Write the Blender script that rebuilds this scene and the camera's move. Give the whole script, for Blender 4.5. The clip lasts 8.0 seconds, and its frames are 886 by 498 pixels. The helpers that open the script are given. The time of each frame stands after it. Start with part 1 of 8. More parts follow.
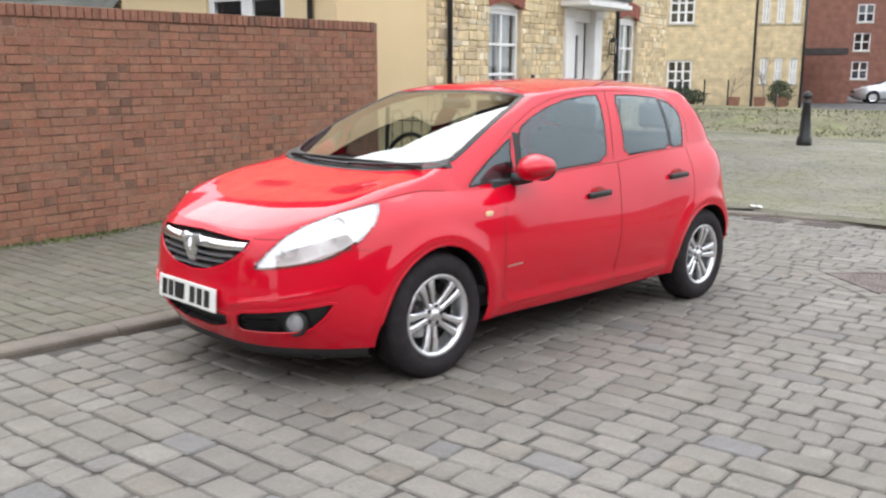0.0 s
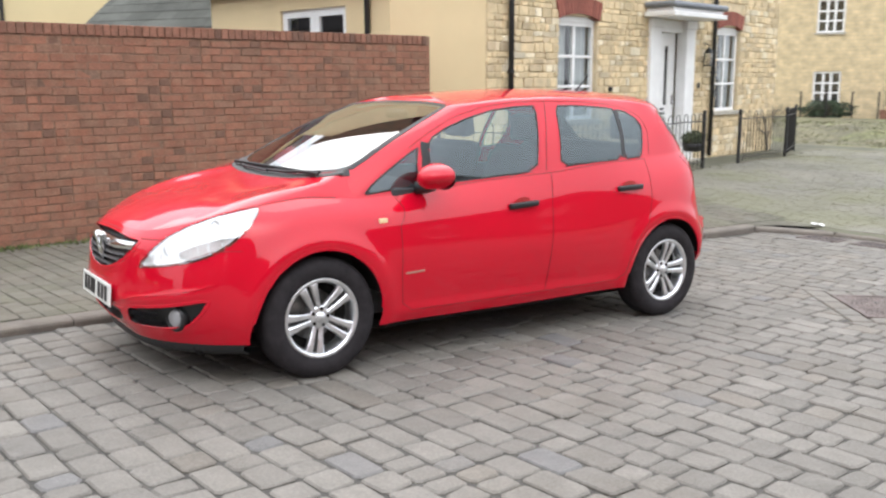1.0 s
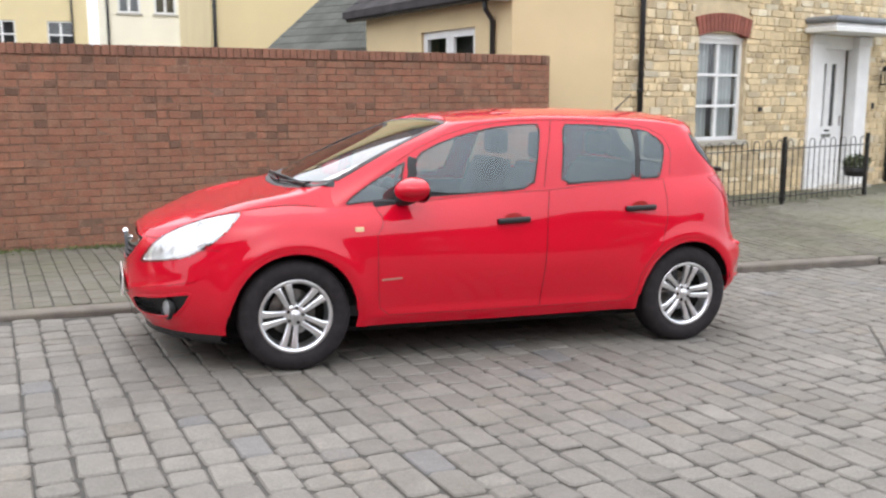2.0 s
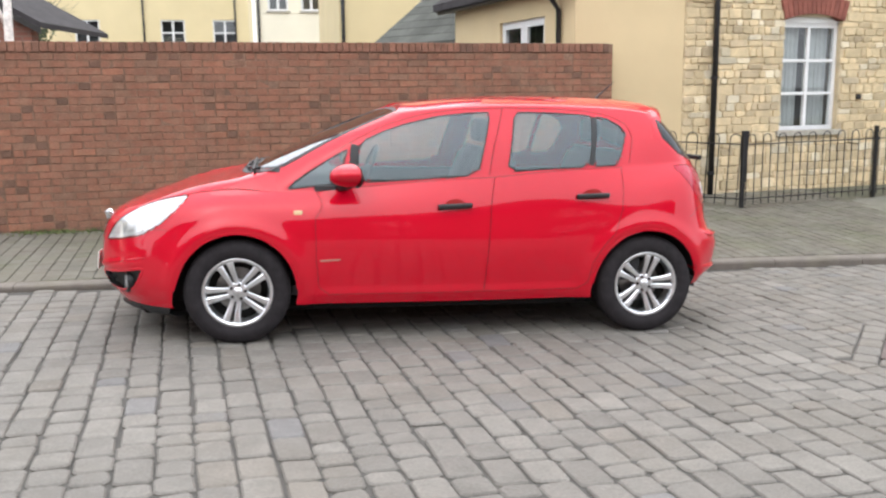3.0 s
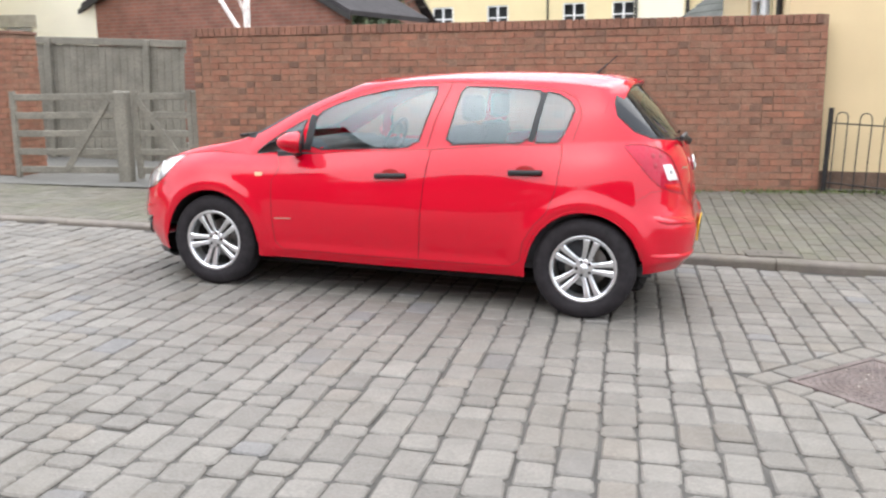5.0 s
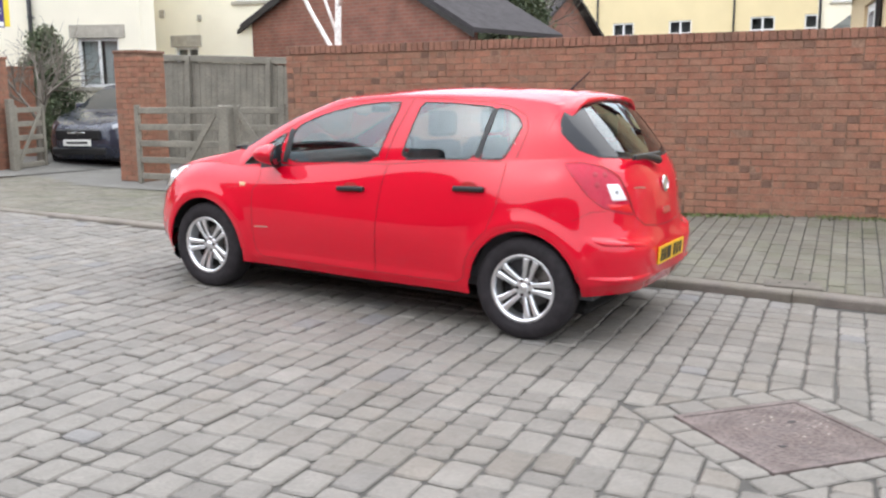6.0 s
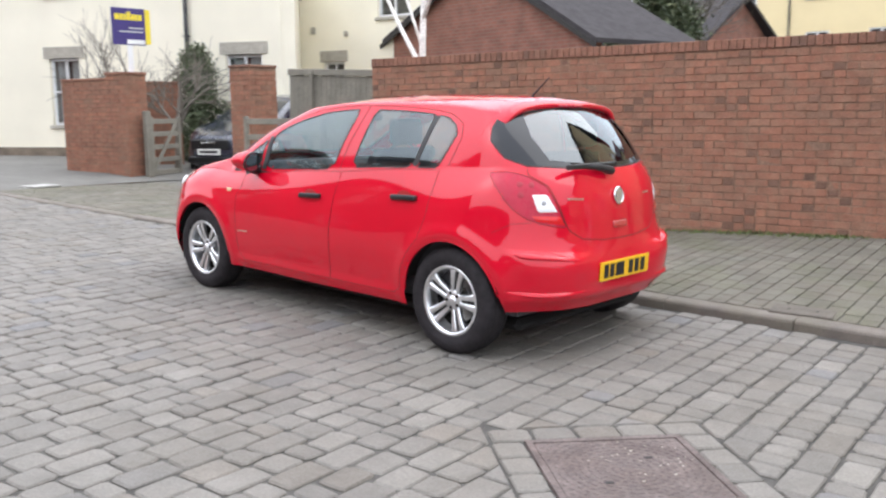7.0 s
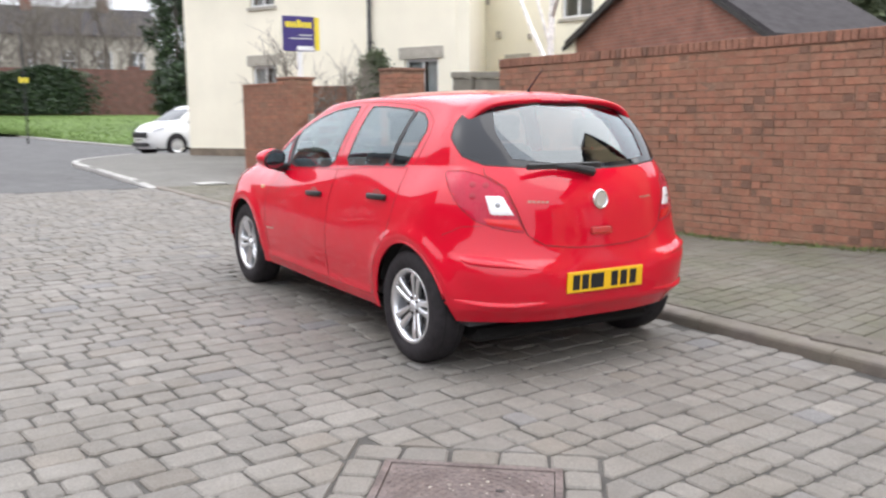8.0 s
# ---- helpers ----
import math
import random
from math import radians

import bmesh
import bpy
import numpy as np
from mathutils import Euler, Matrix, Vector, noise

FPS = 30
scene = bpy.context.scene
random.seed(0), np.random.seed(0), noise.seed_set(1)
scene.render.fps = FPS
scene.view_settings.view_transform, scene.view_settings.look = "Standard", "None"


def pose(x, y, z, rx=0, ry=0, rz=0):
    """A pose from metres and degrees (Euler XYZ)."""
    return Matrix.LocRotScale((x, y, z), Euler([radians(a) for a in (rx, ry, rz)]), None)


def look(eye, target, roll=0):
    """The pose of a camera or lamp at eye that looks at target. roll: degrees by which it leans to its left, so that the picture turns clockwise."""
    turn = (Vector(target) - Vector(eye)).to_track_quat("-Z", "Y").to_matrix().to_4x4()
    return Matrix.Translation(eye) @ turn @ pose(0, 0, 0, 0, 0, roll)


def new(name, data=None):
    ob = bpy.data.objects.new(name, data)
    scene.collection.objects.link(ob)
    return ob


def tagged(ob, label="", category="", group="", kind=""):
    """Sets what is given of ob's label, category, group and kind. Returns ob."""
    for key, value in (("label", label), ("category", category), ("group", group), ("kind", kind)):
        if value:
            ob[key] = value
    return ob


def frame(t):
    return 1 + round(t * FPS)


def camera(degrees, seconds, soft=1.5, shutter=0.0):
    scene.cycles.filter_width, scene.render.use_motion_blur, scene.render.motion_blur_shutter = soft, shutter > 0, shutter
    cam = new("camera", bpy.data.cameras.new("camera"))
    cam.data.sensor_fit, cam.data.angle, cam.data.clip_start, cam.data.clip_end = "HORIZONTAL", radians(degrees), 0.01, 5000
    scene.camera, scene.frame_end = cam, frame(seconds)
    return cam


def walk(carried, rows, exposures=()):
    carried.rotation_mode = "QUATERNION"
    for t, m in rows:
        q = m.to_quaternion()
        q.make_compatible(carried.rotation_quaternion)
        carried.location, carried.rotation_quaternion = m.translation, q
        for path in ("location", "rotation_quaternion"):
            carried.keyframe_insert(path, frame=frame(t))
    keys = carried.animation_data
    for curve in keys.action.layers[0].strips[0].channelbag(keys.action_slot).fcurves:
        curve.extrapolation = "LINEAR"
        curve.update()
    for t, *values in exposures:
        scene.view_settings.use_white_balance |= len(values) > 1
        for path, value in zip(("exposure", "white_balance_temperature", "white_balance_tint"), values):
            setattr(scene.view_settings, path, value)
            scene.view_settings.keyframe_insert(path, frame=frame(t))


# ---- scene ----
import collections

# World: front axle of the parked car at the origin, x towards its tail, y towards the garden wall.
cam = camera(52.4, 8.0, soft=2.3, shutter=0.3)
METRES, EYE, TILT, LEAN, TURN = 11.705, 1.499, 0.0, 0.0, -45.0
ROWS = [
    (0.0, 0.0, 0.0, 0.0, 0.01, -11.55, -0.05),
    (0.5, 0.0541, 0.0046, -0.0015, 3.51, -10.8, -0.6),
    (1.0, 0.1148, 0.002, -0.0014, 10.18, -10.7, 0.28),
    (2.5, 0.2813, 0.0349, -0.0016, 30.21, -9.57, -0.07),
    (3.0, 0.3335, 0.0595, -0.0032, 35.0, -10.01, 0.63),
    (3.5, 0.3838, 0.0932, -0.0088, 41.45, -9.23, 0.6),
    (4.0, 0.4398, 0.1356, -0.0109, 50.84, -8.51, 0.41),
    (4.5, 0.481, 0.1863, -0.0098, 56.12, -10.16, 0.22),
    (6.0, 0.5657, 0.3607, -0.0115, 75.27, -9.7, 0.46),
    (6.5, 0.5747, 0.424, -0.0137, 78.58, -8.92, -1.09),
    (7.0, 0.5772, 0.4921, -0.0161, 87.88, -8.72, 0.58),
    (7.5, 0.5659, 0.5565, -0.0191, 93.29, -9.2, -0.23),
    (8.0, 0.5426, 0.6181, -0.0222, 103.07, -8.2, 0.63),
]
walk(cam, [(t, pose(-2.943, -3.808, EYE, TILT, LEAN, TURN) @ pose(METRES * x, METRES * y, METRES * z, 90 + pitch, roll, yaw)) for t, x, y, z, yaw, pitch, roll in ROWS],
     exposures=[(0.0, 0.90, 6500, 10), (1.0, 0.98, 6500, 10.5), (2.5, 0.90, 6500, 11.5), (3.0, 0.99, 6500, 10.5), (3.5, 1.20, 6500, 10.5), (4.0, 1.20, 6420, 10.5), (4.5, 1.23, 6420, 10.5), (6.0, 1.13, 6350, 11), (6.5, 1.07, 6290, 12), (7.0, 1.02, 6290, 12), (8.0, 1.01, 6480, 12.5)])

# ---------------------------------------------------------------- light: a bright overcast sky
SUN_EL, SUN_AZ = radians(52), radians(205)
world = bpy.data.worlds.new("overcast_sky")
scene.world = world
world.use_nodes = True
wn, wl = world.node_tree.nodes, world.node_tree.links
sky = wn.new("ShaderNodeTexSky")
sky.sky_type, sky.sun_disc, sky.sun_elevation, sky.sun_rotation = "NISHITA", False, SUN_EL, SUN_AZ
sky.air_density, sky.dust_density, sky.ozone_density = 1.0, 4.0, 1.0
grey = wn.new("ShaderNodeHueSaturation")
grey.inputs["Saturation"].default_value = 0.22
veil = wn.new("ShaderNodeMix")
veil.data_type = "RGBA"
veil.inputs["Factor"].default_value = 0.80
veil.inputs["B"].default_value = (7.5, 7.9, 8.5, 1)
wl.new(sky.outputs["Color"], grey.inputs["Color"])
wl.new(grey.outputs["Color"], veil.inputs["A"])
# an overcast sky is brighter overhead than towards the horizon
way, split, rise, dome = wn.new("ShaderNodeTexCoord"), wn.new("ShaderNodeSeparateXYZ"), wn.new("ShaderNodeMapRange"), wn.new("ShaderNodeMix")
rise.inputs["To Min"].default_value, rise.inputs["To Max"].default_value = 0.72, 1.35
dome.data_type, dome.blend_type = "RGBA", "MULTIPLY"
dome.inputs["Factor"].default_value = 1.0
wl.new(way.outputs["Generated"], split.inputs[0])
wl.new(split.outputs["Z"], rise.inputs["Value"])
wl.new(veil.outputs["Result"], dome.inputs["A"])
wl.new(rise.outputs["Result"], dome.inputs["B"])
wl.new(dome.outputs["Result"], wn["Background"].inputs["Color"])
wn["Background"].inputs["Strength"].default_value = 0.15
sun = new("sun", bpy.data.lights.new("sun", "SUN"))
sun.data.energy, sun.data.angle, sun.data.color = 0.75, radians(60), (1.0, 0.96, 0.9)
sun.matrix_world = look((0, 0, 30), (-math.sin(SUN_AZ) * math.cos(SUN_EL) * -1, -math.cos(SUN_AZ) * math.cos(SUN_EL) * -1, 30 - math.sin(SUN_EL)))


# ---------------------------------------------------------------- small mesh and material helpers
def mat(name, base, rough=0.6, metal=0.0, vary=0.0, scale=8.0, grain=0.0, gscale=60.0, bump=0.0, bscale=40.0, coat=0.0, island=0.0, piece=0.0, tints=(), spec=0.5, coat_rough=0.05, stain=()):
    """A node material: base colour, two scales of variation, bump, and changes from piece to piece."""
    m = bpy.data.materials.new(name)
    m.use_nodes = True
    n, l = m.node_tree.nodes, m.node_tree.links
    b = n["Principled BSDF"]
    b.inputs["Roughness"].default_value, b.inputs["Metallic"].default_value = rough, metal
    b.inputs["Coat Weight"].default_value, b.inputs["Coat Roughness"].default_value = coat, coat_rough
    b.inputs["Specular IOR Level"].default_value = spec
    geo = n.new("ShaderNodeNewGeometry")
    crd = geo.outputs["Position"] if piece or island else n.new("ShaderNodeTexCoord").outputs["Object"]
    rgb = n.new("ShaderNodeRGB")
    rgb.outputs[0].default_value = (*base, 1)
    col = rgb.outputs[0]

    def blend(fac, colour, kind="MIX"):
        nonlocal col
        x = n.new("ShaderNodeMix")
        x.data_type, x.blend_type = "RGBA", kind
        l.new(fac, x.inputs["Factor"])
        l.new(col, x.inputs["A"])
        if isinstance(colour, tuple):
            x.inputs["B"].default_value = (*colour, 1)
        else:
            l.new(colour, x.inputs["B"])
        col = x.outputs["Result"]

    def ramp(src, lo, hi, a=0.0, b2=1.0):
        r = n.new("ShaderNodeMapRange")
        for key, v in (("From Min", lo), ("From Max", hi), ("To Min", a), ("To Max", b2)):
            r.inputs[key].default_value = v
        l.new(src, r.inputs["Value"])
        return r.outputs["Result"]

    def noise_tex(sc, detail=4.0):
        t = n.new("ShaderNodeTexNoise")
        t.inputs["Scale"].default_value, t.inputs["Detail"].default_value = sc, detail
        l.new(crd, t.inputs["Vector"])
        return t.outputs["Fac"]

    def value_shift(src, amount):
        nonlocal col
        h = n.new("ShaderNodeHueSaturation")
        l.new(ramp(src, 0, 1, 1 - amount, 1 + amount), h.inputs["Value"])
        l.new(col, h.inputs["Color"])
        col = h.outputs["Color"]

    rnd = None
    if island:
        rnd = geo.outputs["Random Per Island"]
    if piece:
        rnd = n.new("ShaderNodeObjectInfo").outputs["Random"]
    if rnd is not None:
        for i, (share, colour) in enumerate(tints):
            w = n.new("ShaderNodeTexWhiteNoise")
            w.noise_dimensions = "1D"
            sh = n.new("ShaderNodeMath")
            sh.operation = "ADD"
            sh.inputs[1].default_value = 3.7 * (i + 1)
            l.new(rnd, sh.inputs[0])
            l.new(sh.outputs[0], w.inputs["W"])
            blend(ramp(w.outputs["Value"], 1 - share, 1 - share * 0.3), colour)
        value_shift(rnd, max(island, piece))
    for colour, size, share, amount in stain:
        blend(ramp(noise_tex(size, 5.0), 0.62 - share * 0.3, 0.74 - share * 0.3, 0.0, amount), colour)
    if vary:
        value_shift(ramp(noise_tex(scale), 0.3, 0.7), vary)
    if grain:
        value_shift(ramp(noise_tex(gscale, 6.0), 0.3, 0.7), grain)
    l.new(col, b.inputs["Base Color"])
    if vary and not metal:
        l.new(ramp(noise_tex(scale * 2.3), 0.3, 0.7, max(rough - 0.1, 0.02), min(rough + 0.1, 1)), b.inputs["Roughness"])
    if bump:
        bp = n.new("ShaderNodeBump")
        bp.inputs["Strength"].default_value, bp.inputs["Distance"].default_value = bump, 0.01
        l.new(noise_tex(bscale, 5.0), bp.inputs["Height"])
        l.new(bp.outputs["Normal"], b.inputs["Normal"])
    return m


def glass_mat(name, tint, gloss=(1.0, 1.0, 1.0), rough=0.0, face=0.10):
    """Thin window glass: lets light through with a tint, and mirrors more at grazing angles."""
    m = bpy.data.materials.new(name)
    m.use_nodes = True
    n, l = m.node_tree.nodes, m.node_tree.links
    n.remove(n["Principled BSDF"])
    tr, gl, fr, mx = n.new("ShaderNodeBsdfTransparent"), n.new("ShaderNodeBsdfGlossy"), n.new("ShaderNodeLayerWeight"), n.new("ShaderNodeMixShader")
    tr.inputs["Color"].default_value = (*tint, 1)
    gl.inputs["Roughness"].default_value = rough
    gl.inputs["Color"].default_value = (*gloss, 1)
    fr.inputs["Blend"].default_value = 0.5
    p5, mr = n.new("ShaderNodeMath"), n.new("ShaderNodeMapRange")
    p5.operation = "POWER"
    p5.inputs[1].default_value = 4.0
    mr.inputs["To Min"].default_value = face
    l.new(fr.outputs["Facing"], p5.inputs[0])
    l.new(p5.outputs[0], mr.inputs["Value"])
    l.new(mr.outputs["Result"], mx.inputs["Fac"])
    l.new(tr.outputs[0], mx.inputs[1])
    l.new(gl.outputs[0], mx.inputs[2])
    l.new(mx.outputs[0], n["Material Output"].inputs["Surface"])
    return m


def mesh(name, verts, faces, material=None, parent=None, label="", smooth=False, m=None):
    """One mesh object from plain vertices and faces, in the parent's space."""
    me = bpy.data.meshes.new(name)
    me.from_pydata([tuple(v) for v in verts], [], faces)
    if material:
        me.materials.append(material)
    if smooth:
        me.polygons.foreach_set("use_smooth", [True] * len(me.polygons))
    ob = new(name, me)
    if parent:
        ob.parent = parent
    if m is not None:
        ob.matrix_basis = m
    if label:
        ob["label"] = label
    return ob


def part(name, bm, material, parent=None, label="", smooth=False, m=None):
    """Links a bmesh as one mesh object under a thing or a part."""
    me = bpy.data.meshes.new(name)
    bm.to_mesh(me)
    bm.free()
    me.materials.append(material)
    if smooth:
        me.polygons.foreach_set("use_smooth", [True] * len(me.polygons))
    ob = new(name, me)
    if parent:
        ob.parent = parent
    if m is not None:
        ob.matrix_basis = m
    if label:
        ob["label"] = label
    return ob


def empty(name, m=None):
    ob = new(name)
    ob.empty_display_size = 0.2
    if m is not None:
        ob.matrix_basis = m
    return ob


def box(bm, x0, x1, y0, y1, z0, z1, bevel=0.0, m=None, seg=1):
    """Adds a box, bevelled if asked, to a bmesh."""
    vs = [bm.verts.new((x, y, z)) for x in (x0, x1) for y in (y0, y1) for z in (z0, z1)]
    fs = [bm.faces.new([vs[i] for i in q]) for q in ((0, 1, 3, 2), (4, 6, 7, 5), (0, 4, 5, 1), (2, 3, 7, 6), (0, 2, 6, 4), (1, 5, 7, 3))]
    if bevel:
        r = bmesh.ops.bevel(bm, geom=list({e for f in fs for e in f.edges}), offset=bevel, segments=seg, profile=0.6, affect="EDGES")
        vs = list({v for f in r["faces"] for v in f.verts} | {v for v in vs if v.is_valid})
    if m is not None:
        bmesh.ops.transform(bm, matrix=m, verts=[v for v in vs if v.is_valid])
    return bm


def boxed(*a, **k):
    return box(bmesh.new(), *a, **k)


def tube(bm, points, radius, sides=8, cap=True):
    """Adds a round tube along points; radius may be one number or one for each point."""
    pts = [Vector(p) for p in points]
    rads = [radius] * len(pts) if isinstance(radius, (int, float)) else list(radius)
    rings, ref = [], None
    for i, p in enumerate(pts):
        d = (pts[min(i + 1, len(pts) - 1)] - pts[max(i - 1, 0)]).normalized()
        if ref is None:
            ref = d.orthogonal().normalized()
        ref = (ref - d * ref.dot(d)).normalized()
        side = d.cross(ref)
        rings.append([bm.verts.new(p + (ref * math.cos(a) + side * math.sin(a)) * rads[i]) for a in (2 * math.pi * k / sides for k in range(sides))])
    for a, b in zip(rings, rings[1:]):
        for k in range(sides):
            bm.faces.new((a[k], a[(k + 1) % sides], b[(k + 1) % sides], b[k]))
    if cap:
        bm.faces.new(rings[0][::-1])
        bm.faces.new(rings[-1])
    return bm


def tubed(points, radius, sides=8):
    return tube(bmesh.new(), points, radius, sides)


def lathe(bm, profile, axis="z", steps=32, close=False):
    """Turns (radius, height) pairs round an axis."""
    rings = []
    for r, h in profile:
        ring = []
        for k in range(steps):
            a = 2 * math.pi * k / steps
            c, s = r * math.cos(a), r * math.sin(a)
            ring.append(bm.verts.new((c, s, h) if axis == "z" else ((c, h, s) if axis == "y" else (h, c, s))))
        rings.append(ring)
    pairs = list(zip(rings, rings[1:])) + ([(rings[-1], rings[0])] if close else [])
    for a, b in pairs:
        for k in range(steps):
            bm.faces.new((a[k], a[(k + 1) % steps], b[(k + 1) % steps], b[k]))
    return bm


def extruded(poly, y0, y1, plane="xz"):
    """A prism: a polygon in x and z (or x and y) drawn out between two depths."""
    bm = bmesh.new()
    place = (lambda p, d: (p[0], d, p[1])) if plane == "xz" else ((lambda p, d: (p[0], p[1], d)) if plane == "xy" else (lambda p, d: (d, p[0], p[1])))
    a, b = [bm.verts.new(place(p, y0)) for p in poly], [bm.verts.new(place(p, y1)) for p in poly]
    bm.faces.new(a)
    bm.faces.new(b[::-1])
    for i in range(len(poly)):
        j = (i + 1) % len(poly)
        bm.faces.new((a[j], a[i], b[i], b[j]))
    bmesh.ops.recalc_face_normals(bm, faces=bm.faces)
    return bm


def spline(ts, values, at, closed=None):
    """Smooth curve through values at ts (natural cubic, or periodic with that period)."""
    ts, values, at = np.asarray(ts, float), np.asarray(values, float), np.asarray(at, float)
    if closed:
        ts = np.concatenate((ts - closed, ts, ts + closed))
        values = np.concatenate((values, values, values))
    n = len(ts)
    h = np.diff(ts)
    A, rhs = np.zeros((n, n)), np.zeros((n,) + values.shape[1:])
    A[0, 0] = A[-1, -1] = 1
    for i in range(1, n - 1):
        A[i, i - 1], A[i, i], A[i, i + 1] = h[i - 1], 2 * (h[i - 1] + h[i]), h[i]
        rhs[i] = 6 * ((values[i + 1] - values[i]) / h[i] - (values[i] - values[i - 1]) / h[i - 1])
    c = np.linalg.solve(A, rhs.reshape(n, -1)).reshape(rhs.shape)
    j = np.clip(np.searchsorted(ts, at) - 1, 0, n - 2)
    sh = (slice(None),) + (None,) * (values.ndim - 1)
    a, b, hj = (ts[j + 1] - at)[sh], (at - ts[j])[sh], h[j][sh]
    return (c[j] * a ** 3 + c[j + 1] * b ** 3) / (6 * hj) + (values[j] / hj - c[j] * hj / 6) * a + (values[j + 1] / hj - c[j + 1] * hj / 6) * b


# ---------------------------------------------------------------- the lie of the land
SLOPE_X, SLOPE_Y = -0.02724, -0.00717


def road_z(x, y):
    """Height of the sett-paved street, which falls gently and flattens out far off."""
    return SLOPE_X * min(max(x, -12), 10) + SLOPE_Y * min(max(y, -12), 8)


STREET = Vector((0, 0, 1)).rotation_difference(Vector((-SLOPE_X, -SLOPE_Y, 1))).to_matrix().to_4x4()
# ---------------------------------------------------------------- materials of the place
M_SETT = mat("grey_sett", (0.162, 0.149, 0.131), rough=0.72, piece=0.13, vary=0.10, scale=5, grain=0.18, gscale=90, bump=0.35, bscale=120, tints=((0.08, (0.182, 0.168, 0.148)), (0.06, (0.146, 0.140, 0.135)), (0.14, (0.160, 0.142, 0.120))), stain=(((0.140, 0.124, 0.102), 1.4, 0.4, 0.4),))
M_SETT_FAR = mat("grey_sett_joined", (0.162, 0.149, 0.131), rough=0.72, island=0.13, vary=0.10, scale=5, grain=0.18, gscale=90, bump=0.35, bscale=120, tints=((0.08, (0.182, 0.168, 0.148)), (0.06, (0.146, 0.140, 0.135)), (0.14, (0.160, 0.142, 0.120))), stain=(((0.140, 0.124, 0.102), 1.4, 0.4, 0.4),))
M_PAVE = mat("grey_paving_block", (0.132, 0.122, 0.096), rough=0.85, piece=0.10, vary=0.15, scale=2.5, grain=0.18, gscale=90, bump=0.3, bscale=120, tints=((0.08, (0.155, 0.145, 0.118)), (0.25, (0.118, 0.112, 0.080))), stain=(((0.098, 0.098, 0.055), 0.9, 0.45, 0.5), ((0.115, 0.098, 0.078), 2.6, 0.5, 0.5)))
M_PAVE_FAR = mat("grey_paving_block_joined", (0.132, 0.122, 0.096), rough=0.85, island=0.10, vary=0.15, scale=2.5, grain=0.18, gscale=90, bump=0.3, bscale=120, tints=((0.08, (0.155, 0.145, 0.118)), (0.25, (0.118, 0.112, 0.080))), stain=(((0.098, 0.098, 0.055), 0.9, 0.45, 0.5), ((0.115, 0.098, 0.078), 2.6, 0.5, 0.5)))
M_BRICK_DARK = mat("weathered_coping_brick", (0.235, 0.112, 0.074), rough=0.88, piece=0.14, vary=0.22, scale=5, grain=0.25, gscale=80, bump=0.3, bscale=160, tints=((0.2, (0.17, 0.092, 0.064)),))
M_BRICK_BURNT = mat("burnt_header_brick", (0.172, 0.094, 0.064), rough=0.88, piece=0.16, vary=0.2, scale=6, grain=0.25, gscale=70, bump=0.4, bscale=120)
M_JOINT = mat("dark_joint_sand", (0.070, 0.065, 0.058), rough=0.95, vary=0.3, scale=6, grain=0.3, gscale=150, bump=0.4, bscale=200)
M_PAVE_MOSS = mat("mossy_paving_block", (0.172, 0.163, 0.130), rough=0.88, island=0.07, piece=0.0, vary=0.16, scale=0.7, grain=0.18, gscale=90, bump=0.3, bscale=120, tints=((0.12, (0.165, 0.165, 0.11)),), stain=(((0.140, 0.140, 0.078), 0.45, 0.5, 0.6), ((0.20, 0.19, 0.165), 0.3, 0.45, 0.5)))
M_JOINT_MOSS = mat("mossy_joint", (0.105, 0.102, 0.068), rough=0.95, vary=0.3, scale=1.0, grain=0.3, gscale=60)
M_COVER = mat("brown_cover", (0.112, 0.098, 0.080), rough=0.85, vary=0.2, scale=8, grain=0.2, gscale=120, bump=0.25, bscale=150)
M_KERB = mat("pinkish_kerb_stone", (0.165, 0.143, 0.121), rough=0.85, piece=0.05, vary=0.2, scale=6, grain=0.15, gscale=120, bump=0.25, bscale=150, stain=(((0.11, 0.10, 0.07), 3.0, 0.45, 0.45),))
M_ASPHALT = mat("asphalt", (0.088, 0.086, 0.085), rough=0.85, vary=0.12, scale=1.5, grain=0.25, gscale=160, bump=0.4, bscale=220)
M_GRASS = mat("grass", (0.10, 0.16, 0.035), rough=0.9, vary=0.25, scale=2, grain=0.35, gscale=40, bump=0.6, bscale=60)
M_BRICK = mat("red_brick", (0.270, 0.122, 0.077), rough=0.88, piece=0.10, vary=0.14, scale=7, grain=0.22, gscale=70, bump=0.45, bscale=120, tints=((0.12, (0.24, 0.128, 0.084)), (0.12, (0.31, 0.135, 0.082))), stain=(((0.185, 0.115, 0.078), 2.2, 0.35, 0.35), ((0.25, 0.150, 0.098), 9.0, 0.5, 0.4)))
M_BRICK_FAR = mat("red_brick_joined", (0.270, 0.122, 0.077), rough=0.88, island=0.10, vary=0.14, scale=7, grain=0.22, gscale=70, bump=0.45, bscale=120, tints=((0.12, (0.24, 0.128, 0.084)), (0.12, (0.31, 0.135, 0.082))), stain=(((0.185, 0.115, 0.078), 2.2, 0.35, 0.35), ((0.25, 0.150, 0.098), 9.0, 0.5, 0.4)))
M_MORTAR = mat("brown_mortar", (0.200, 0.120, 0.082), rough=0.95, vary=0.35, scale=2.0, grain=0.3, gscale=40, bump=0.3, bscale=200)
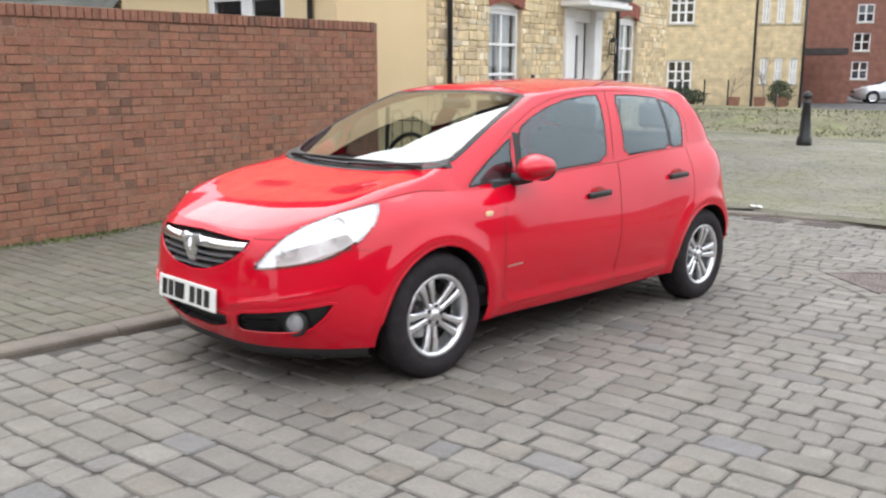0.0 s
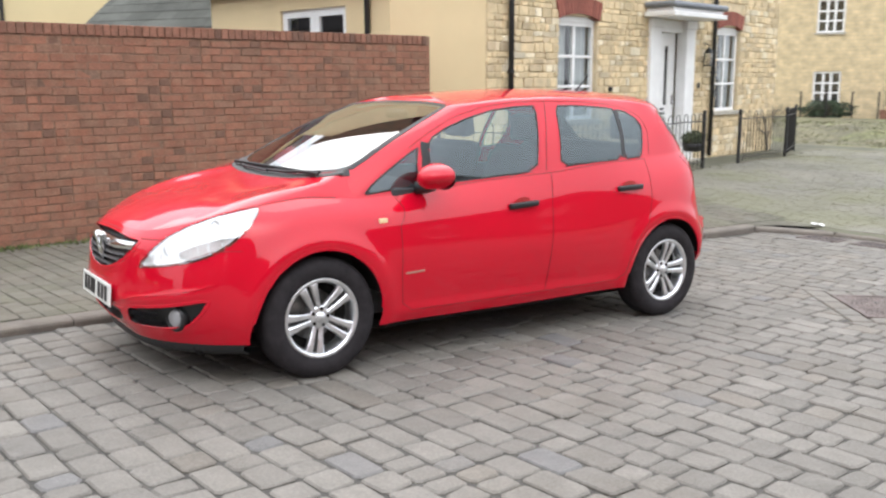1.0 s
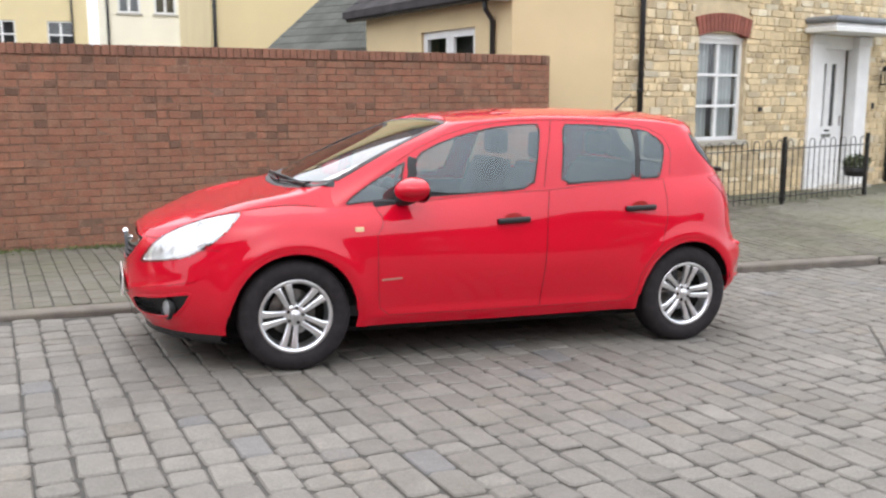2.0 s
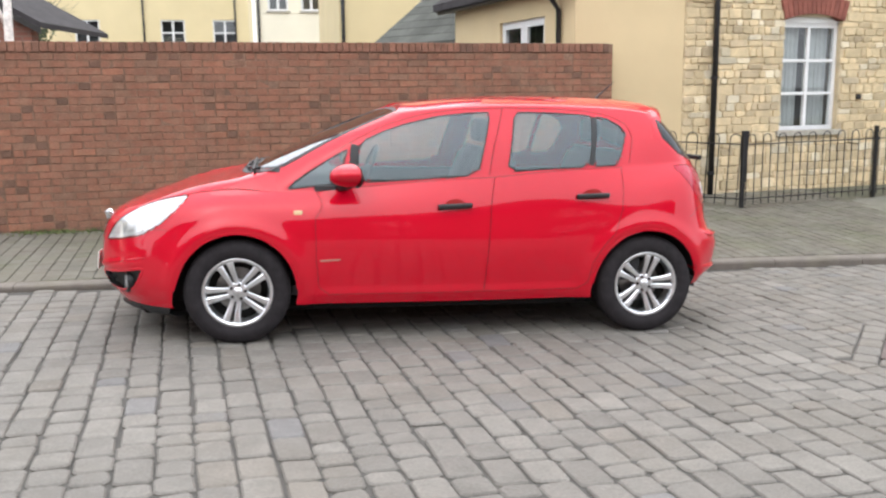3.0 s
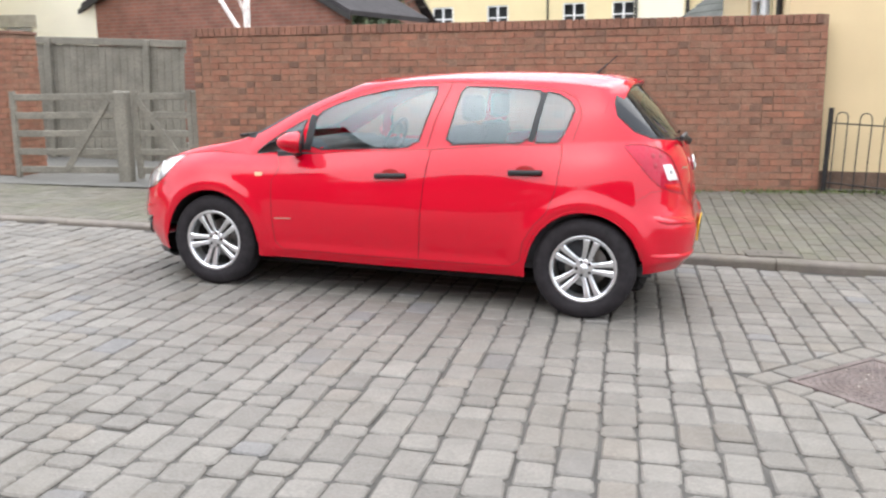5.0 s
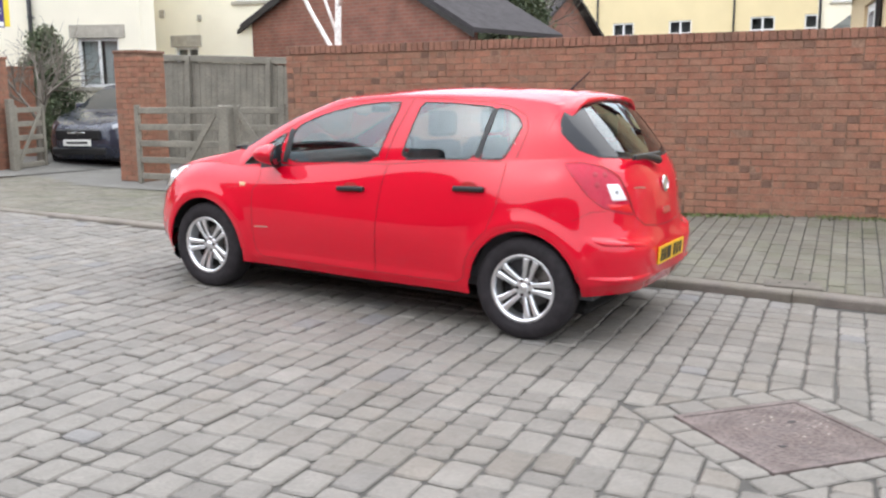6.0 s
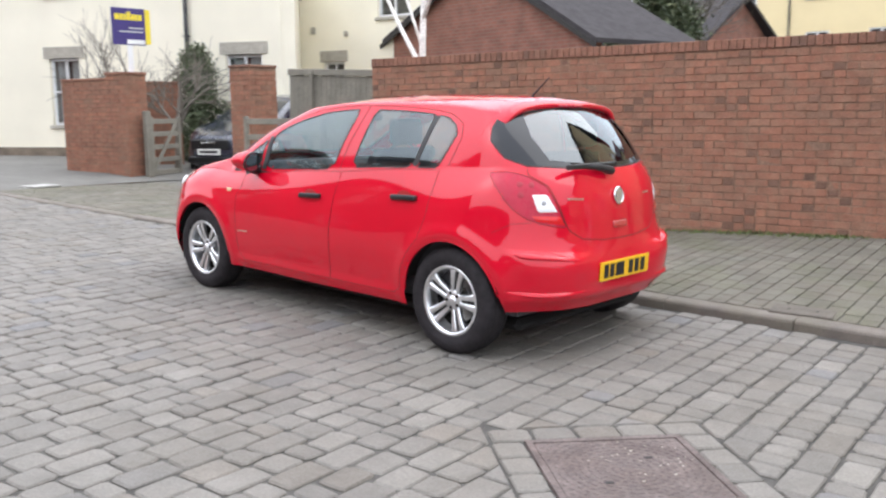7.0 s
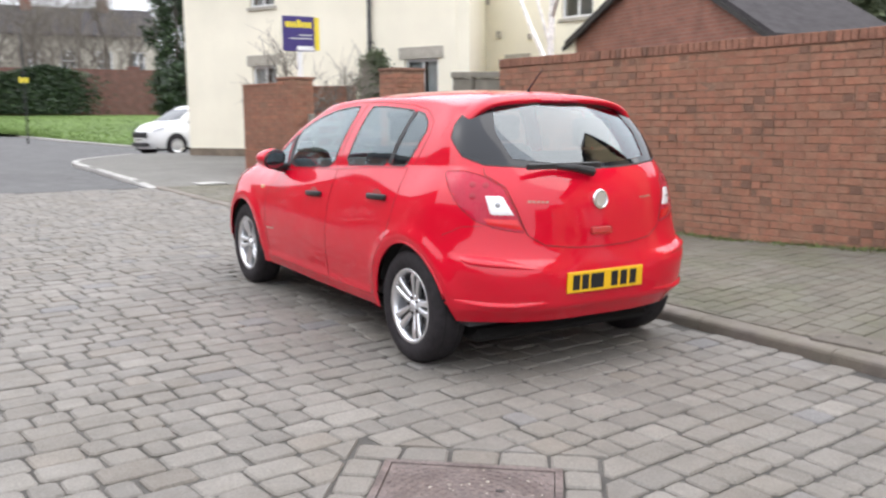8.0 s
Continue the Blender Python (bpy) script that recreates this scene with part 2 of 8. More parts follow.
M_STONE = mat("honey_stone", (0.62, 0.495, 0.305), rough=0.85, piece=0.2, vary=0.14, scale=6, grain=0.15, gscale=80, bump=0.5, bscale=60, tints=((0.25, (0.50, 0.40, 0.26)), (0.2, (0.68, 0.60, 0.44))))
M_STONE_FAR = mat("honey_stone_joined", (0.62, 0.495, 0.305), rough=0.85, island=0.2, vary=0.14, scale=6, grain=0.15, gscale=80, bump=0.5, bscale=60, tints=((0.25, (0.50, 0.40, 0.26)), (0.2, (0.68, 0.60, 0.44))))
M_STONE_JOINT = mat("pale_lime_mortar", (0.58, 0.475, 0.31), rough=0.95, vary=0.15, scale=5, grain=0.2, gscale=120, bump=0.3, bscale=150)
M_CREAM = mat("cream_render", (0.66, 0.52, 0.31), rough=0.85, vary=0.06, scale=1.2, grain=0.05, gscale=120, bump=0.12, bscale=200)
M_PALE = mat("pale_cream_render", (0.86, 0.81, 0.66), rough=0.85, vary=0.05, scale=0.8, grain=0.05, gscale=120, bump=0.12, bscale=200)
M_WHITE = mat("white_paint", (0.78, 0.78, 0.77), rough=0.45, vary=0.05, scale=5, grain=0.03, gscale=60)
M_SLATE = mat("grey_slate", (0.056, 0.051, 0.053), spec=0.15, rough=0.9, island=0.2, vary=0.15, scale=4, grain=0.15, gscale=60, bump=0.2, bscale=80)
M_SLATE_PALE = mat("weathered_grey_slate", (0.092, 0.094, 0.084), spec=0.15, rough=0.9, island=0.15, vary=0.2, scale=2, grain=0.15, gscale=60, bump=0.2, bscale=80)
M_IRON = mat("black_iron", (0.014, 0.014, 0.015), rough=0.45, vary=0.3, scale=15, bump=0.15, bscale=150)
M_OLDWOOD = mat("weathered_grey_wood", (0.195, 0.180, 0.146), rough=0.85, island=0.18, vary=0.2, scale=3, grain=0.25, gscale=50, bump=0.4, bscale=70)
M_PANE = glass_mat("window_pane", (0.75, 0.8, 0.8))
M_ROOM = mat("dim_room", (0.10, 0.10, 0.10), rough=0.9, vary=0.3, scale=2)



def coursed(name, a, b, mortar, w, h, rough=0.85, gap=0.012):
    """Distant masonry: coursed colour and relief over the wall's own x and z."""
    m = bpy.data.materials.new(name)
    m.use_nodes = True
    n, l = m.node_tree.nodes, m.node_tree.links
    bs = n["Principled BSDF"]
    bs.inputs["Roughness"].default_value = rough
    co, sep, com = n.new("ShaderNodeTexCoord"), n.new("ShaderNodeSeparateXYZ"), n.new("ShaderNodeCombineXYZ")
    add = n.new("ShaderNodeMath")
    l.new(co.outputs["Object"], sep.inputs[0])
    l.new(sep.outputs["X"], add.inputs[0])
    l.new(sep.outputs["Y"], add.inputs[1])
    l.new(add.outputs[0], com.inputs["X"])
    l.new(sep.outputs["Z"], com.inputs["Y"])
    t = n.new("ShaderNodeTexBrick")
    t.inputs["Color1"].default_value, t.inputs["Color2"].default_value, t.inputs["Mortar"].default_value = (*a, 1), (*b, 1), (*mortar, 1)
    t.inputs["Scale"].default_value, t.inputs["Brick Width"].default_value, t.inputs["Row Height"].default_value, t.inputs["Mortar Size"].default_value = 1.0, w, h, gap
    t.inputs["Bias"].default_value = -.2
    l.new(com.outputs[0], t.inputs["Vector"])
    nz = n.new("ShaderNodeTexNoise")
    nz.inputs["Scale"].default_value, nz.inputs["Detail"].default_value = 3.0, 8.0
    l.new(co.outputs["Object"], nz.inputs["Vector"])
    hs = n.new("ShaderNodeHueSaturation")
    mr = n.new("ShaderNodeMapRange")
    for k, v in (("From Min", .3), ("From Max", .7), ("To Min", .8), ("To Max", 1.2)):
        mr.inputs[k].default_value = v
    l.new(nz.outputs["Fac"], mr.inputs["Value"])
    l.new(mr.outputs["Result"], hs.inputs["Value"])
    l.new(t.outputs["Color"], hs.inputs["Color"])
    l.new(hs.outputs["Color"], bs.inputs["Base Color"])
    bp = n.new("ShaderNodeBump")
    bp.inputs["Strength"].default_value, bp.inputs["Distance"].default_value = .6, .01
    bp.invert = True
    l.new(t.outputs["Fac"], bp.inputs["Height"])
    l.new(bp.outputs["Normal"], bs.inputs["Normal"])
    return m


M_BRICK_TEX = coursed("distant_red_brick", (0.245, 0.095, 0.065), (0.20, 0.082, 0.058), (0.22, 0.13, 0.10), .225, .075)
M_STONE_TEX = coursed("distant_honey_stone", (0.64, 0.51, 0.31), (0.54, 0.43, 0.26), (0.56, 0.46, 0.30), .34, .14, gap=.015)

# ---------------------------------------------------------------- ground, street and pavement
WALL_A, WALL_B = Vector((-2.97, 3.680)), Vector((4.256, 4.496))


def wall_y(x):
    return 3.685 + (x + 2.93) * (4.496 - 3.685) / (4.256 + 2.93)


def kerb_y(x):
    return 0.945 + 0.058 * x


def kerb_top(x):
    """Height of the kerb above the street: low by the nose of the car, fuller towards its tail."""
    return 0.035 + 0.032 * min(max((x + 2.0) / 4.0, 0), 1) - 0.02 * min(max((-x - 2.5) / 2.0, 0), 1)


def pave_z(x, y):
    """Height of the pavement between kerb and wall."""
    k = road_z(x, kerb_y(x)) + kerb_top(x)
    back = np.interp(x, (-9, -3, .5, 2, 3.2, 4.3, 14, 30), (.20, .07, .0, .06, .10, .11, .05, 0.0))
    u = min(max((y - kerb_y(x) - .12) / 3.1, 0), 1)
    z = k + (max(back, k - .05) - k) * u
    if x > 6.9:
        s = min(max((y - kerb_y(6.9) + .7) / .75, 0), 1)
        z7 = (road_z(6.9, y) + .045) * (1 - s) + pave_z(6.9, max(y, kerb_y(6.9))) * s
        t = min((x - 6.9) / 6.5, 1)
        z = z7 + (.05 - z7) * t * t * (3 - 2 * t)
    return z


def wall_frame(x, y, dx, dy, z=0.0):
    """A pose whose x axis runs along (dx, dy) and whose -y side faces the street."""
    return pose(x, y, z, 0, 0, math.degrees(math.atan2(dy, dx)))


def sheet(name, xs, ys, height, material, thick=0.0):
    """A grid of ground over xs and ys(x) with a height function."""
    nx, verts, faces = len(xs), [], []
    for x in xs:
        col = ys(x)
        ny = len(col)
        verts += [(x, y, height(x, y)) for y in col]
    for i in range(nx - 1):
        for j in range(ny - 1):
            a = i * ny + j
            faces.append((a, a + ny, a + ny + 1, a + 1))
    return mesh(name, verts, faces, material, smooth=True)


far = [-900, -300, -120, -60] + list(np.arange(-40, 40.1, 4.0)) + [60, 120, 300, 900]
ground = sheet("ground", far, lambda x: far, lambda x, y: road_z(x, y) - 0.13 - (0.10 if abs(x) < 30 and abs(y) < 30 else 0), M_ASPHALT)
tagged(ground, "dark tarmac and earth under the whole place", "ground", kind="structure")
road = sheet("road", list(np.arange(-8.0, 7.05, .5)), lambda x: list(np.linspace(-13, kerb_y(x) + .02, 21)), lambda x, y: road_z(x, y) - 0.011, M_JOINT)
tagged(road, "street paved with worn grey setts in dark joints", "road", kind="structure")
pavement = sheet("pavement", list(np.arange(-8.0, 7.05, .5)), lambda x: list(np.linspace(kerb_y(x) + .10, wall_y(x) + .6 + max(0, x - 4) * .35, 13)), lambda x, y: pave_z(x, y) - 0.010, M_JOINT)
tagged(pavement, "raised pavement of small grey paving blocks, mossy at the wall", "pavement", kind="structure")
apron = sheet("pavement_apron", list(np.arange(6.92, 16.1, .6)), lambda x: list(np.linspace(-13, 9, 34)), lambda x, y: pave_z(x, y) - 0.010, M_JOINT_MOSS)
tagged(apron, "wide block-paved apron beyond the end of the street setts", "pavement", kind="structure")

# ---------------------------------------------------------------- the parked car: body surfaces from a few section rings
# Each ring runs from the middle of the nose along the near side to the middle of the tail; the far side is its mirror image.
RINGS = {
    "sill": [(-0.755, 0, 0.2), (-0.723, -0.344, 0.2), (-0.59, -0.582, 0.205), (-0.45, -0.723, 0.21), (-0.328, -0.786, 0.215), (0, -0.81, 0.22), (0.4, -0.805, 0.225),
             (1.3, -0.8, 0.222), (2.1, -0.8, 0.228), (2.49, -0.806, 0.24), (2.82, -0.761, 0.285), (3.003, -0.568, 0.29), (3.052, 0, 0.275)],
    "low": [(-0.84, 0, 0.32), (-0.805, -0.354, 0.325), (-0.658, -0.596, 0.33), (-0.488, -0.747, 0.34), (-0.348, -0.819, 0.34), (0, -0.846, 0.34), (0.4, -0.834, 0.34),
             (1.3, -0.828, 0.34), (2.1, -0.831, 0.345), (2.49, -0.842, 0.35), (2.86, -0.791, 0.38), (3.06, -0.593, 0.385), (3.107, 0, 0.38)],
    "girth": [(-0.858, 0, 0.48), (-0.818, -0.364, 0.49), (-0.658, -0.611, 0.52), (-0.473, -0.762, 0.55), (-0.318, -0.831, 0.56), (0, -0.858, 0.57), (0.4, -0.856, 0.56),
             (1.3, -0.858, 0.56), (2.1, -0.858, 0.57), (2.49, -0.858, 0.58), (2.86, -0.804, 0.57), (3.06, -0.608, 0.555), (3.119, 0, 0.545)],
    "hip": [(-0.842, 0, 0.585), (-0.803, -0.364, 0.6), (-0.641, -0.601, 0.63), (-0.448, -0.747, 0.67), (-0.288, -0.818, 0.69), (0, -0.846, 0.7), (0.4, -0.848, 0.69),
             (1.3, -0.848, 0.7), (2.1, -0.85, 0.72), (2.49, -0.854, 0.73), (2.835, -0.786, 0.71), (3.01, -0.583, 0.675), (3.1, 0, 0.655)],
    "shoulder": [(-0.808, 0, 0.675), (-0.773, -0.364, 0.685), (-0.62, -0.587, 0.72), (-0.42, -0.723, 0.775), (-0.238, -0.781, 0.805), (0.02, -0.8, 0.82), (0.38, -0.812, 0.81),
             (1.3, -0.815, 0.85), (2.1, -0.818, 0.885), (2.494, -0.812, 0.905), (2.806, -0.751, 0.93), (2.978, -0.558, 0.905), (3.07, 0, 0.885)],
    "belt": [(-0.745, 0, 0.74), (-0.713, -0.354, 0.745), (-0.57, -0.542, 0.79), (-0.38, -0.665, 0.85), (-0.19, -0.695, 0.882), (0.02, -0.708, 0.898), (0.25, -0.735, 0.888),
             (1.3, -0.765, 0.972), (2.1, -0.76, 1.033), (2.5, -0.73, 1.05), (2.8, -0.655, 1.068), (2.94, -0.45, 1.06), (2.99, 0, 1.045)],
    "cowl": [(0.06, 0, 0.975), (0.068, -0.22, 0.978), (0.095, -0.4, 0.985), (0.14, -0.53, 0.996), (0.19, -0.6, 1.005), (0.24, -0.645, 1.013), (0.25, -0.735, 0.888),
             (1.3, -0.765, 0.972), (2.1, -0.76, 1.033), (2.5, -0.73, 1.05), (2.8, -0.655, 1.068), (2.94, -0.45, 1.06), (2.99, 0, 1.045)],
    "rail": [(1, 0, 1.385), (1, -0.18, 1.383), (0.995, -0.33, 1.378), (0.985, -0.43, 1.372), (0.975, -0.485, 1.368), (0.962, -0.53, 1.363), (1, -0.57, 1.362),
             (1.45, -0.585, 1.402), (2.08, -0.575, 1.408), (2.4, -0.555, 1.394), (2.61, -0.525, 1.376), (2.672, -0.3, 1.4), (2.69, 0, 1.408)],
}
SWELL = [(-.005, 0, .012), (-.005, 0, .012), (-.005, 0, .012), (-.005, -.005, .014), (-.006, -.012, .016), (-.008, -.016, .018), (-.01, -.022, .030),
         (0, -.022, 0), (0, -.022, 0), (.006, -.02, .004), (.012, -.02, .01), (.004, -.01, .014), (.004, 0, .016)]
CELLS = 420


def mirrored(keys):
    left = np.array(keys, float)
    right = left[-2:0:-1] * (1, -1, 1)
    return np.concatenate((left, right))


def car_sheets():
    """Grids of points [along][up] for the lower body, bonnet, greenhouse and roof, all with CELLS columns round the car."""
    girth = mirrored(RINGS["girth"])
    step = np.linalg.norm(np.roll(girth, -1, 0) - girth, axis=1)
    ts = np.concatenate(([0], np.cumsum(step)[:-1]))
    total = step.sum()
    at = np.arange(CELLS) * total / CELLS
    ring = {k: spline(ts, mirrored(v), at, closed=total) for k, v in RINGS.items()}
    swell = spline(ts, mirrored(SWELL), at, closed=total)
    nose = int(round(ts[6] / total * CELLS))
    # past the windscreen foot the bonnet edge and the cowl are one line
    ring["cowl"][nose:CELLS - nose + 1] = ring["belt"][nose:CELLS - nose + 1]

    def loft(rows, knots, n):
        stack = np.stack(rows)
        return spline(knots, stack, np.linspace(0, 1, n)).transpose(1, 0, 2)

    lower = loft([ring[k] for k in ("sill", "low", "girth", "hip", "shoulder", "belt")], (0, .15, .38, .56, .78, 1), 49)
    # flared lips round the wheel openings
    for cx in (0.0, 2.511):
        rad = np.hypot(lower[..., 0] - cx, lower[..., 2] - .312)
        lower[..., 1] += np.sign(lower[..., 1]) * .017 * np.exp(-((rad - .385) / .045) ** 2) * (abs(lower[..., 1]) > .6)
    # the doors turn out into a flange along the sill
    along = np.clip((lower[..., 0] - .38) / .12, 0, 1) * np.clip((2.14 - lower[..., 0]) / .12, 0, 1) * (abs(lower[..., 1]) > .6)
    lower[..., 1] += np.sign(lower[..., 1]) * along * .012 * np.exp(-((lower[..., 2] - .28) / .035) ** 2)
    g = np.linspace(0, 1, 29)[None, :, None]
    a, b = ring["belt"][:, None], ring["cowl"][:, None]
    reach = np.linalg.norm(b - a, axis=2, keepdims=True)
    bonnet = a + (b - a) * g + np.array((0, 0, 1)) * reach * (.020 * np.sin(np.pi * g) ** .8 + .012 * np.sin(2 * np.pi * g))
    mid = (ring["cowl"] + ring["rail"]) / 2 + swell
    green = loft([ring["cowl"], mid, ring["rail"]], (0, .5, 1), 27)
    r = ring["rail"]
    sx = np.clip(r[:, 0], 1.1, 2.5)
    sz = spline((.7, 1.1, 1.5, 1.85, 2.2, 2.5, 2.8), (1.36, 1.416, 1.454, 1.467, 1.467, 1.457, 1.43), sx)
    spine = np.stack((sx, 0 * sx, sz), 1)[:, None]
    g = np.linspace(0, 1, 17)[None, :, None]
    roof = r[:, None] + (spine - r[:, None]) * g
    roof[..., 2] = r[:, None, 2] + (spine[..., 2] - r[:, None, 2]) * (1 - (1 - g[..., 0]) ** 2.2)
    return {"lower": lower, "bonnet": bonnet, "green": green, "roof": roof}, nose


class Sheet:
    """A grid of points with edits made in its own column and row numbers."""

    def __init__(self, points, columns):
        self.base, self.columns = points, columns
        n, k = points.shape[:2]
        self.pos = np.stack(np.meshgrid(np.arange(n, dtype=float), np.arange(k, dtype=float), indexing="ij"), -1)
        self.owner = {}

    def at(self, i, j):
        n, k = self.base.shape[:2]
        j = min(max(j, 0), k - 1.0001)
        a, b = int(math.floor(i)), int(math.floor(j))
        u, v = i - a, j - b
        p = self.base
        q = (p[a % n, b] * (1 - u) + p[(a + 1) % n, b] * u) * (1 - v) + (p[a % n, b + 1] * (1 - u) + p[(a + 1) % n, b + 1] * u) * v
        return q

    def normal(self, i, j):
        a, b = self.at(i + .5, j) - self.at(i - .5, j), self.at(i, j + .5) - self.at(i, j - .5)
        v = np.cross(a, b)
        return v / (np.linalg.norm(v) + 1e-12)

    def find(self, x, z, first=0):
        """Column and row on the near side, from a first column on, for a place in the side view."""
        half = self.base[first:CELLS // 2 + 1]
        d = (half[..., 0] - x) ** 2 + (half[..., 2] - z) ** 2
        i, j = np.unravel_index(d.argmin(), d.shape)
        i, j = float(i + first), float(j)
        for _ in range(6):
            p, pi, pj = self.at(i, j), self.at(i + .3, j), self.at(i, j + .3)
            J = np.array([[pi[0] - p[0], pj[0] - p[0]], [pi[2] - p[2], pj[2] - p[2]]]) / .3
            if abs(np.linalg.det(J)) < 1e-10:
                break
            di, dj = np.linalg.solve(J, (x - p[0], z - p[2]))
            i, j = i + max(-2, min(2, di)), min(max(j + max(-2, min(2, dj)), 0), self.base.shape[1] - 1.01)
        return i, j

    def cut(self, name, poly):
        """Gives the cells inside a polygon to a part, with the grid drawn to its edge."""
        poly = np.array(poly, float)
        a, b = poly, np.roll(poly, -1, 0)
        lo, hi = np.floor(poly.min(0)).astype(int) - 2, np.ceil(poly.max(0)).astype(int) + 3
        n, k = self.base.shape[:2]

        def nearest(p):
            ab = b - a
            t = np.clip(((p - a) * ab).sum(1) / ((ab ** 2).sum(1) + 1e-12), 0, 1)
            q = a + ab * t[:, None]
            d = ((q - p) ** 2).sum(1)
            return q[d.argmin()], math.sqrt(d.min())

        def inside(p):
            c = (a[:, 1] > p[1]) != (b[:, 1] > p[1])
            with np.errstate(divide="ignore", invalid="ignore"):
                x = (b[:, 0] - a[:, 0]) * (p[1] - a[:, 1]) / (b[:, 1] - a[:, 1]) + a[:, 0]
            return bool((c & (p[0] < x)).sum() % 2)

        for i in range(lo[0], hi[0]):
            for j in range(max(lo[1], 0), min(hi[1], k)):
                p = np.array((i, j), float)
                q, d = nearest(p)
                if d < .55:
                    self.pos[i % n, j] = q if 0 <= i < n else (q[0] % n, q[1])
        for i in range(lo[0], hi[0]):
            for j in range(max(lo[1], 0), min(hi[1], k - 1)):
                if inside(np.array((i + .5, j + .5))):
                    self.owner[(i % n, j)] = name


def round_poly(poly, times=2, keep=.25):
    """Cuts the corners of a polygon, to round it."""
    for _ in range(times):
        out = []
        for i, p in enumerate(poly):
            q = poly[(i + 1) % len(poly)]
            out += [(p[0] + (q[0] - p[0]) * keep, p[1] + (q[1] - p[1]) * keep), (p[0] + (q[0] - p[0]) * (1 - keep), p[1] + (q[1] - p[1]) * (1 - keep))]
        poly = out
    return poly


def flip(poly):
    return [(CELLS - i, j) for i, j in poly][::-1]


def ribbon(sheet, line, width, lift=.002, closed=False, side=0.0):
    """A thin strip on a sheet along a line of columns and rows."""
    pts = []
    m = len(line)
    for k in range(m if closed else m - 1):
        p, q = np.array(line[k], float), np.array(line[(k + 1) % m], float)
        c = max(1, int(np.linalg.norm(q - p) / .7))
        pts += [p + (q - p) * s / c for s in range(c)]
    if not closed:
        pts.append(np.array(line[-1], float))
    P = [sheet.at(*p) for p in pts]
    N = [sheet.normal(*p) for p in pts]
    cen = np.array((1.3, 0, .6))
    verts, faces = [], []
    for k in range(len(P)):
        if closed:
            d = P[(k + 1) % len(P)] - P[k - 1]
        else:
            d = P[min(k + 1, len(P) - 1)] - P[max(k - 1, 0)]
        n = N[k] if N[k] @ (P[k] - cen) > 0 else -N[k]
        s = np.cross(d, n)
        s /= np.linalg.norm(s) + 1e-12
        o = P[k] + n * lift + s * side
        verts += [o - s * width / 2 - n * lift * 1.6, o - s * width / 2.6, o + s * width / 2.6, o + s * width / 2 - n * lift * 1.6]
    for k in range(len(P) if closed else len(P) - 1):
        a, b = 4 * k, 4 * ((k + 1) % len(P))
        faces += [(a + r, a + r + 1, b + r + 1, b + r) for r in range(3)]
    return verts, faces


M_PAINT = mat("red_car_paint", (0.56, 0.001, 0.018), rough=0.5, vary=0.02, scale=3.0, coat=1.0, spec=0.03, coat_rough=0.05)
M_PAINT.node_tree.nodes["Principled BSDF"].inputs["Coat IOR"].default_value = 1.53
M_BLACK = mat("black_plastic", (0.012, 0.012, 0.013), rough=0.45, vary=0.2, scale=30, bump=0.1, bscale=300)
M_SLAT = mat("satin_grey_plastic", (0.12, 0.12, 0.125), rough=0.35)
M_RUBBER = mat("tyre_rubber", (0.024, 0.021, 0.023), rough=0.75, vary=0.25, scale=20, bump=0.2, bscale=200, spec=0.2)
M_GAP = mat("dark_gap", (0.004, 0.003, 0.003), rough=0.9)
M_SEAM = mat("panel_seam", (0.19, 0.002, 0.004), rough=0.7)
M_ALLOY = mat("silver_alloy", (0.80, 0.81, 0.83), rough=0.33, metal=1.0, vary=0.1, scale=12)
M_CHROME = mat("chrome", (0.8, 0.81, 0.83), rough=0.08, metal=1.0)
M_CARGLASS = glass_mat("car_window_glass", (0.82, 0.89, 0.90), (0.86, 0.97, 1.0), face=0.108)
M_MIRROR = mat("mirror_silver", (0.28, 0.29, 0.31), rough=0.03, metal=1.0)
M_REARGLASS = glass_mat("rear_window_glass", (0.38, 0.43, 0.46), (0.92, 0.98, 1.0), face=0.12)
M_FRIT = mat("black_enamelled_glass", (0.010, 0.011, 0.014), rough=0.06, spec=0.42)
M_SCREEN = glass_mat("windscreen_glass", (0.75, 0.8, 0.78), face=0.22)
M_LENS = glass_mat("clear_lens", (0.98, 0.98, 0.98), face=0.36)
M_REFLECT = mat("lamp_reflector", (0.96, 0.96, 0.96), rough=0.35, metal=0.3, vary=0.05, scale=20)
M_REDLENS = mat("red_lamp_lens", (0.42, 0.003, 0.030), rough=0.3, coat=0.6, vary=0.1, scale=14, spec=0.15)
M_FOGRED = mat("bright_red_lens", (0.62, 0.003, 0.008), rough=0.2, coat=1.0, spec=0.2)
M_BULB = mat("dim_red_bulb", (0.31, 0.004, 0.02), rough=0.3, coat=0.6, spec=0.2)
M_WHITELENS = mat("white_lamp_lens", (0.80, 0.80, 0.82), rough=0.1, coat=1.0)
M_AMBER = mat("pale_amber_lens", (0.80, 0.62, 0.35), rough=0.1, coat=1.0)
M_SEAT = mat("charcoal_seat_cloth", (0.035, 0.035, 0.04), rough=0.9, vary=0.3, scale=25, bump=0.3, bscale=400)
M_CABIN = mat("grey_cabin_trim", (0.045, 0.046, 0.05), rough=0.7, vary=0.2, scale=10, bump=0.15, bscale=300)
M_LINER = mat("pale_roof_lining", (0.42, 0.41, 0.39), rough=0.9, vary=0.1, scale=10)
M_PLATE_W = mat("white_number_plate", (0.78, 0.78, 0.74), rough=0.35, vary=0.04, scale=10)
M_PLATE_Y = mat("yellow_number_plate", (0.80, 0.46, 0.01), rough=0.35, vary=0.05, scale=10)
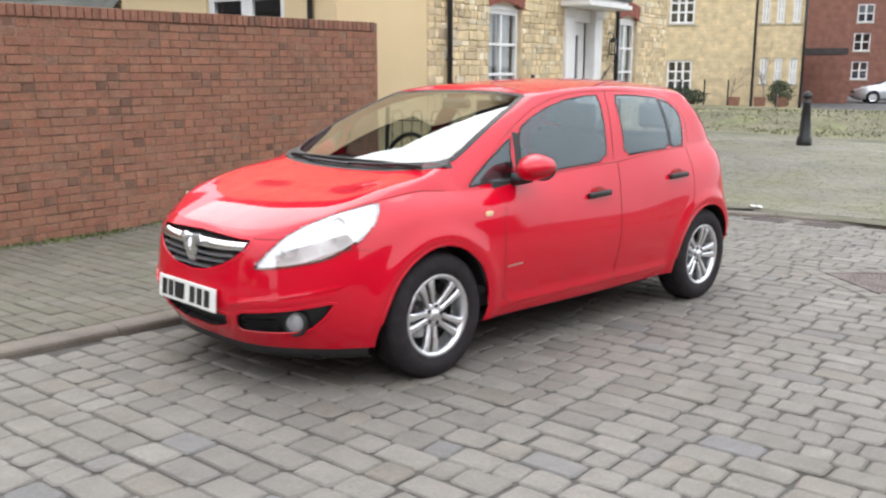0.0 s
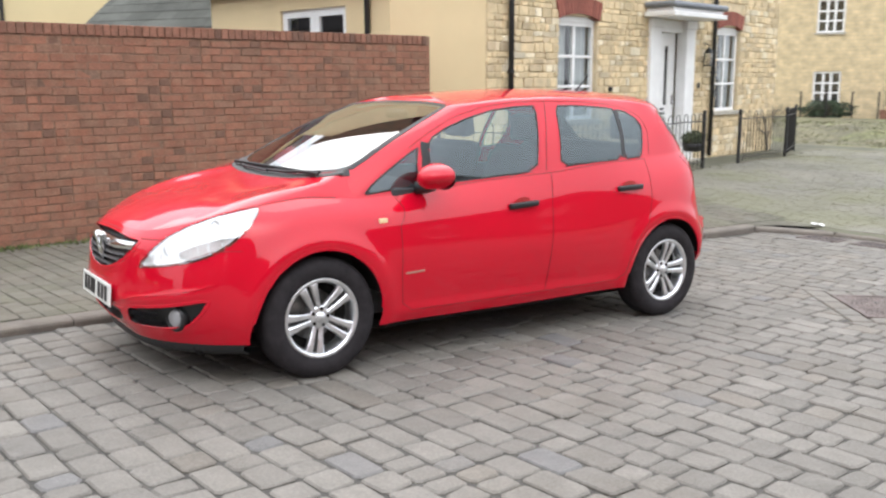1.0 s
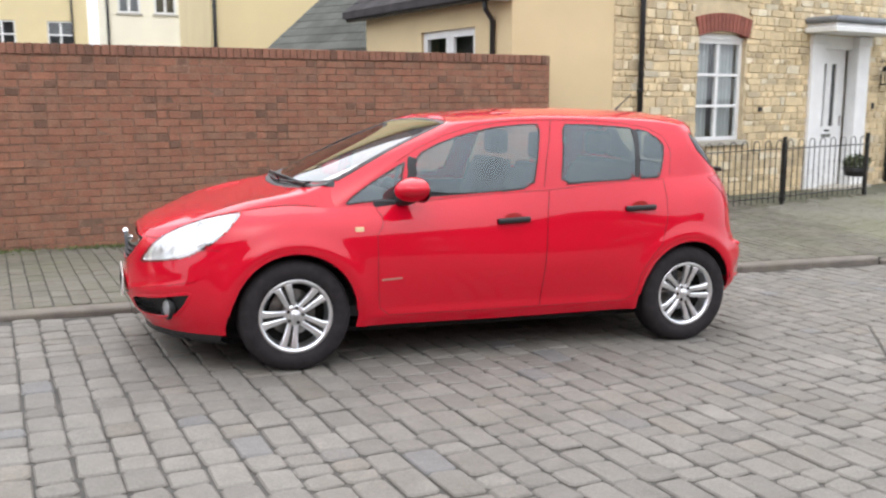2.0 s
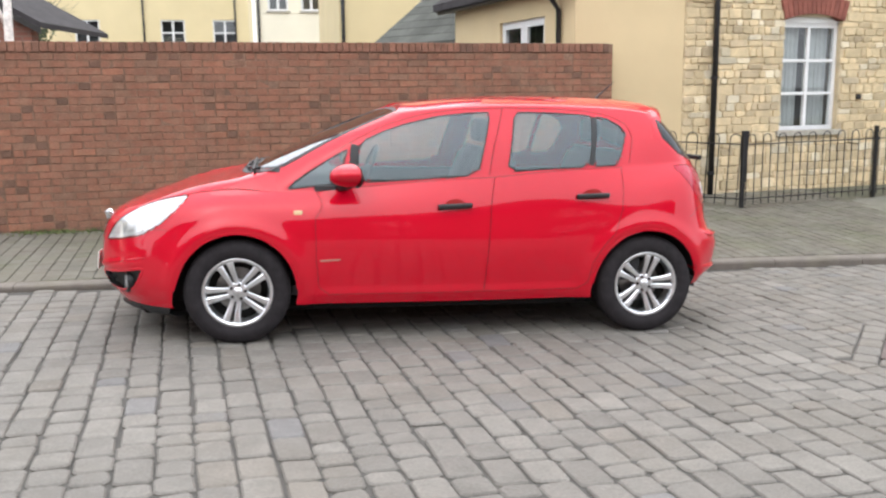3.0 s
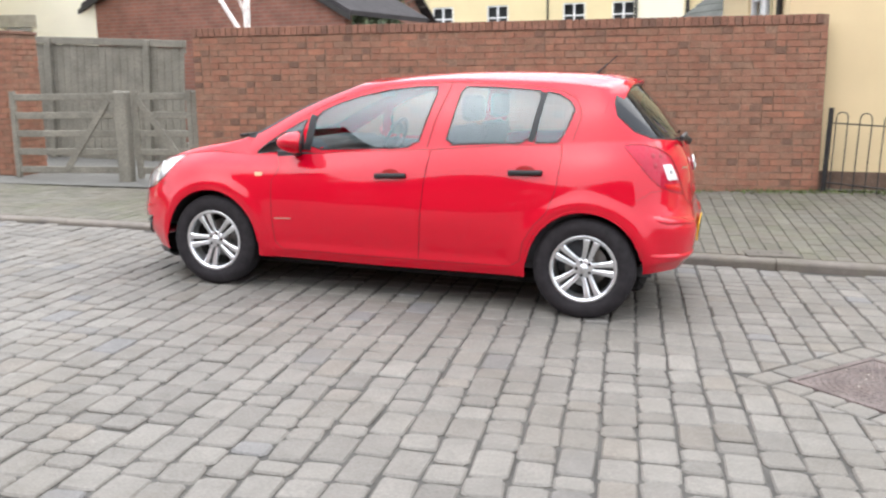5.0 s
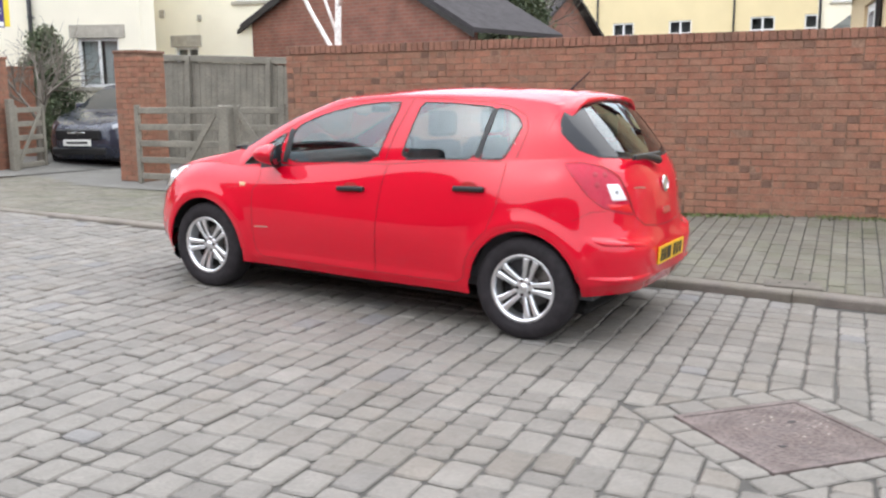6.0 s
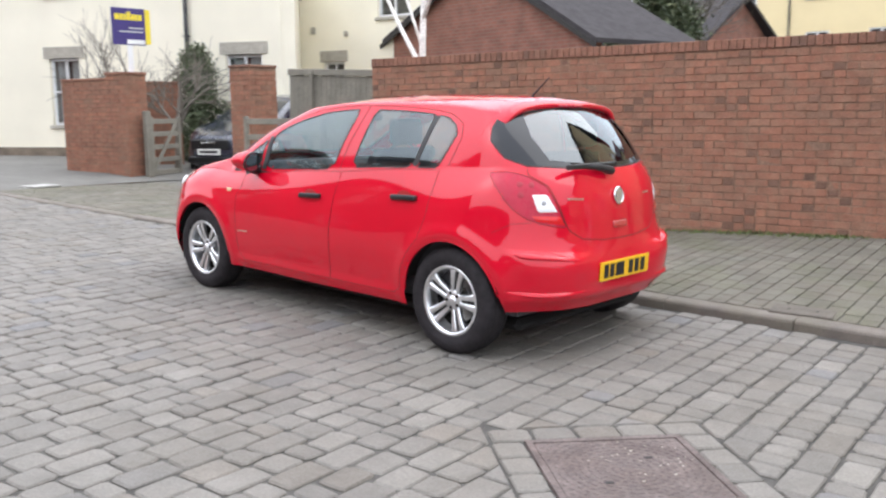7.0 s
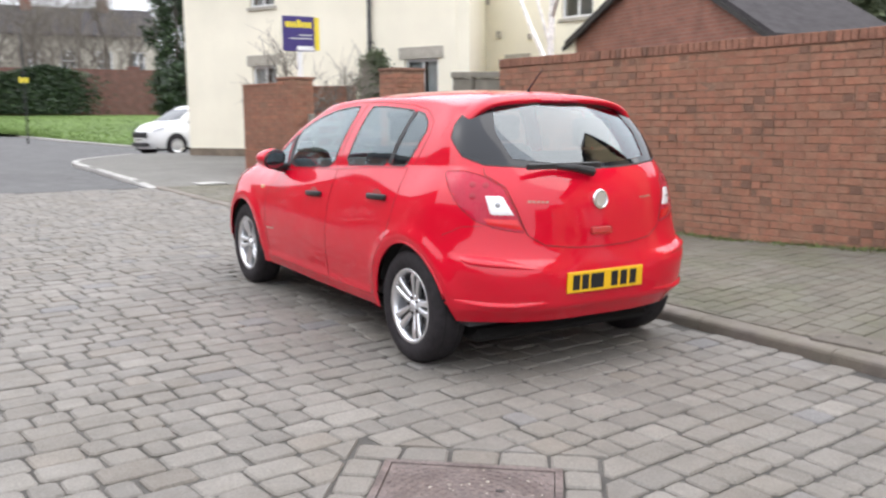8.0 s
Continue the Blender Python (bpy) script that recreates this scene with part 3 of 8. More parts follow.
M_INK = mat("plate_black", (0.01, 0.01, 0.011), rough=0.5)
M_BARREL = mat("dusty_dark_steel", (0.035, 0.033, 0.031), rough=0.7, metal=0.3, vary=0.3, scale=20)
M_FOG = mat("dull_fog_lens", (0.30, 0.30, 0.31), rough=0.12, coat=0.6)
M_BADGE = mat("dull_brown_badge", (0.42, 0.26, 0.20), rough=0.35, metal=0.4)
M_DISC = mat("brake_disc_steel", (0.25, 0.24, 0.23), rough=0.4, metal=1.0, vary=0.3, scale=20)


def build_car(base):
    grids, nose = car_sheets()
    cols = {"lower": range(CELLS), "bonnet": [i for i in range(CELLS) if i < nose or i >= CELLS - nose], "green": range(CELLS), "roof": range(CELLS)}
    S = {k: Sheet(v, cols[k]) for k, v in grids.items()}
    low, green, bon = S["lower"], S["green"], S["bonnet"]
    # the rear bumper stands proud below a ledge under each tail light, and again along its foot
    for i in range(CELLS):
        side = low.base[i, 20]
        on = min(max((side[0] - 2.86) / .08, 0), 1) * min(max((abs(side[1]) - .30) / .10, 0), 1)
        foot = min(max((side[0] - 2.86) / .08, 0), 1)
        for j in range(30):
            out = low.base[i, j] - (2.3, 0, low.base[i, j][2])
            out = out / np.linalg.norm(out)
            rise = on * (.016 if 19 <= j <= 22 else .016 * max(0, 1 - (19 - j) / 6) if j < 19 else 0) + foot * .012 * max(0, 1 - abs(j - 6) / 3.2)
            k = min(i, CELLS - i)
            if 11 < k < 36:
                rise += .009 * min((k - 11) / 4, 1, (36 - k) / 4) * max(0, 1 - abs(j - 12.6 - (k - 12) * .09) / 1.8)
            low.base[i, j] = low.base[i, j] + out * rise
    car = empty("hatchback_car", base)
    tagged(car, "glossy red five-door hatchback parked at the kerb on grey setts", "car")
    ribbons = []  # name, sheet, line, width, lift, closed, material, parent key, label

    def both(fn, poly):
        fn(poly, 1)
        fn(flip(poly), -1)

    # wheel openings
    for cx, r in ((0.0, .347), (2.511, .345)):
        wide = .034 if cx == 0 else .02
        ring = [low.find(cx + r * math.cos(a) - wide * min(max((a - 2.75) / .60, 0), 1.1) ** 1.5, .312 + r * math.sin(a)) for a in np.linspace(math.radians(-17), math.radians(197), 46)]
        ring = [p for p in ring if p[1] > .3]
        poly = [(ring[0][0], -.6)] + ring + [(ring[-1][0], -.6)]
        for q in (poly, flip(poly)):
            low.cut("opening", q)
        both(lambda q, s: ribbons.append(("wheel_arch_lip", low, q, .016, .004, False, M_PAINT, "body", "")), ring[3:-3])

    # side glass
    view = {
        "front_quarter_window": [(.295, .902), (.40, .915), (.60, .935), (.635, .938), (.655, 1.135), (.60, 1.108), (.45, 1.020), (.34, .945)],
        "front_door_window": [(.70, .942), (.745, 1.183), (.86, 1.237), (1.0, 1.285), (1.2, 1.332), (1.4, 1.355), (1.53, 1.36), (1.43, .988)],
        "rear_door_window": [(1.615, 1.01), (1.685, 1.362), (1.9, 1.362), (2.10, 1.352), (2.185, 1.345), (2.14, 1.037)],
        "rear_quarter_window": [(2.165, 1.04), (2.212, 1.343), (2.29, 1.328), (2.36, 1.29), (2.395, 1.245), (2.365, 1.15), (2.32, 1.05)],
    }
    for name, poly in view.items():
        p = round_poly([green.find(x, z, nose - 2) for x, z in poly], 1, .10)
        for q in (p, flip(p)):
            green.cut(name + str(len(S)) + ("L" if q is p else "R"), q)
            ribbons.append(("window_seal", green, q, .011, .0025, True, M_BLACK, "body", ""))
    both(lambda q, s: ribbons.append(("window_divider", green, q, .034, .003, False, M_BLACK, "body", "")), [green.find(x, z) for x, z in ((2.150, 1.045), (2.175, 1.19), (2.198, 1.338))])
    # windscreen and tailgate glass
    ws = [(-55, 1.0), (-40, 1.0), (-20, 1.0), (0, 1.0), (20, 1.0), (40, 1.0), (55, 1.0), (56.5, 4), (56.5, 14), (56, 22), (53, 25), (40, 25.2), (20, 25.3), (0, 25.3), (-20, 25.3), (-40, 25.2), (-53, 25), (-56, 22), (-56.5, 14), (-56.5, 4)]
    green.cut("windscreen", ws)
    ribbons.append(("windscreen_seal", green, ws, .03, .002, True, M_BLACK, "body", ""))
    half = [(210, .9), (199, .9), (188, 1.0), (178, 1.3), (172.5, 4.5), (168.6, 12), (169.6, 17.5), (172.5, 22.4), (178, 24.2), (195, 24.8), (210, 25)]
    rg = half + [(CELLS - i, j) for i, j in half[-2:0:-1]]
    green.cut("rear_window", rg)
    ribbons.append(("rear_window_seal", green, rg, .02, .002, True, M_BLACK, "tailgate", ""))
    # lamps, grille and openings in the bumper
    head = round_poly([(17.6, 24.0), (20.6, 32.6), (23.6, 41.2), (27.2, 45.4), (32.5, 47.4), (41.0, 47.4), (41.0, 43.0), (39.9, 35.5), (37.6, 29.8), (34.5, 26.4), (30.8, 24.6), (24.5, 24.1)], 1, .12)
    tail = round_poly([(167.6, 46.2), (173.2, 46.4), (178.2, 44.9), (184.3, 41.2), (187.6, 36.4), (190.5, 30.9), (184.5, 31.3), (179.6, 32.2), (176.0, 34.6), (172.6, 38.8)], 1, .12)
    rev = [(180.8, 38.5), (184.7, 39.0), (188.2, 34.4), (182.6, 33.8)]
    fog = [(181.2, 33.1), (188.6, 33.6), (189.9, 31.5), (182.4, 31.9)]
    for s, f in (("L", lambda q: q), ("R", flip)):
        low.cut("headlight" + s, f(head))
        low.cut("tail_light" + s, f(tail))
        ribbons.append(("headlight_edge", low, f(head), .005, .0015, True, M_SEAM, "body", ""))
        ribbons.append(("tail_light_edge", low, f(tail), .005, .0015, True, M_SEAM, "body", ""))
        low.cut("fog_pocket" + s, f(round_poly([(14.5, 10.4), (24, 11.3), (34.6, 12.6), (32.4, 8.6), (29.5, 5.6), (24, 4.4), (13.2, 4.2)], 1, .15)))
        ribbons.append(("pocket_edge", low, f(round_poly([(14.5, 10.4), (24, 11.3), (34.6, 12.6), (32.4, 8.6), (29.5, 5.6), (24, 4.4), (13.2, 4.2)], 1, .15)), .018, .0022, True, M_PAINT, "front_bumper", ""))
    grille_half = [(0, 21.6), (5.2, 22.4), (10, 24.8), (13, 27.6), (15.6, 33), (16.4, 38), (15.6, 40.8), (7.4, 43.2), (0, 44)]
    gpoly = grille_half + [(-i, j) for i, j in grille_half[-2:0:-1]]
    low.cut("grille", gpoly)
    ipoly = round_poly([(-12.5, 9.6), (12.5, 9.6), (11, 5), (5, 2.9), (-5, 2.9), (-11, 5)], 1, .15)
    low.cut("lower_intake", ipoly)
    # doors, tailgate, bonnet and bumpers as panels of their own
    fd = [(.452, .74), (.455, .5), (.47, .33), (.53, .285), (1.0, .282), (1.468, .285), (1.49, .6), (1.525, .93), (1.53, .975), (1.0, .945), (.50, .912), (.462, .88)]
    rd = [(1.468, .285), (1.8, .285), (2.06, .29), (2.125, .33), (2.145, .45), (2.20, .545), (2.285, .64), (2.33, .78), (2.345, .93), (2.345, 1.035), (2.0, 1.02), (1.53, .975), (1.525, .93), (1.49, .6)]
    panels = {}
    for name, poly in (("front_door", fd), ("rear_door", rd)):
        p = [low.find(x, z) for x, z in poly]
        for s, q in (("L", p), ("R", flip(p))):
            panels[name + s] = q
            cut = q[:]
            ribbons.append((name + "_gap", low, cut, .005, .0010, True, M_SEAM, name + s, ""))
    up = [green.find(x, z) for x, z in ((1.50, .99), (1.535, 1.15), (1.61, 1.385))]
    both(lambda q, s: ribbons.append(("door_pillar_gap", green, q, .006, .0012, False, M_SEAM, "body", "")), up)
    both(lambda q, s: ribbons.append(("door_frame_gap", green, q, .005, .0010, False, M_SEAM, "body", "")),
         [green.find(x, z) for x, z in ((.60, 1.135), (.74, 1.213), (.9, 1.285), (1.1, 1.343), (1.35, 1.378), (1.61, 1.388), (1.9, 1.388), (2.15, 1.375), (2.30, 1.352), (2.41, 1.30), (2.44, 1.22), (2.40, 1.06))])
    gate_half = [(210, 26.9), (203, 27.1), (195, 28.1), (191.0, 30.4), (188.1, 36.2), (184.8, 41.3), (178.8, 45.2), (177.6, 47.99)]
    gate = gate_half + [(CELLS - i, j) for i, j in gate_half[::-1]]
    ribbons.append(("tailgate_gap", low, gate_half[:4] + gate_half[4:], .007, .0012, False, M_SEAM, "tailgate", ""))
    ribbons.append(("tailgate_gap", low, [(CELLS - i, j) for i, j in gate_half][::-1], .007, .0012, False, M_SEAM, "tailgate", ""))
    panels["tailgate"] = gate
    fb = [(0, 20.4), (5, 21.2), (10.5, 23.4), (14.2, 26.2), (17.2, 24.6), (27, 24.8), (33.5, 27.6), (39.5, 26.2)]
    both(lambda q, s: ribbons.append(("bumper_gap", low, q, .0035, .0010, False, M_SEAM, "front_bumper", "")), fb[4:])
    arch_f = low.find(-.335, .42)
    fpoly = fb + [(arch_f[0] + .5, arch_f[1] + 3), (arch_f[0] + 2, -.6)]
    panels["front_bumper"] = fpoly + [(-i, j) for i, j in fpoly[::-1]]
    rb = [(210, 24.6), (200, 24.6), (192, 25.6), (186, 28.4), (181.1, 31.4), (176.5, 30.5), (171.6, 27.5)]
    both(lambda q, s: ribbons.append(("bumper_gap", low, q, .0035, .0010, False, M_SEAM, "rear_bumper", "")), rb[4:])
    arch_r = low.find(2.845, .42)
    rpoly = rb + [(arch_r[0] - .5, arch_r[1] + 3), (arch_r[0] - 2, -.6)]
    panels["rear_bumper"] = rpoly + [(CELLS - i, j) for i, j in rpoly[::-1]]
    both(lambda q, s: ribbons.append(("bonnet_gap", bon, q, .006, .0012, False, M_SEAM, "bonnet", "")), [(i, .35) for i in range(33, nose - 6, 3)])
    both(lambda q, s: ribbons.append(("bonnet_gap", low, q, .007, .0012, False, M_SEAM, "bonnet", "")), [(0, 45.0), (7.4, 44.2), (13, 42.6), (16.6, 40.9), (19.4, 39.8), (22.6, 39.0)])
    both(lambda q, s: ribbons.append(("bumper_crease", low, q, .014, .004, False, M_PAINT, "front_bumper", "")), [(13.0, 12.6), (18, 14.2), (24, 15.0), (30, 15.6), (35, 16.2)])
    ribbons.append(("grille_edge", low, gpoly, .020, .0022, True, M_PAINT, "front_bumper", ""))
    ribbons.append(("intake_edge", low, ipoly, .020, .0022, True, M_PAINT, "front_bumper", ""))

    def within(poly, p):
        a = np.array(poly)
        b = np.roll(a, -1, 0)
        c = (a[:, 1] > p[1]) != (b[:, 1] > p[1])
        with np.errstate(divide="ignore", invalid="ignore"):
            x = (b[:, 0] - a[:, 0]) * (p[1] - a[:, 1]) / (b[:, 1] - a[:, 1]) + a[:, 0]
        return bool((c & (p[0] < x)).sum() % 2)

    for name, poly in panels.items():
        pa = np.array(poly)
        lo, hi = np.floor(pa.min(0)).astype(int), np.ceil(pa.max(0)).astype(int)
        for i in range(lo[0], hi[0] + 1):
            for j in range(max(lo[1], 0), min(hi[1] + 1, 48)):
                if (i % CELLS, j) not in low.owner and within(poly, (i + .5, j + .5)):
                    low.owner[(i % CELLS, j)] = name

    # weld all sheets into one skin, take its normals, and share it out
    index, pts, quads = {}, [], []

    def vid(p):
        key = tuple(np.round(p, 5))
        if key not in index:
            index[key] = len(pts)
            pts.append(p)
        return index[key]

    for key, sh in S.items():
        n, k = sh.base.shape[:2]
        ids = {}
        for i in sh.columns:
            for j in range(k - 1):
                who = sh.owner.get((i, j), {"lower": "body", "bonnet": "bonnet", "green": "body", "roof": "roof"}[key])
                q = []
                for a, b in ((i, j), (i + 1, j), (i + 1, j + 1), (i, j + 1)):
                    a %= n
                    if (a, b) not in ids:
                        x, y = sh.pos[a, b]
                        ids[(a, b)] = vid(sh.base[a, b] if (x, y) == (a, b) else sh.at(x, y))
                    if ids[(a, b)] not in q:
                        q.append(ids[(a, b)])
                if len(q) > 2 and who != "opening":
                    quads.append((who, q))
    V = np.array(pts)
    normals = np.zeros_like(V)
    for _, q in quads:
        p = V[q]
        nrm = np.cross(p[1] - p[0], p[2] - p[0]) if len(q) == 3 else np.cross(p[2] - p[0], p[3] - p[1])
        normals[q] += nrm
    normals /= np.linalg.norm(normals, axis=1, keepdims=True) + 1e-12
    outward = np.sign(((V - (1.3, 0, .6)) * normals).sum(1).mean())
    normals *= outward

    made = {}
    order = ["body", "bonnet", "roof", "front_bumper", "rear_bumper", "tailgate", "front_doorL", "front_doorR", "rear_doorL", "rear_doorR"]
    rest = sorted({w for w, _ in quads} - set(order))
    for who in order + rest:
        mine = [q if outward > 0 else q[::-1] for w, q in quads if w == who]
        if not mine:
            continue
        used = sorted({v for q in mine for v in q})
        back = {v: k for k, v in enumerate(used)}
        name = who.rstrip("LR").rstrip("0123456789") if who[-1] in "LR" else who
        material, parent, label, verts = M_PAINT, car, "", V[used].copy()
        if "window" in name:
            material = M_REARGLASS if name == "rear_window" else M_CARGLASS
            parent = made.get("tailgate" if name == "rear_window" else (("front_door" if name.startswith("front_d") else "rear_door") + who[-1] if "door" in name else "body"), car)
        if name == "windscreen":
            material, label = M_SCREEN, "clear laminated windscreen"
        if name == "headlight":
            material, label = M_LENS, "clear headlight with chrome reflectors"
        if name == "tail_light":
            material, label = M_REDLENS, "dark red tail light cluster"
        if name in ("grille", "lower_intake", "fog_pocket"):
            material, label = M_BLACK, "black plastic " + name.replace("_", " ")
            parent = made["front_bumper"]
            verts = verts - normals[used] * (.035 if name != "fog_pocket" else .03)
        name = {"front_doorL": "front_door", "body": "body"}.get(name, name)
        ob = mesh(name, verts, [[back[v] for v in q] for q in mine], material, parent, label, smooth=True)
        facing = normals[used]
        if "window" in name or name == "windscreen":
            # rolled glass: an even curve without ripples
            k = (1, 2) if name in ("windscreen", "rear_window") else (0, 2)
            a, b = (verts[:, q] - verts[:, q].mean() for q in k)
            form = np.stack((np.ones_like(a), a, b, a * a, a * b, b * b), 1)
            facing = form @ np.linalg.lstsq(form, facing, rcond=None)[0]
            if name == "rear_window":
                facing[:, 2] += .6 * b
            facing /= np.linalg.norm(facing, axis=1, keepdims=True)
        ob.data.normals_split_custom_set_from_vertices([tuple(v) for v in facing])
        made[who] = ob
        if name in ("grille", "lower_intake", "fog_pocket"):
            # side walls of the recess
            edges = collections.Counter()
            for q in mine:
                for a, b in zip(q, q[1:] + q[:1]):
                    edges[(min(a, b), max(a, b))] += 1
            rim = [e for e, c in edges.items() if c == 1]
            vs, fs = [], []
            for a, b in rim:
                o = len(vs)
                d = .036 if name != "fog_pocket" else .031
                vs += [V[a], V[b], V[b] - normals[b] * d, V[a] - normals[a] * d]
                fs.append((o, o + 1, o + 2, o + 3))
            mesh("recess_wall", vs, fs, M_BLACK, ob)
    for name, sh, line, width, lift, closed, material, who, label in ribbons:
        v, f = ribbon(sh, line, width, lift, closed)
        mesh(name, v, f, material, made.get(who, car), label, smooth=False)

    def loft(name, sh, top, foot, rise, material, parent, label=""):
        """A raised moulding between two lines of a sheet; rise gives (place, height) from top to foot."""
        at = np.linspace(0, 1, 21)
        both_lines = [spline(np.linspace(0, 1, len(q)), np.array(q, float), at) for q in (top, foot)]
        vs, fs = [], []
        for k in range(21):
            ends = min(1, 3 * at[k], 3 * (1 - at[k])) if rise[0][1] < 0 else 1
            for w, h in rise:
                q = both_lines[0][k] * (1 - w) + both_lines[1][k] * w
                n = sh.normal(*q)
                if n @ (sh.at(*q) - np.array((1.3, 0, .6))) < 0:
                    n = -n
                vs.append(sh.at(*q) + n * (h if h < 0 else h * ends))
        g = len(rise)
        for k in range(20):
            fs += [(k * g + r, k * g + r + 1, k * g + g + r + 1, k * g + g + r) for r in range(g - 1)]
        return mesh(name, vs, fs, material, parent, label, smooth=True)

    # moulded ledges on the rear bumper, and the black border of the rear glass
    wedge = ((0, -.004), (.08, .001), (.45, .009), (.72, .013), (.86, .010), (1, -.006))
    for f in (lambda q: q, lambda q: [(CELLS - i, j) for i, j in q]):
        loft("bumper_ledge", low, f([(176.2, 23.3), (180, 23.7), (186, 23.5), (193.2, 21.0)]), f([(176.6, 21.6), (179, 20.2), (185.2, 20.1), (193.2, 19.6)]), wedge, M_PAINT, made["rear_bumper"])
        loft("bumper_ledge", low, f([(174.6, 9.6), (180.5, 8.9), (187.5, 8.5), (196, 8.3)]), f([(175.2, 7.6), (180.5, 6.9), (187.2, 6.6), (196, 7.0)]), wedge, M_PAINT, made["rear_bumper"])
        flat = tuple((w, .0028) for w in np.linspace(0, 1, 9))
        loft("glass_border", green, f([(172.2, 4.8), (168.9, 12), (169.8, 17.5), (172.7, 22.2), (178, 24.0)]), f([(184.2, 3.4), (181.2, 12), (180.8, 15.5), (180.5, 19), (180.2, 23.9)]), flat, M_FRIT, made["rear_window"], "black enamelled side of the rear glass")
        loft("glass_border", green, f([(172.4, 4.7), (184, 3.4), (196, 2.4), (210, 2.2)]), f([(178, 1.4), (188, 1.1), (199, 1.0), (210, 1.0)]), flat, M_FRIT, made["rear_window"], "black enamelled foot of the rear glass")

    # white reversing lamp set in each tail light, with a small clear bulb window
    for side, f in (("L", lambda q: q), ("R", flip)):
        a, b, c, d = [np.array(q, float) for q in f(rev)]
        g = 8
        vs, fs = [], []
        for u in np.linspace(0, 1, g + 1):
            for w in np.linspace(0, 1, g + 1):
                q = (a * (1 - u) + b * u) * (1 - w) + (d * (1 - u) + c * u) * w
                n = low.normal(*q)
                if n[0] < 0:
                    n = -n
                rim = min(u, 1 - u, w, 1 - w)
                vs.append(low.at(*q) + n * (.0035 if rim > 0 else -.002))
        for i in range(g):
            for j in range(g):
                o = i * (g + 1) + j
                fs.append((o, o + 1, o + g + 2, o + g + 1))
        lamp = mesh("reversing_light", vs, fs, M_WHITELENS, made["tail_light" + side], "white reversing lamp lens", smooth=True)
        o = 4 * (g + 1) + 4
        p, n = Vector(vs[o]), Vector(low.normal(*((a + b + c + d) / 4)))
        if n.x < 0:
            n = -n
        bm = lathe(bmesh.new(), [(.001, .003), (.012, .002), (.014, -.001)], "z", 14)
        bmesh.ops.transform(bm, matrix=Matrix.Translation(p) @ n.to_track_quat("Z", "Y").to_matrix().to_4x4(), verts=bm.verts)
        part("bulb_window", bm, M_FOG, lamp, "grey bulb window", smooth=True)
        # brighter fog lens below the reversing lamp, and the dim round bulbs above it
        a, b, c, d = [np.array(q, float) for q in f(fog)]
        vs, fs = [], []
        for u in np.linspace(0, 1, g + 1):
            for w in np.linspace(0, 1, 4):
                q = (a * (1 - u) + b * u) * (1 - w) + (d * (1 - u) + c * u) * w
                n = low.normal(*q)
                if n[0] < 0:
                    n = -n
                vs.append(low.at(*q) + n * (.003 if 0 < u < 1 and 0 < w < 1 else .0005))
        for i in range(g):
            for j in range(3):
                o = i * 4 + j
                fs.append((o, o + 1, o + 5, o + 4))
        mesh("fog_lens", vs, fs, M_FOGRED, made["tail_light" + side], "bright red fog lens", smooth=True)
        for q in f([(177.6, 41.2), (180.4, 41.4), (178.4, 37.8)]):
            n = Vector(low.normal(*q))
            if n.x < 0:
                n = -n
            bm = lathe(bmesh.new(), [(.001, .0015), (.014, .0012), (.017, .0)], "z", 14)
            bmesh.ops.transform(bm, matrix=Matrix.Translation(Vector(low.at(*q))) @ n.to_track_quat("Z", "Y").to_matrix().to_4x4(), verts=bm.verts)
            part("bulb", bm, M_BULB, made["tail_light" + side], "dim red bulb behind the lens", smooth=True)

    # the wheel housings and the floor
    for cx in (0.0, 2.511):
        for s in (-1, 1):
            bm = bmesh.new()
            ang = np.linspace(math.radians(14), math.radians(166), 25)
            ring = [[bm.verts.new((cx + r * math.cos(a), s * y, .312 + r * math.sin(a))) for a in ang] for r, y in ((.352, .825), (.36, .60), (.10, .58))]
            for a, b in zip(ring, ring[1:]):
                for k in range(len(ang) - 1):
                    bm.faces.new((a[k], a[k + 1], b[k + 1], b[k]))
            part("wheel_housing", bm, M_GAP, car, "black wheel arch liner")
    part("underbody", boxed(-.58, 2.85, -.62, .62, .145, .215, .03), M_GAP, car, "dark underbody")
    part("floor_pan", boxed(.42, 2.10, -.69, .69, .165, .225, .02), M_GAP, car)
    part("rear_floor", boxed(2.45, 2.98, -.62, .62, .30, .34, .01), M_GAP, car)
    vs, fs = [], []
    cols_f = list(range(-40, 41, 2))
    for i in cols_f:
        p = low.at(i % CELLS, 0)
        vs += [p + np.array((.012, 0, .012)), p + np.array((.004, 0, -.03)), p * np.array((1, .985, 1)) + np.array((.045, 0, -.055)), p * np.array((1, .9, 1)) + np.array((.16, 0, -.05))]
    for k in range(len(cols_f) - 1):
        fs += [(4 * k + r, 4 * k + r + 1, 4 * k + r + 5, 4 * k + r + 4) for r in range(3)]
    mesh("front_lip", vs, fs, M_BLACK, car, "black plastic lip under the front bumper", smooth=True)

    # lamps: reflector bowls behind the clear lens
    for s in (-1, 1):
        head_ob = made["headlightL" if s < 0 else "headlightR"]
        pts2 = [low.at(i, j) for i, j in round_poly([(18.9, 25.2), (21.6, 32.6), (24.6, 40.4), (27.9, 44.2), (32.9, 46.2), (39.8, 46.2), (39.8, 42.5), (38.8, 36), (36.7, 30.8), (33.9, 27.6), (30.5, 25.8), (25, 25.3)], 1, .15)]
        cen = np.mean(pts2, 0)
        inn = np.array((.55, .3 * (1 if cen[1] < 0 else -1), -.05))
        vs, fs = [], []
        m = len(pts2)
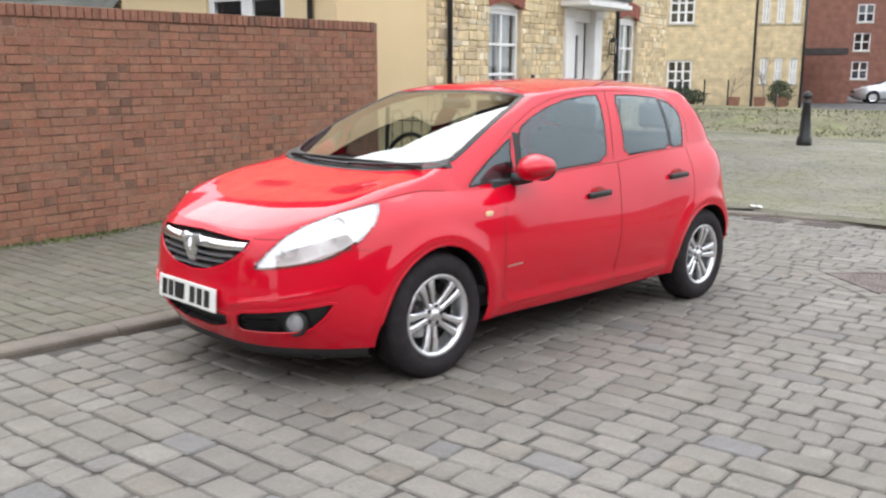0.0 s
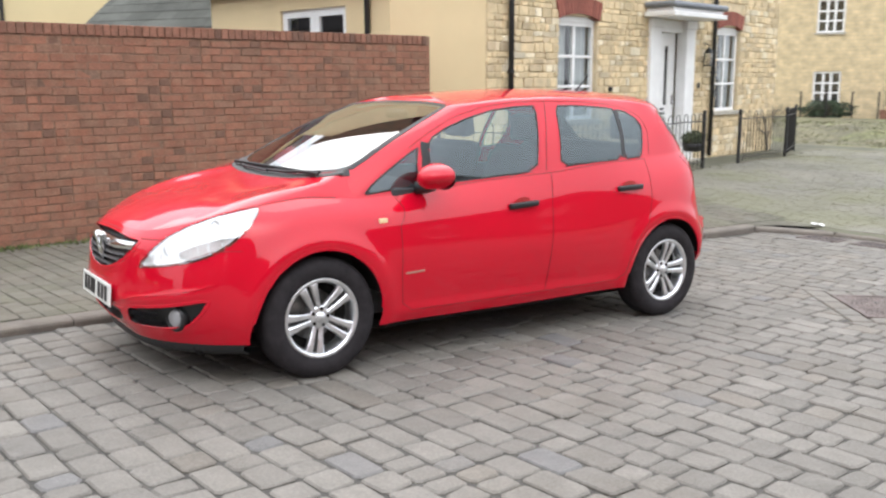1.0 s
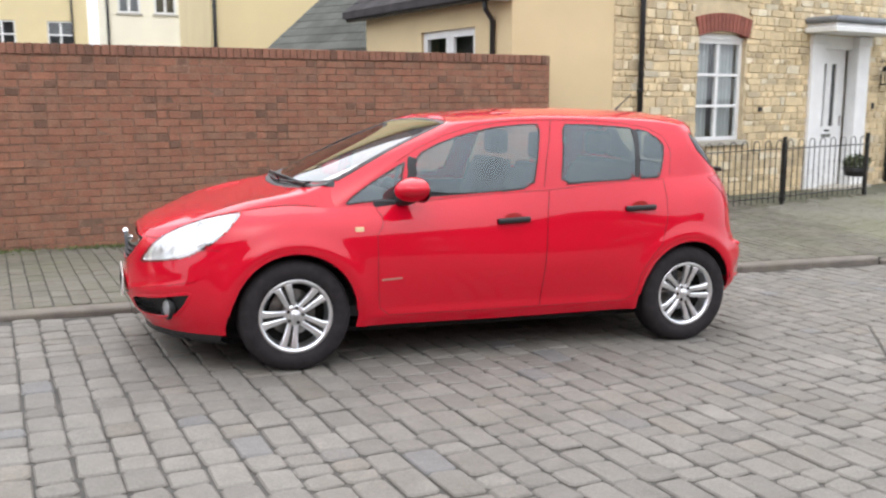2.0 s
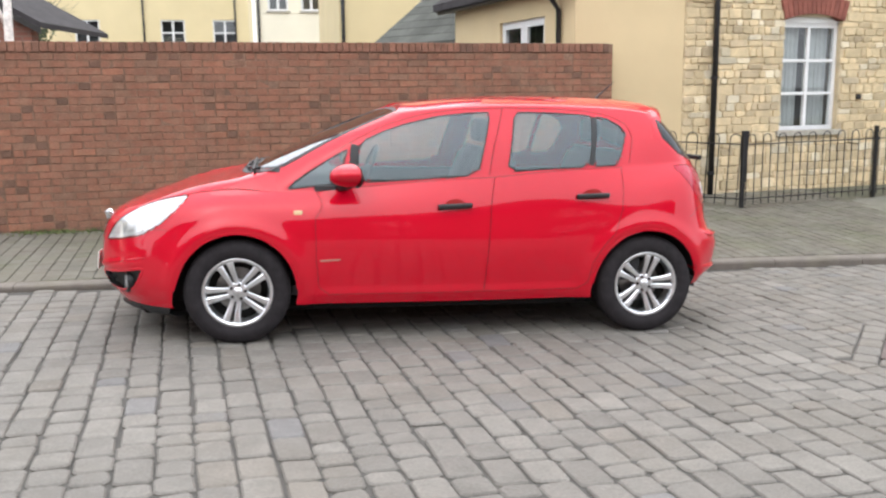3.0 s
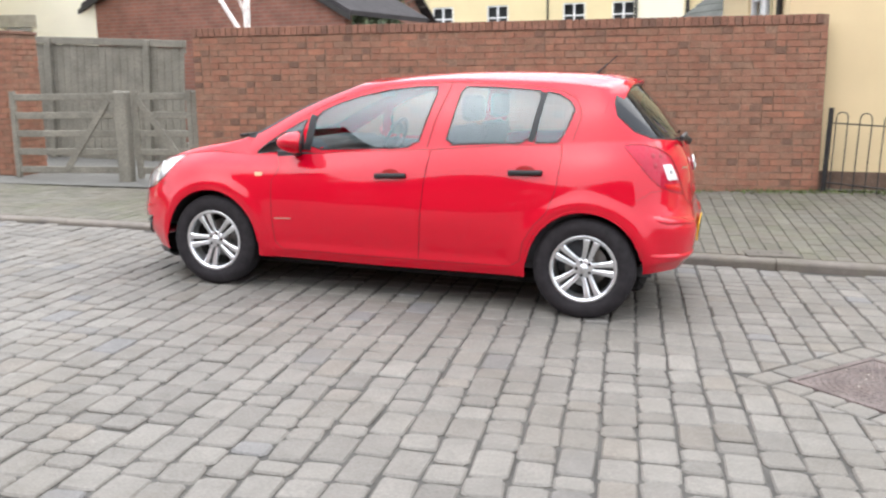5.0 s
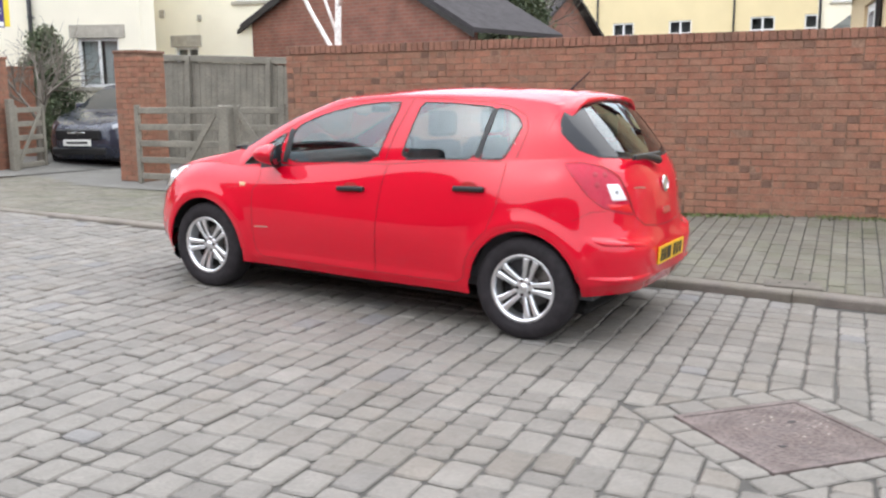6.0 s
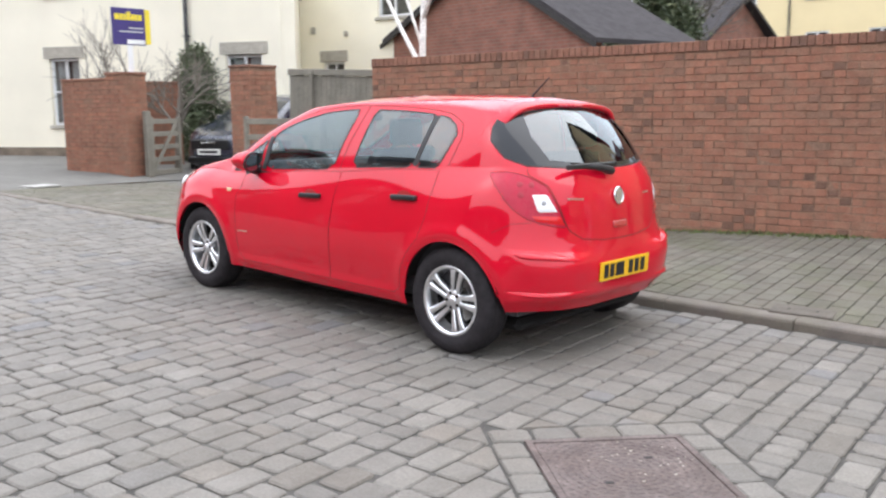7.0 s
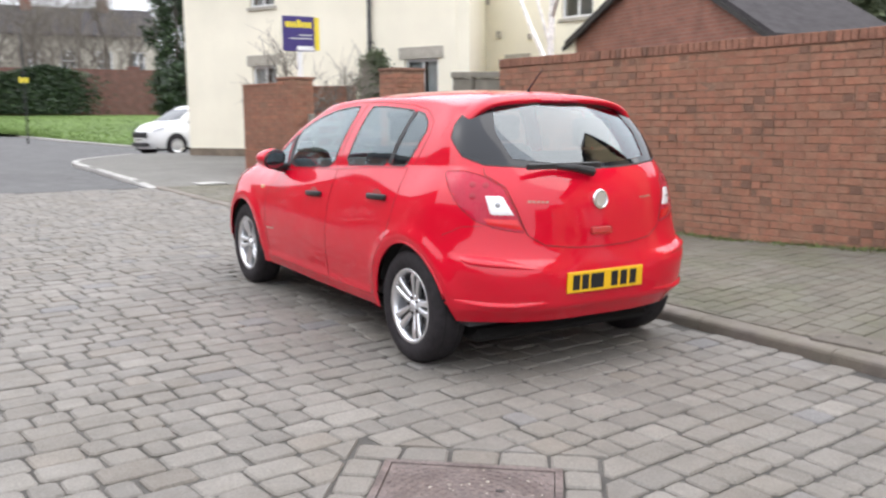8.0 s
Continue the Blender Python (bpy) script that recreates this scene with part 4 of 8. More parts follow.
        for lv, (sc, dp) in enumerate(((1.04, .004), (.98, .035), (.78, .085), (.3, .11))):
            for p in pts2:
                q = cen + (p - cen) * sc + inn * dp
                vs.append((q[0], -s * q[1] * 1 if s > 0 else q[1], q[2]) if s < 0 else (q[0], -q[1], q[2]))
        for lv in range(3):
            for k in range(m):
                a, b = lv * m + k, lv * m + (k + 1) % m
                fs.append((a, b, b + m, a + m))
        fs.append(tuple(range(3 * m, 4 * m)))
        mesh("reflector", vs, fs, M_REFLECT, head_ob, "bright chrome reflector", smooth=True)
        for (i, j, r) in ((24, 33, .048), (33, 38.5, .052)):
            p, nn = low.at(i, j), low.normal(i, j)
            if nn[0] > 0:
                nn = -nn
            ax = Vector((-1, -.35, .1)).normalized()
            o = Vector(p) - ax * .035
            bm = bmesh.new()
            lathe(bm, [(.001, -.035), (r * .5, -.03), (r * .85, -.008), (r, .012), (r * 1.04, .010)], "z", 24)
            lathe(bm, [(.001, .004), (.012, .002), (.013, -.034)], "z", 12)
            m4 = Matrix.Translation(o) @ ax.to_track_quat("Z", "Y").to_matrix().to_4x4()
            bmesh.ops.transform(bm, matrix=m4, verts=bm.verts)
            if s > 0:
                bmesh.ops.scale(bm, vec=(1, -1, 1), verts=bm.verts)
            bowl = part("lamp_bowl", bm, M_REFLECT, head_ob, "round chrome lamp bowl", smooth=True)
            arc = [(r * .8 * math.cos(a), r * .8 * math.sin(a), .014) for a in np.linspace(1.9, 4.4, 9)]
            bm = tubed(arc, .0028, 6)
            bmesh.ops.transform(bm, matrix=m4, verts=bm.verts)
            if s > 0:
                bmesh.ops.scale(bm, vec=(1, -1, 1), verts=bm.verts)
            part("bulb_shroud", bm, M_SLAT, bowl, "dark curved edge of the bulb shroud")
        # fog lamp in its pocket
        p = low.at(25.8, 7.6)
        ax = Vector((-.93, -.36, 0)).normalized()
        m4 = Matrix.Translation(Vector(p) - ax * .028) @ ax.to_track_quat("Z", "Y").to_matrix().to_4x4()
        for nm, prof, mt in (("fog_light", [(.001, .014), (.034, .012), (.047, .005), (.049, -.02)], M_FOG), ("fog_light_ring", [(.049, .006), (.058, .014), (.066, .004), (.066, -.02)], M_BLACK)):
            bm = lathe(bmesh.new(), prof, "z", 24)
            bmesh.ops.transform(bm, matrix=m4, verts=bm.verts)
            if s > 0:
                bmesh.ops.scale(bm, vec=(1, -1, 1), verts=bm.verts)
            part(nm, bm, mt, made["front_bumper"], smooth=True)
        # slats in the fog lamp pocket
        for j in (6.2, 8.6):
            line = [(15.5, j), (19, j), (23, j + .2)]
            v, f = ribbon(low, line if s < 0 else flip(line), .012, -.012)
            mesh("pocket_slat", v, f, M_BLACK, made["front_bumper"])

    # grille bars, chrome bar and badge
    fb_ob = made["front_bumper"]
    for j, w in ((24.4, 7), (27.2, 10.5), (30.0, 12.6)):
        line = [(i, j) for i in np.linspace(-w, w, 15)]
        v, f = ribbon(low, line, .016, -.004)
        mesh("grille_slat", v, f, M_SLAT, made["grille"], "satin grey grille slat")
    vs, fs = [], []
    for k, i in enumerate(np.linspace(-15.2, 15.2, 31)):
        for j, d in ((32.4, -.02), (33.0, .008), (37.6, .006), (38.4, -.02)):
            vs.append(low.at(i, j) + np.array((-d, 0, 0)))
        if k:
            o = 4 * k
            fs += [(o - 4 + r, o - 3 + r, o + 1 + r, o + r) for r in range(3)]
    mesh("grille_bar", vs, fs, M_CHROME, made["grille"], "polished chrome bar across the grille", smooth=True)
    bm = extruded([(-.066, .075), (-.03, .08), (0, .01), (.03, .08), (.066, .075), (.03, -.05), (0, -.088), (-.03, -.05)], -.012, .012)
    bmesh.ops.bevel(bm, geom=bm.edges[:], offset=.005, segments=2, affect="EDGES")
    part("badge_shield", bm, M_CHROME, made["grille"], "plain chrome emblem shield", m=pose(-.832, 0, .615, 8, 0, -90) @ Matrix.Diagonal((1.15, 1.15, 1.12, 1)))
    part("badge_ring", lathe(bmesh.new(), [(.044, -.012), (.056, -.004), (.056, .004), (.044, .012)], "y", 28, close=True), M_CHROME, made["grille"], "chrome emblem ring", smooth=True, m=pose(-.836, 0, .64, 8, 0, -90))

    # number plates: the characters are left as plain bars
    def plate(name, m, colour, xs, parent):
        ob = part(name, boxed(-.26, .26, -.004, .004, -.0555, .0555, .003), colour, parent, "plain " + ("white" if colour is M_PLATE_W else "yellow") + " number plate with black bars", m=m)
        for x in xs:
            part("plate_bar", boxed(x, x + .045, -.0062, -.0035, -.039, .039), M_INK, ob)
        return ob

    bars = (-.225, -.165, -.105, -.062, .035, .10, .165)
    plate("front_number_plate", pose(-.872, 0, .412, -4, 0, -90), M_PLATE_W, bars, fb_ob)
    plate("rear_number_plate", pose(3.140, 0, .485, 2, 0, 90), M_PLATE_Y, bars, made["rear_bumper"])

    # tailgate badge, lettering bars, handle recess and wiper
    gate_ob = made["tailgate"]
    part("badge_ring", lathe(bmesh.new(), [(.040, -.008), (.052, -.002), (.052, .006), (.040, .008)], "y", 28, close=True), M_CHROME, gate_ob, "chrome emblem ring", smooth=True, m=pose(3.078, 0, .90, -8, 0, 90))
    bm = lathe(bmesh.new(), [(.001, -.004), (.04, -.003), (.041, .006)], "y", 24)
    part("badge_plate", bm, M_ALLOY, gate_ob, "plain silver emblem plate", m=pose(3.078, 0, .90, -8, 0, 90))
    for y0, y1, h in ((-.50, -.36, .009), (.33, .44, .008)):
        bm = bmesh.new()
        n = 5
        for k in range(n):
            a = y0 + (y1 - y0) * k / n
            b = a + (y1 - y0) / n * .75
            i0 = 210 - (abs(a) / .0257) if a < 0 else 210 + a / .0257
            i1 = 210 - (abs(b) / .0257) if b < 0 else 210 + b / .0257
            q = [low.at(i0, 37.6), low.at(i1, 37.6), low.at(i1, 37.6 + h / .017), low.at(i0, 37.6 + h / .017)]
            bm.faces.new([bm.verts.new(tuple(c + np.array((.003, 0, .001)))) for c in q])
        part("name_bars", bm, M_BADGE, gate_ob, "small dull chrome bars")
    part("handle_recess", boxed(-.075, .075, -.0025, .01, -.022, .022, .010), mat_recess, gate_ob, m=pose(3.096, 0, .74, -12, 0, 90))
    wip = part("rear_wiper", tubed([(3.012, -.02, 1.062), (3.006, -.14, 1.085), (2.99, -.30, 1.10)], [.026, .020, .014], 8), M_BLACK, gate_ob, "black rear wiper arm", m=pose(.020, 0, -.020))
    part("wiper_blade", boxed(2.984, 3.008, -.44, .04, 1.082, 1.112, .005), M_BLACK, wip)

    # roof spoiler: an arched lip that runs down beside the rear window, with its brake light
    arc = np.array([(2.712, 0, 1.422), (2.710, .20, 1.420), (2.704, .35, 1.410), (2.695, .45, 1.390), (2.684, .525, 1.350), (2.668, .580, 1.290), (2.648, .630, 1.218)])
    arc = spline(np.arange(7.0), arc, np.linspace(0, 6, 25))
    arc = np.concatenate((arc[:0:-1] * (1, -1, 1), arc))
    vs, fs = [], []
    for k, p in enumerate(arc):
        side = 1 if p[1] > 0 else -1
        t = arc[min(k + 1, len(arc) - 1)] - arc[max(k - 1, 0)]
        n = np.array((0, -t[2], t[1]))
        n /= np.linalg.norm(n)
        w = min(max((abs(p[1]) - .40) / .13, 0), 1)
        b = (p[1] / .525) ** 2
        top = np.array((2.45 - .02 * b, p[1] * .98, 1.457 - .055 * min(b, 1)))
        skin = green.at(*green.find(p[0] - .13 + .05 * w, p[2] - .004, nose))
        skin = np.array((skin[0], side * abs(skin[1]), skin[2])) + n * .002
        lead = top * (1 - w) + skin * w
        mid = lead * .38 + p * .62 + n * (.008 * (1 - w) + .002)
        vs += [lead, mid, p, p + n * -.014 + np.array((.003, 0, 0)), p - n * .030 + np.array((-.006, 0, 0)), p - n * .034 + np.array((-.06, 0, 0))]
        if k:
            o = 6 * k
            fs += [(o - 6 + r, o - 5 + r, o + 1 + r, o + r) for r in range(5)]
    fs += [tuple(range(6)), tuple(range(len(vs) - 1, len(vs) - 7, -1))]
    spoiler = mesh("roof_spoiler", vs, fs, M_PAINT, gate_ob, "red roof spoiler", smooth=True)
    part("brake_light", boxed(2.696, 2.719, -.13, .13, 1.399, 1.414, .004), M_REDLENS, spoiler, "dark red high brake light")
    part("aerial", tubed([(2.42, 0, 1.452), (2.44, 0, 1.475), (2.48, 0, 1.512), (2.55, 0, 1.575)], [.011, .007, .0045, .003], 8), M_BLACK, made["roof"], "short black roof aerial")

    # mirrors, handles, side lamps and badges, on both sides
    for s, side in ((-1, "L"), (1, "R")):
        bm = bmesh.new()
        bmesh.ops.create_uvsphere(bm, u_segments=24, v_segments=16, radius=1)
        for v in bm.verts:
            v.co = Vector((v.co.x * (.150 if v.co.x < 0 else .024), v.co.y * .108, v.co.z * (.070 if v.co.z > 0 else .062) * (1 - .22 * s * v.co.y)))
            if v.co.x > 0:
                q = math.hypot(v.co.y / .11, v.co.z / .062) or 1
                v.co.y, v.co.z = v.co.y * q ** -.7, v.co.z * q ** -.7
            v.co.z += .010 * s * v.co.y / .115
        mm = pose(.665, s * .868, .990, 0, 0, -s * 20) @ Matrix.Diagonal((.92, .94, 1.05, 1))
        door_ob = made["front_door" + side]
        shell = part("door_mirror", bm, M_PAINT, door_ob, "red door mirror on a black foot", smooth=True, m=mm)
        bm = bmesh.new()
        bmesh.ops.create_circle(bm, cap_ends=True, segments=28, radius=1)
        for v in bm.verts:
            v.co = Vector((.0335, v.co.x * .094, v.co.y * .059 + .010 * v.co.x))
        part("mirror_glass", bm, M_MIRROR, shell, "mirror glass")
        bm = lathe(bmesh.new(), [(1.0, .0), (1.03, .004), (1.0, .010), (.93, .010)], "x", 28)
        for v in bm.verts:
            v.co = Vector((.016 + v.co.x * 1.1, v.co.y * .100, v.co.z * .063 + .010 * v.co.y))
        part("mirror_rim", bm, M_BLACK, shell)
        bm = tubed([(.60, s * .755, .925), (.63, s * .80, .928), (.65, s * .85, .94)], [.035, .03, .026], 12)
        part("mirror_foot", bm, M_BLACK, door_ob, "black mirror foot", smooth=True)
        line = [green.find(x, z) for x, z in ((.668, .936), (.678, 1.00), (.690, 1.08), (.700, 1.16))]
        v, f = ribbon(green, line if s < 0 else flip(line), .058, .0035)
        mesh("mirror_panel", v, f, M_BLACK, door_ob, "black panel behind the door mirror")
        for (x0, x1, z0, z1, dn) in ((1.175, 1.385, .802, .812, "front_door"), (2.035, 2.245, .862, .870, "rear_door")):
            i, j = low.find((x0 + x1) / 2, (z0 + z1) / 2)
            y = abs(low.at(i, j)[1])
            bm = boxed(x0, x1, -.016, .014, -.016, .016, .012, seg=3)
            for v in bm.verts:
                t = (v.co.x - x0) / (x1 - x0)
                v.co.z += z0 + (z1 - z0) * t
                v.co.y = s * (y + .022) + s * -abs(v.co.y) * (1 if v.co.y * s < 0 else -1) - s * .012 * (2 * t - 1) ** 2
            part("door_handle", bm, M_BLACK, made[dn + side], "black plastic door handle", smooth=True)
            bm = bmesh.new()
            bmesh.ops.create_circle(bm, cap_ends=True, segments=20, radius=1)
            for v in bm.verts:
                v.co = Vector(((x0 + x1) / 2 + v.co.x * .062, s * (y + .0035), (z0 + z1) / 2 + .006 + v.co.y * .036))
            part("handle_recess", bm, mat_recess, made[dn + side])
        i, j = low.find(.352, .772)
        p = low.at(i, j)
        bm = boxed(-.026, .026, -.004, .008, -.014, .014, .006, seg=2)
        part("side_repeater", bm, M_AMBER, car, "pale amber side repeater", m=pose(p[0], p[1] if s < 0 else -p[1], p[2]))
        i, j = low.find(.536, .493)
        p = low.at(i, j)
        bm = boxed(-.060, .060, -.002, .004, -.0045, .0045, .0015)
        part("wing_badge", bm, M_BADGE, made["front_door" + side], "thin grey badge strip", m=pose(p[0], p[1] if s < 0 else -p[1], p[2], 0, -3, 0))

    # windscreen wipers and scuttle
    for pts2 in ([(.165, .50, .995), (.09, .25, .988), (.075, -.10, .985)], [(.085, -.08, .988), (.095, -.30, .994), (.165, -.56, 1.008)]):
        bm = tubed([(x - .035, y, z + .004) for x, y, z in pts2], .009, 6)
        box(bm, -.008, .008, -.28, .28, -.006, .014, .003, m=Matrix.Translation(((pts2[0][0] + pts2[2][0]) / 2 - .03, (pts2[0][1] + pts2[2][1]) / 2, 1.0)))
        part("wiper", bm, M_BLACK, car, "black windscreen wiper")
    v, f = ribbon(bon, [(i, 27.4) for i in range(-60, 61, 2)], .075, .003)
    mesh("scuttle_panel", v, f, M_BLACK, car, "black plastic scuttle below the windscreen")

    # cabin: seats, dashboard, wheel, trim
    def seat(x, y, w, rear=False):
        bm = boxed(x, x + .50, y - w / 2, y + w / 2, .40, .56, .06, seg=3)
        ob = part("seat", bm, M_SEAT, car, "charcoal cloth seat", smooth=True)
        prof = [(x + .40, .50), (x + .56, .56), (x + .78, 1.08), (x + .72, 1.13), (x + .62, 1.10)]
        bm = extruded(prof, y - w / 2, y + w / 2)
        bmesh.ops.bevel(bm, geom=bm.edges[:], offset=.035, segments=3, affect="EDGES")
        part("seat_back", bm, M_SEAT, ob, smooth=True)
        for yy in ((y,) if not rear else (y - .4, y + .4)):
            bm = boxed(x + .68, x + .78, yy - .125, yy + .125, 1.14, 1.31, .04, seg=3)
            part("headrest", bm, M_SEAT, ob, smooth=True)
    seat(.95, -.36, .50)
    seat(.95, .36, .50)
    seat(1.80, 0, 1.22, True)
    bm = extruded([(.12, .88), (.30, .965), (.62, .97), (.70, .90), (.66, .70), (.40, .50), (.15, .55)], -.66, .66)
    bmesh.ops.bevel(bm, geom=bm.edges[:], offset=.03, segments=2, affect="EDGES")
    part("dashboard", bm, M_CABIN, car, "dark grey dashboard", smooth=True)
    bm = bmesh.new()
    ring = [(0, .185 * math.cos(a), .185 * math.sin(a)) for a in np.linspace(0, 2 * math.pi, 29)]
    tube(bm, ring, .014, 8, cap=False)
    box(bm, -.01, .02, -.17, .17, -.02, .02, .008)
    box(bm, -.02, .03, -.06, .06, -.05, .05, .02)
    part("steering_wheel", bm, M_BLACK, car, "black steering wheel", smooth=True, m=pose(.86, .36, .93, 0, 22, 0))
    part("cabin_floor", boxed(.2, 2.9, -.70, .70, .26, .32), M_CABIN, car)
    for s in (-1, 1):
        part("door_card", boxed(.45, 2.5, s * .735 - .02, s * .735 + .02, .32, .93, .01), M_CABIN, car)
    part("parcel_shelf", boxed(2.42, 2.86, -.60, .60, .96, .985, .01), M_CABIN, car)
    v = [p * np.array((1, .97, 1)) - np.array((0, 0, .03)) for p in grids["roof"].reshape(-1, 3)]
    k = grids["roof"].shape[1]
    f = [(i * k + j, ((i + 1) % CELLS) * k + j, ((i + 1) % CELLS) * k + j + 4, i * k + j + 4) for i in range(CELLS) for j in range(0, 16, 4)]
    mesh("roof_lining", v, f, M_LINER, car, smooth=True)
    bm = boxed(.93, .97, -.12, .12, 1.27, 1.33, .02)
    part("inner_mirror", bm, M_BLACK, car)
    # a tax disc and a sun strip of paper inside the windscreen
    part("windscreen_sticker", boxed(-.001, .001, -.05, .05, -.045, .045), M_PLATE_W, car, "small white paper disc inside the windscreen", m=pose(.395, -.50, 1.072, 0, 60, -12))
    return car, made


mat_recess = mat("shadowed_red_recess", (0.40, 0.006, 0.009), rough=0.35, coat=1.0)


def build_wheel(car, cx, s, turn):
    """Tyre, rim with five pairs of spokes, hub and dark bolt holes; the axle runs along y."""
    hub = pose(cx, s * .742, .306, 0, 0, 0 if s < 0 else 180)
    wheel = part("wheel", lathe(bmesh.new(), [(.055, .05), (.13, .048), (.13, .03), (.055, .02)], "y", 28), M_DISC, car, "silver ten-spoke alloy wheel with a black tyre", m=hub)
    prof = [(.196, -.080), (.212, -.093), (.245, -.100), (.270, -.097), (.290, -.088), (.303, -.074), (.3085, -.055), (.310, 0), (.3085, .055), (.303, .074), (.290, .088), (.27, .097), (.245, .099), (.196, .085)]
    part("tyre", lathe(bmesh.new(), prof, "y", 72), M_RUBBER, wheel, "black rubber tyre", smooth=True)
    for r0 in (-.045, -.015, .015, .045):
        part("tread_groove", lathe(bmesh.new(), [(.3092, r0 - .004), (.3097, r0), (.3092, r0 + .004)], "y", 48), M_GAP, wheel)
    rim = [(.150, .07), (.176, .06), (.174, -.04), (.178, -.062), (.182, -.078), (.188, -.085), (.200, -.089), (.204, -.087), (.206, -.08), (.206, -.07)]
    part("rim", lathe(bmesh.new(), rim, "y", 64), M_ALLOY, wheel, "bright machined rim edge", smooth=True)
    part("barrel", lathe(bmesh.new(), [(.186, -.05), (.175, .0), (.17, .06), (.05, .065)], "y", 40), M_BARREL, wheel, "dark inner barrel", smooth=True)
    for k in range(5):
        for d in (-1, 1):
            bm = bmesh.new()
            secs = []
            for t, w, y, off in ((0, .0125, -.061, .0180), (.18, .0132, -.065, .0200), (.45, .0150, -.073, .0238), (.75, .0175, -.079, .0288), (.90, .0215, -.079, .0330), (1.0, .0290, -.075, .0400)):
                r = .050 + (.188 - .050) * t
                aa = 2 * math.pi * k / 5 + turn
                c, e = Vector((math.cos(aa), 0, math.sin(aa))), Vector((-math.sin(aa), 0, math.cos(aa)))
                o = c * r + e * off * d + Vector((0, y, 0))
                secs.append([bm.verts.new(o + e * u + Vector((0, v, 0))) for u, v in ((-w, .026), (-w, .005), (-w * .6, 0), (w * .6, 0), (w, .005), (w, .026))])
            for a, b in zip(secs, secs[1:]):
                for q in range(5):
                    bm.faces.new((a[q], a[q + 1], b[q + 1], b[q]))
            part("spoke", bm, M_ALLOY, wheel, smooth=False)
        # a dark face stands in for the shade in the slot between paired spokes
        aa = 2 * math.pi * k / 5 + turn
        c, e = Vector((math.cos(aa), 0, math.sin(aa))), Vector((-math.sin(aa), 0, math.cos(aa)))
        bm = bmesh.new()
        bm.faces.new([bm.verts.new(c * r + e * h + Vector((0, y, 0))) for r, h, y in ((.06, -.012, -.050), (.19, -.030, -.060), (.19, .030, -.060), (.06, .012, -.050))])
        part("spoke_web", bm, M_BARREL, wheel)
    part("hub", lathe(bmesh.new(), [(.062, .02), (.062, -.050), (.057, -.058), (.045, -.060), (.028, -.061)], "y", 32), M_ALLOY, wheel, "silver hub flange", smooth=True)
    part("hub_cap", lathe(bmesh.new(), [(.029, -.058), (.028, -.068), (.024, -.073), (.001, -.075)], "y", 28), M_ALLOY, wheel, "round silver hub cap", smooth=True)
    # black discs, slightly proud, stand in for the shade in the bolt holes
    for k in range(5):
        a = 2 * math.pi * (k + .5) / 5 + turn
        bm = lathe(bmesh.new(), [(.001, -.0625), (.0095, -.0625), (.0115, -.052)], "y", 10)
        bmesh.ops.translate(bm, vec=(.043 * math.cos(a), 0, .043 * math.sin(a)), verts=bm.verts)
        part("wheel_bolt", bm, M_GAP, wheel)
    return wheel


CAR_BASE = STREET @ pose(0, 0, 0)
car, car_parts = build_car(CAR_BASE)
for cx_, s_, turn_ in ((0.0, -1, .725), (2.511, -1, .055), (0.0, 1, .2), (2.511, 1, .9)):
    build_wheel(car, cx_, s_, turn_)
# ---------------------------------------------------------------- walls with openings, windows, doors
def pierced(length, z0, z1, depth, holes=(), y0=0.0, bm=None):
    """A wall slab with rectangular openings (u0, u1, z0, z1) that go right through."""
    bm = bm or bmesh.new()
    us = sorted({0.0, length, *[h[0] for h in holes], *[h[1] for h in holes]})
    for a, b in zip(us, us[1:]):
        cut = sorted((h[2], h[3]) for h in holes if h[0] < (a + b) / 2 < h[1])
        z = z0
        for lo, hi in cut:
            if lo > z:
                box(bm, a, b, y0, y0 + depth, z, lo)
            z = hi
        if z1 > z:
            box(bm, a, b, y0, y0 + depth, z, z1)
    bmesh.ops.remove_doubles(bm, verts=bm.verts, dist=1e-5)
    return bm


count = {"window": 0, "door": 0}


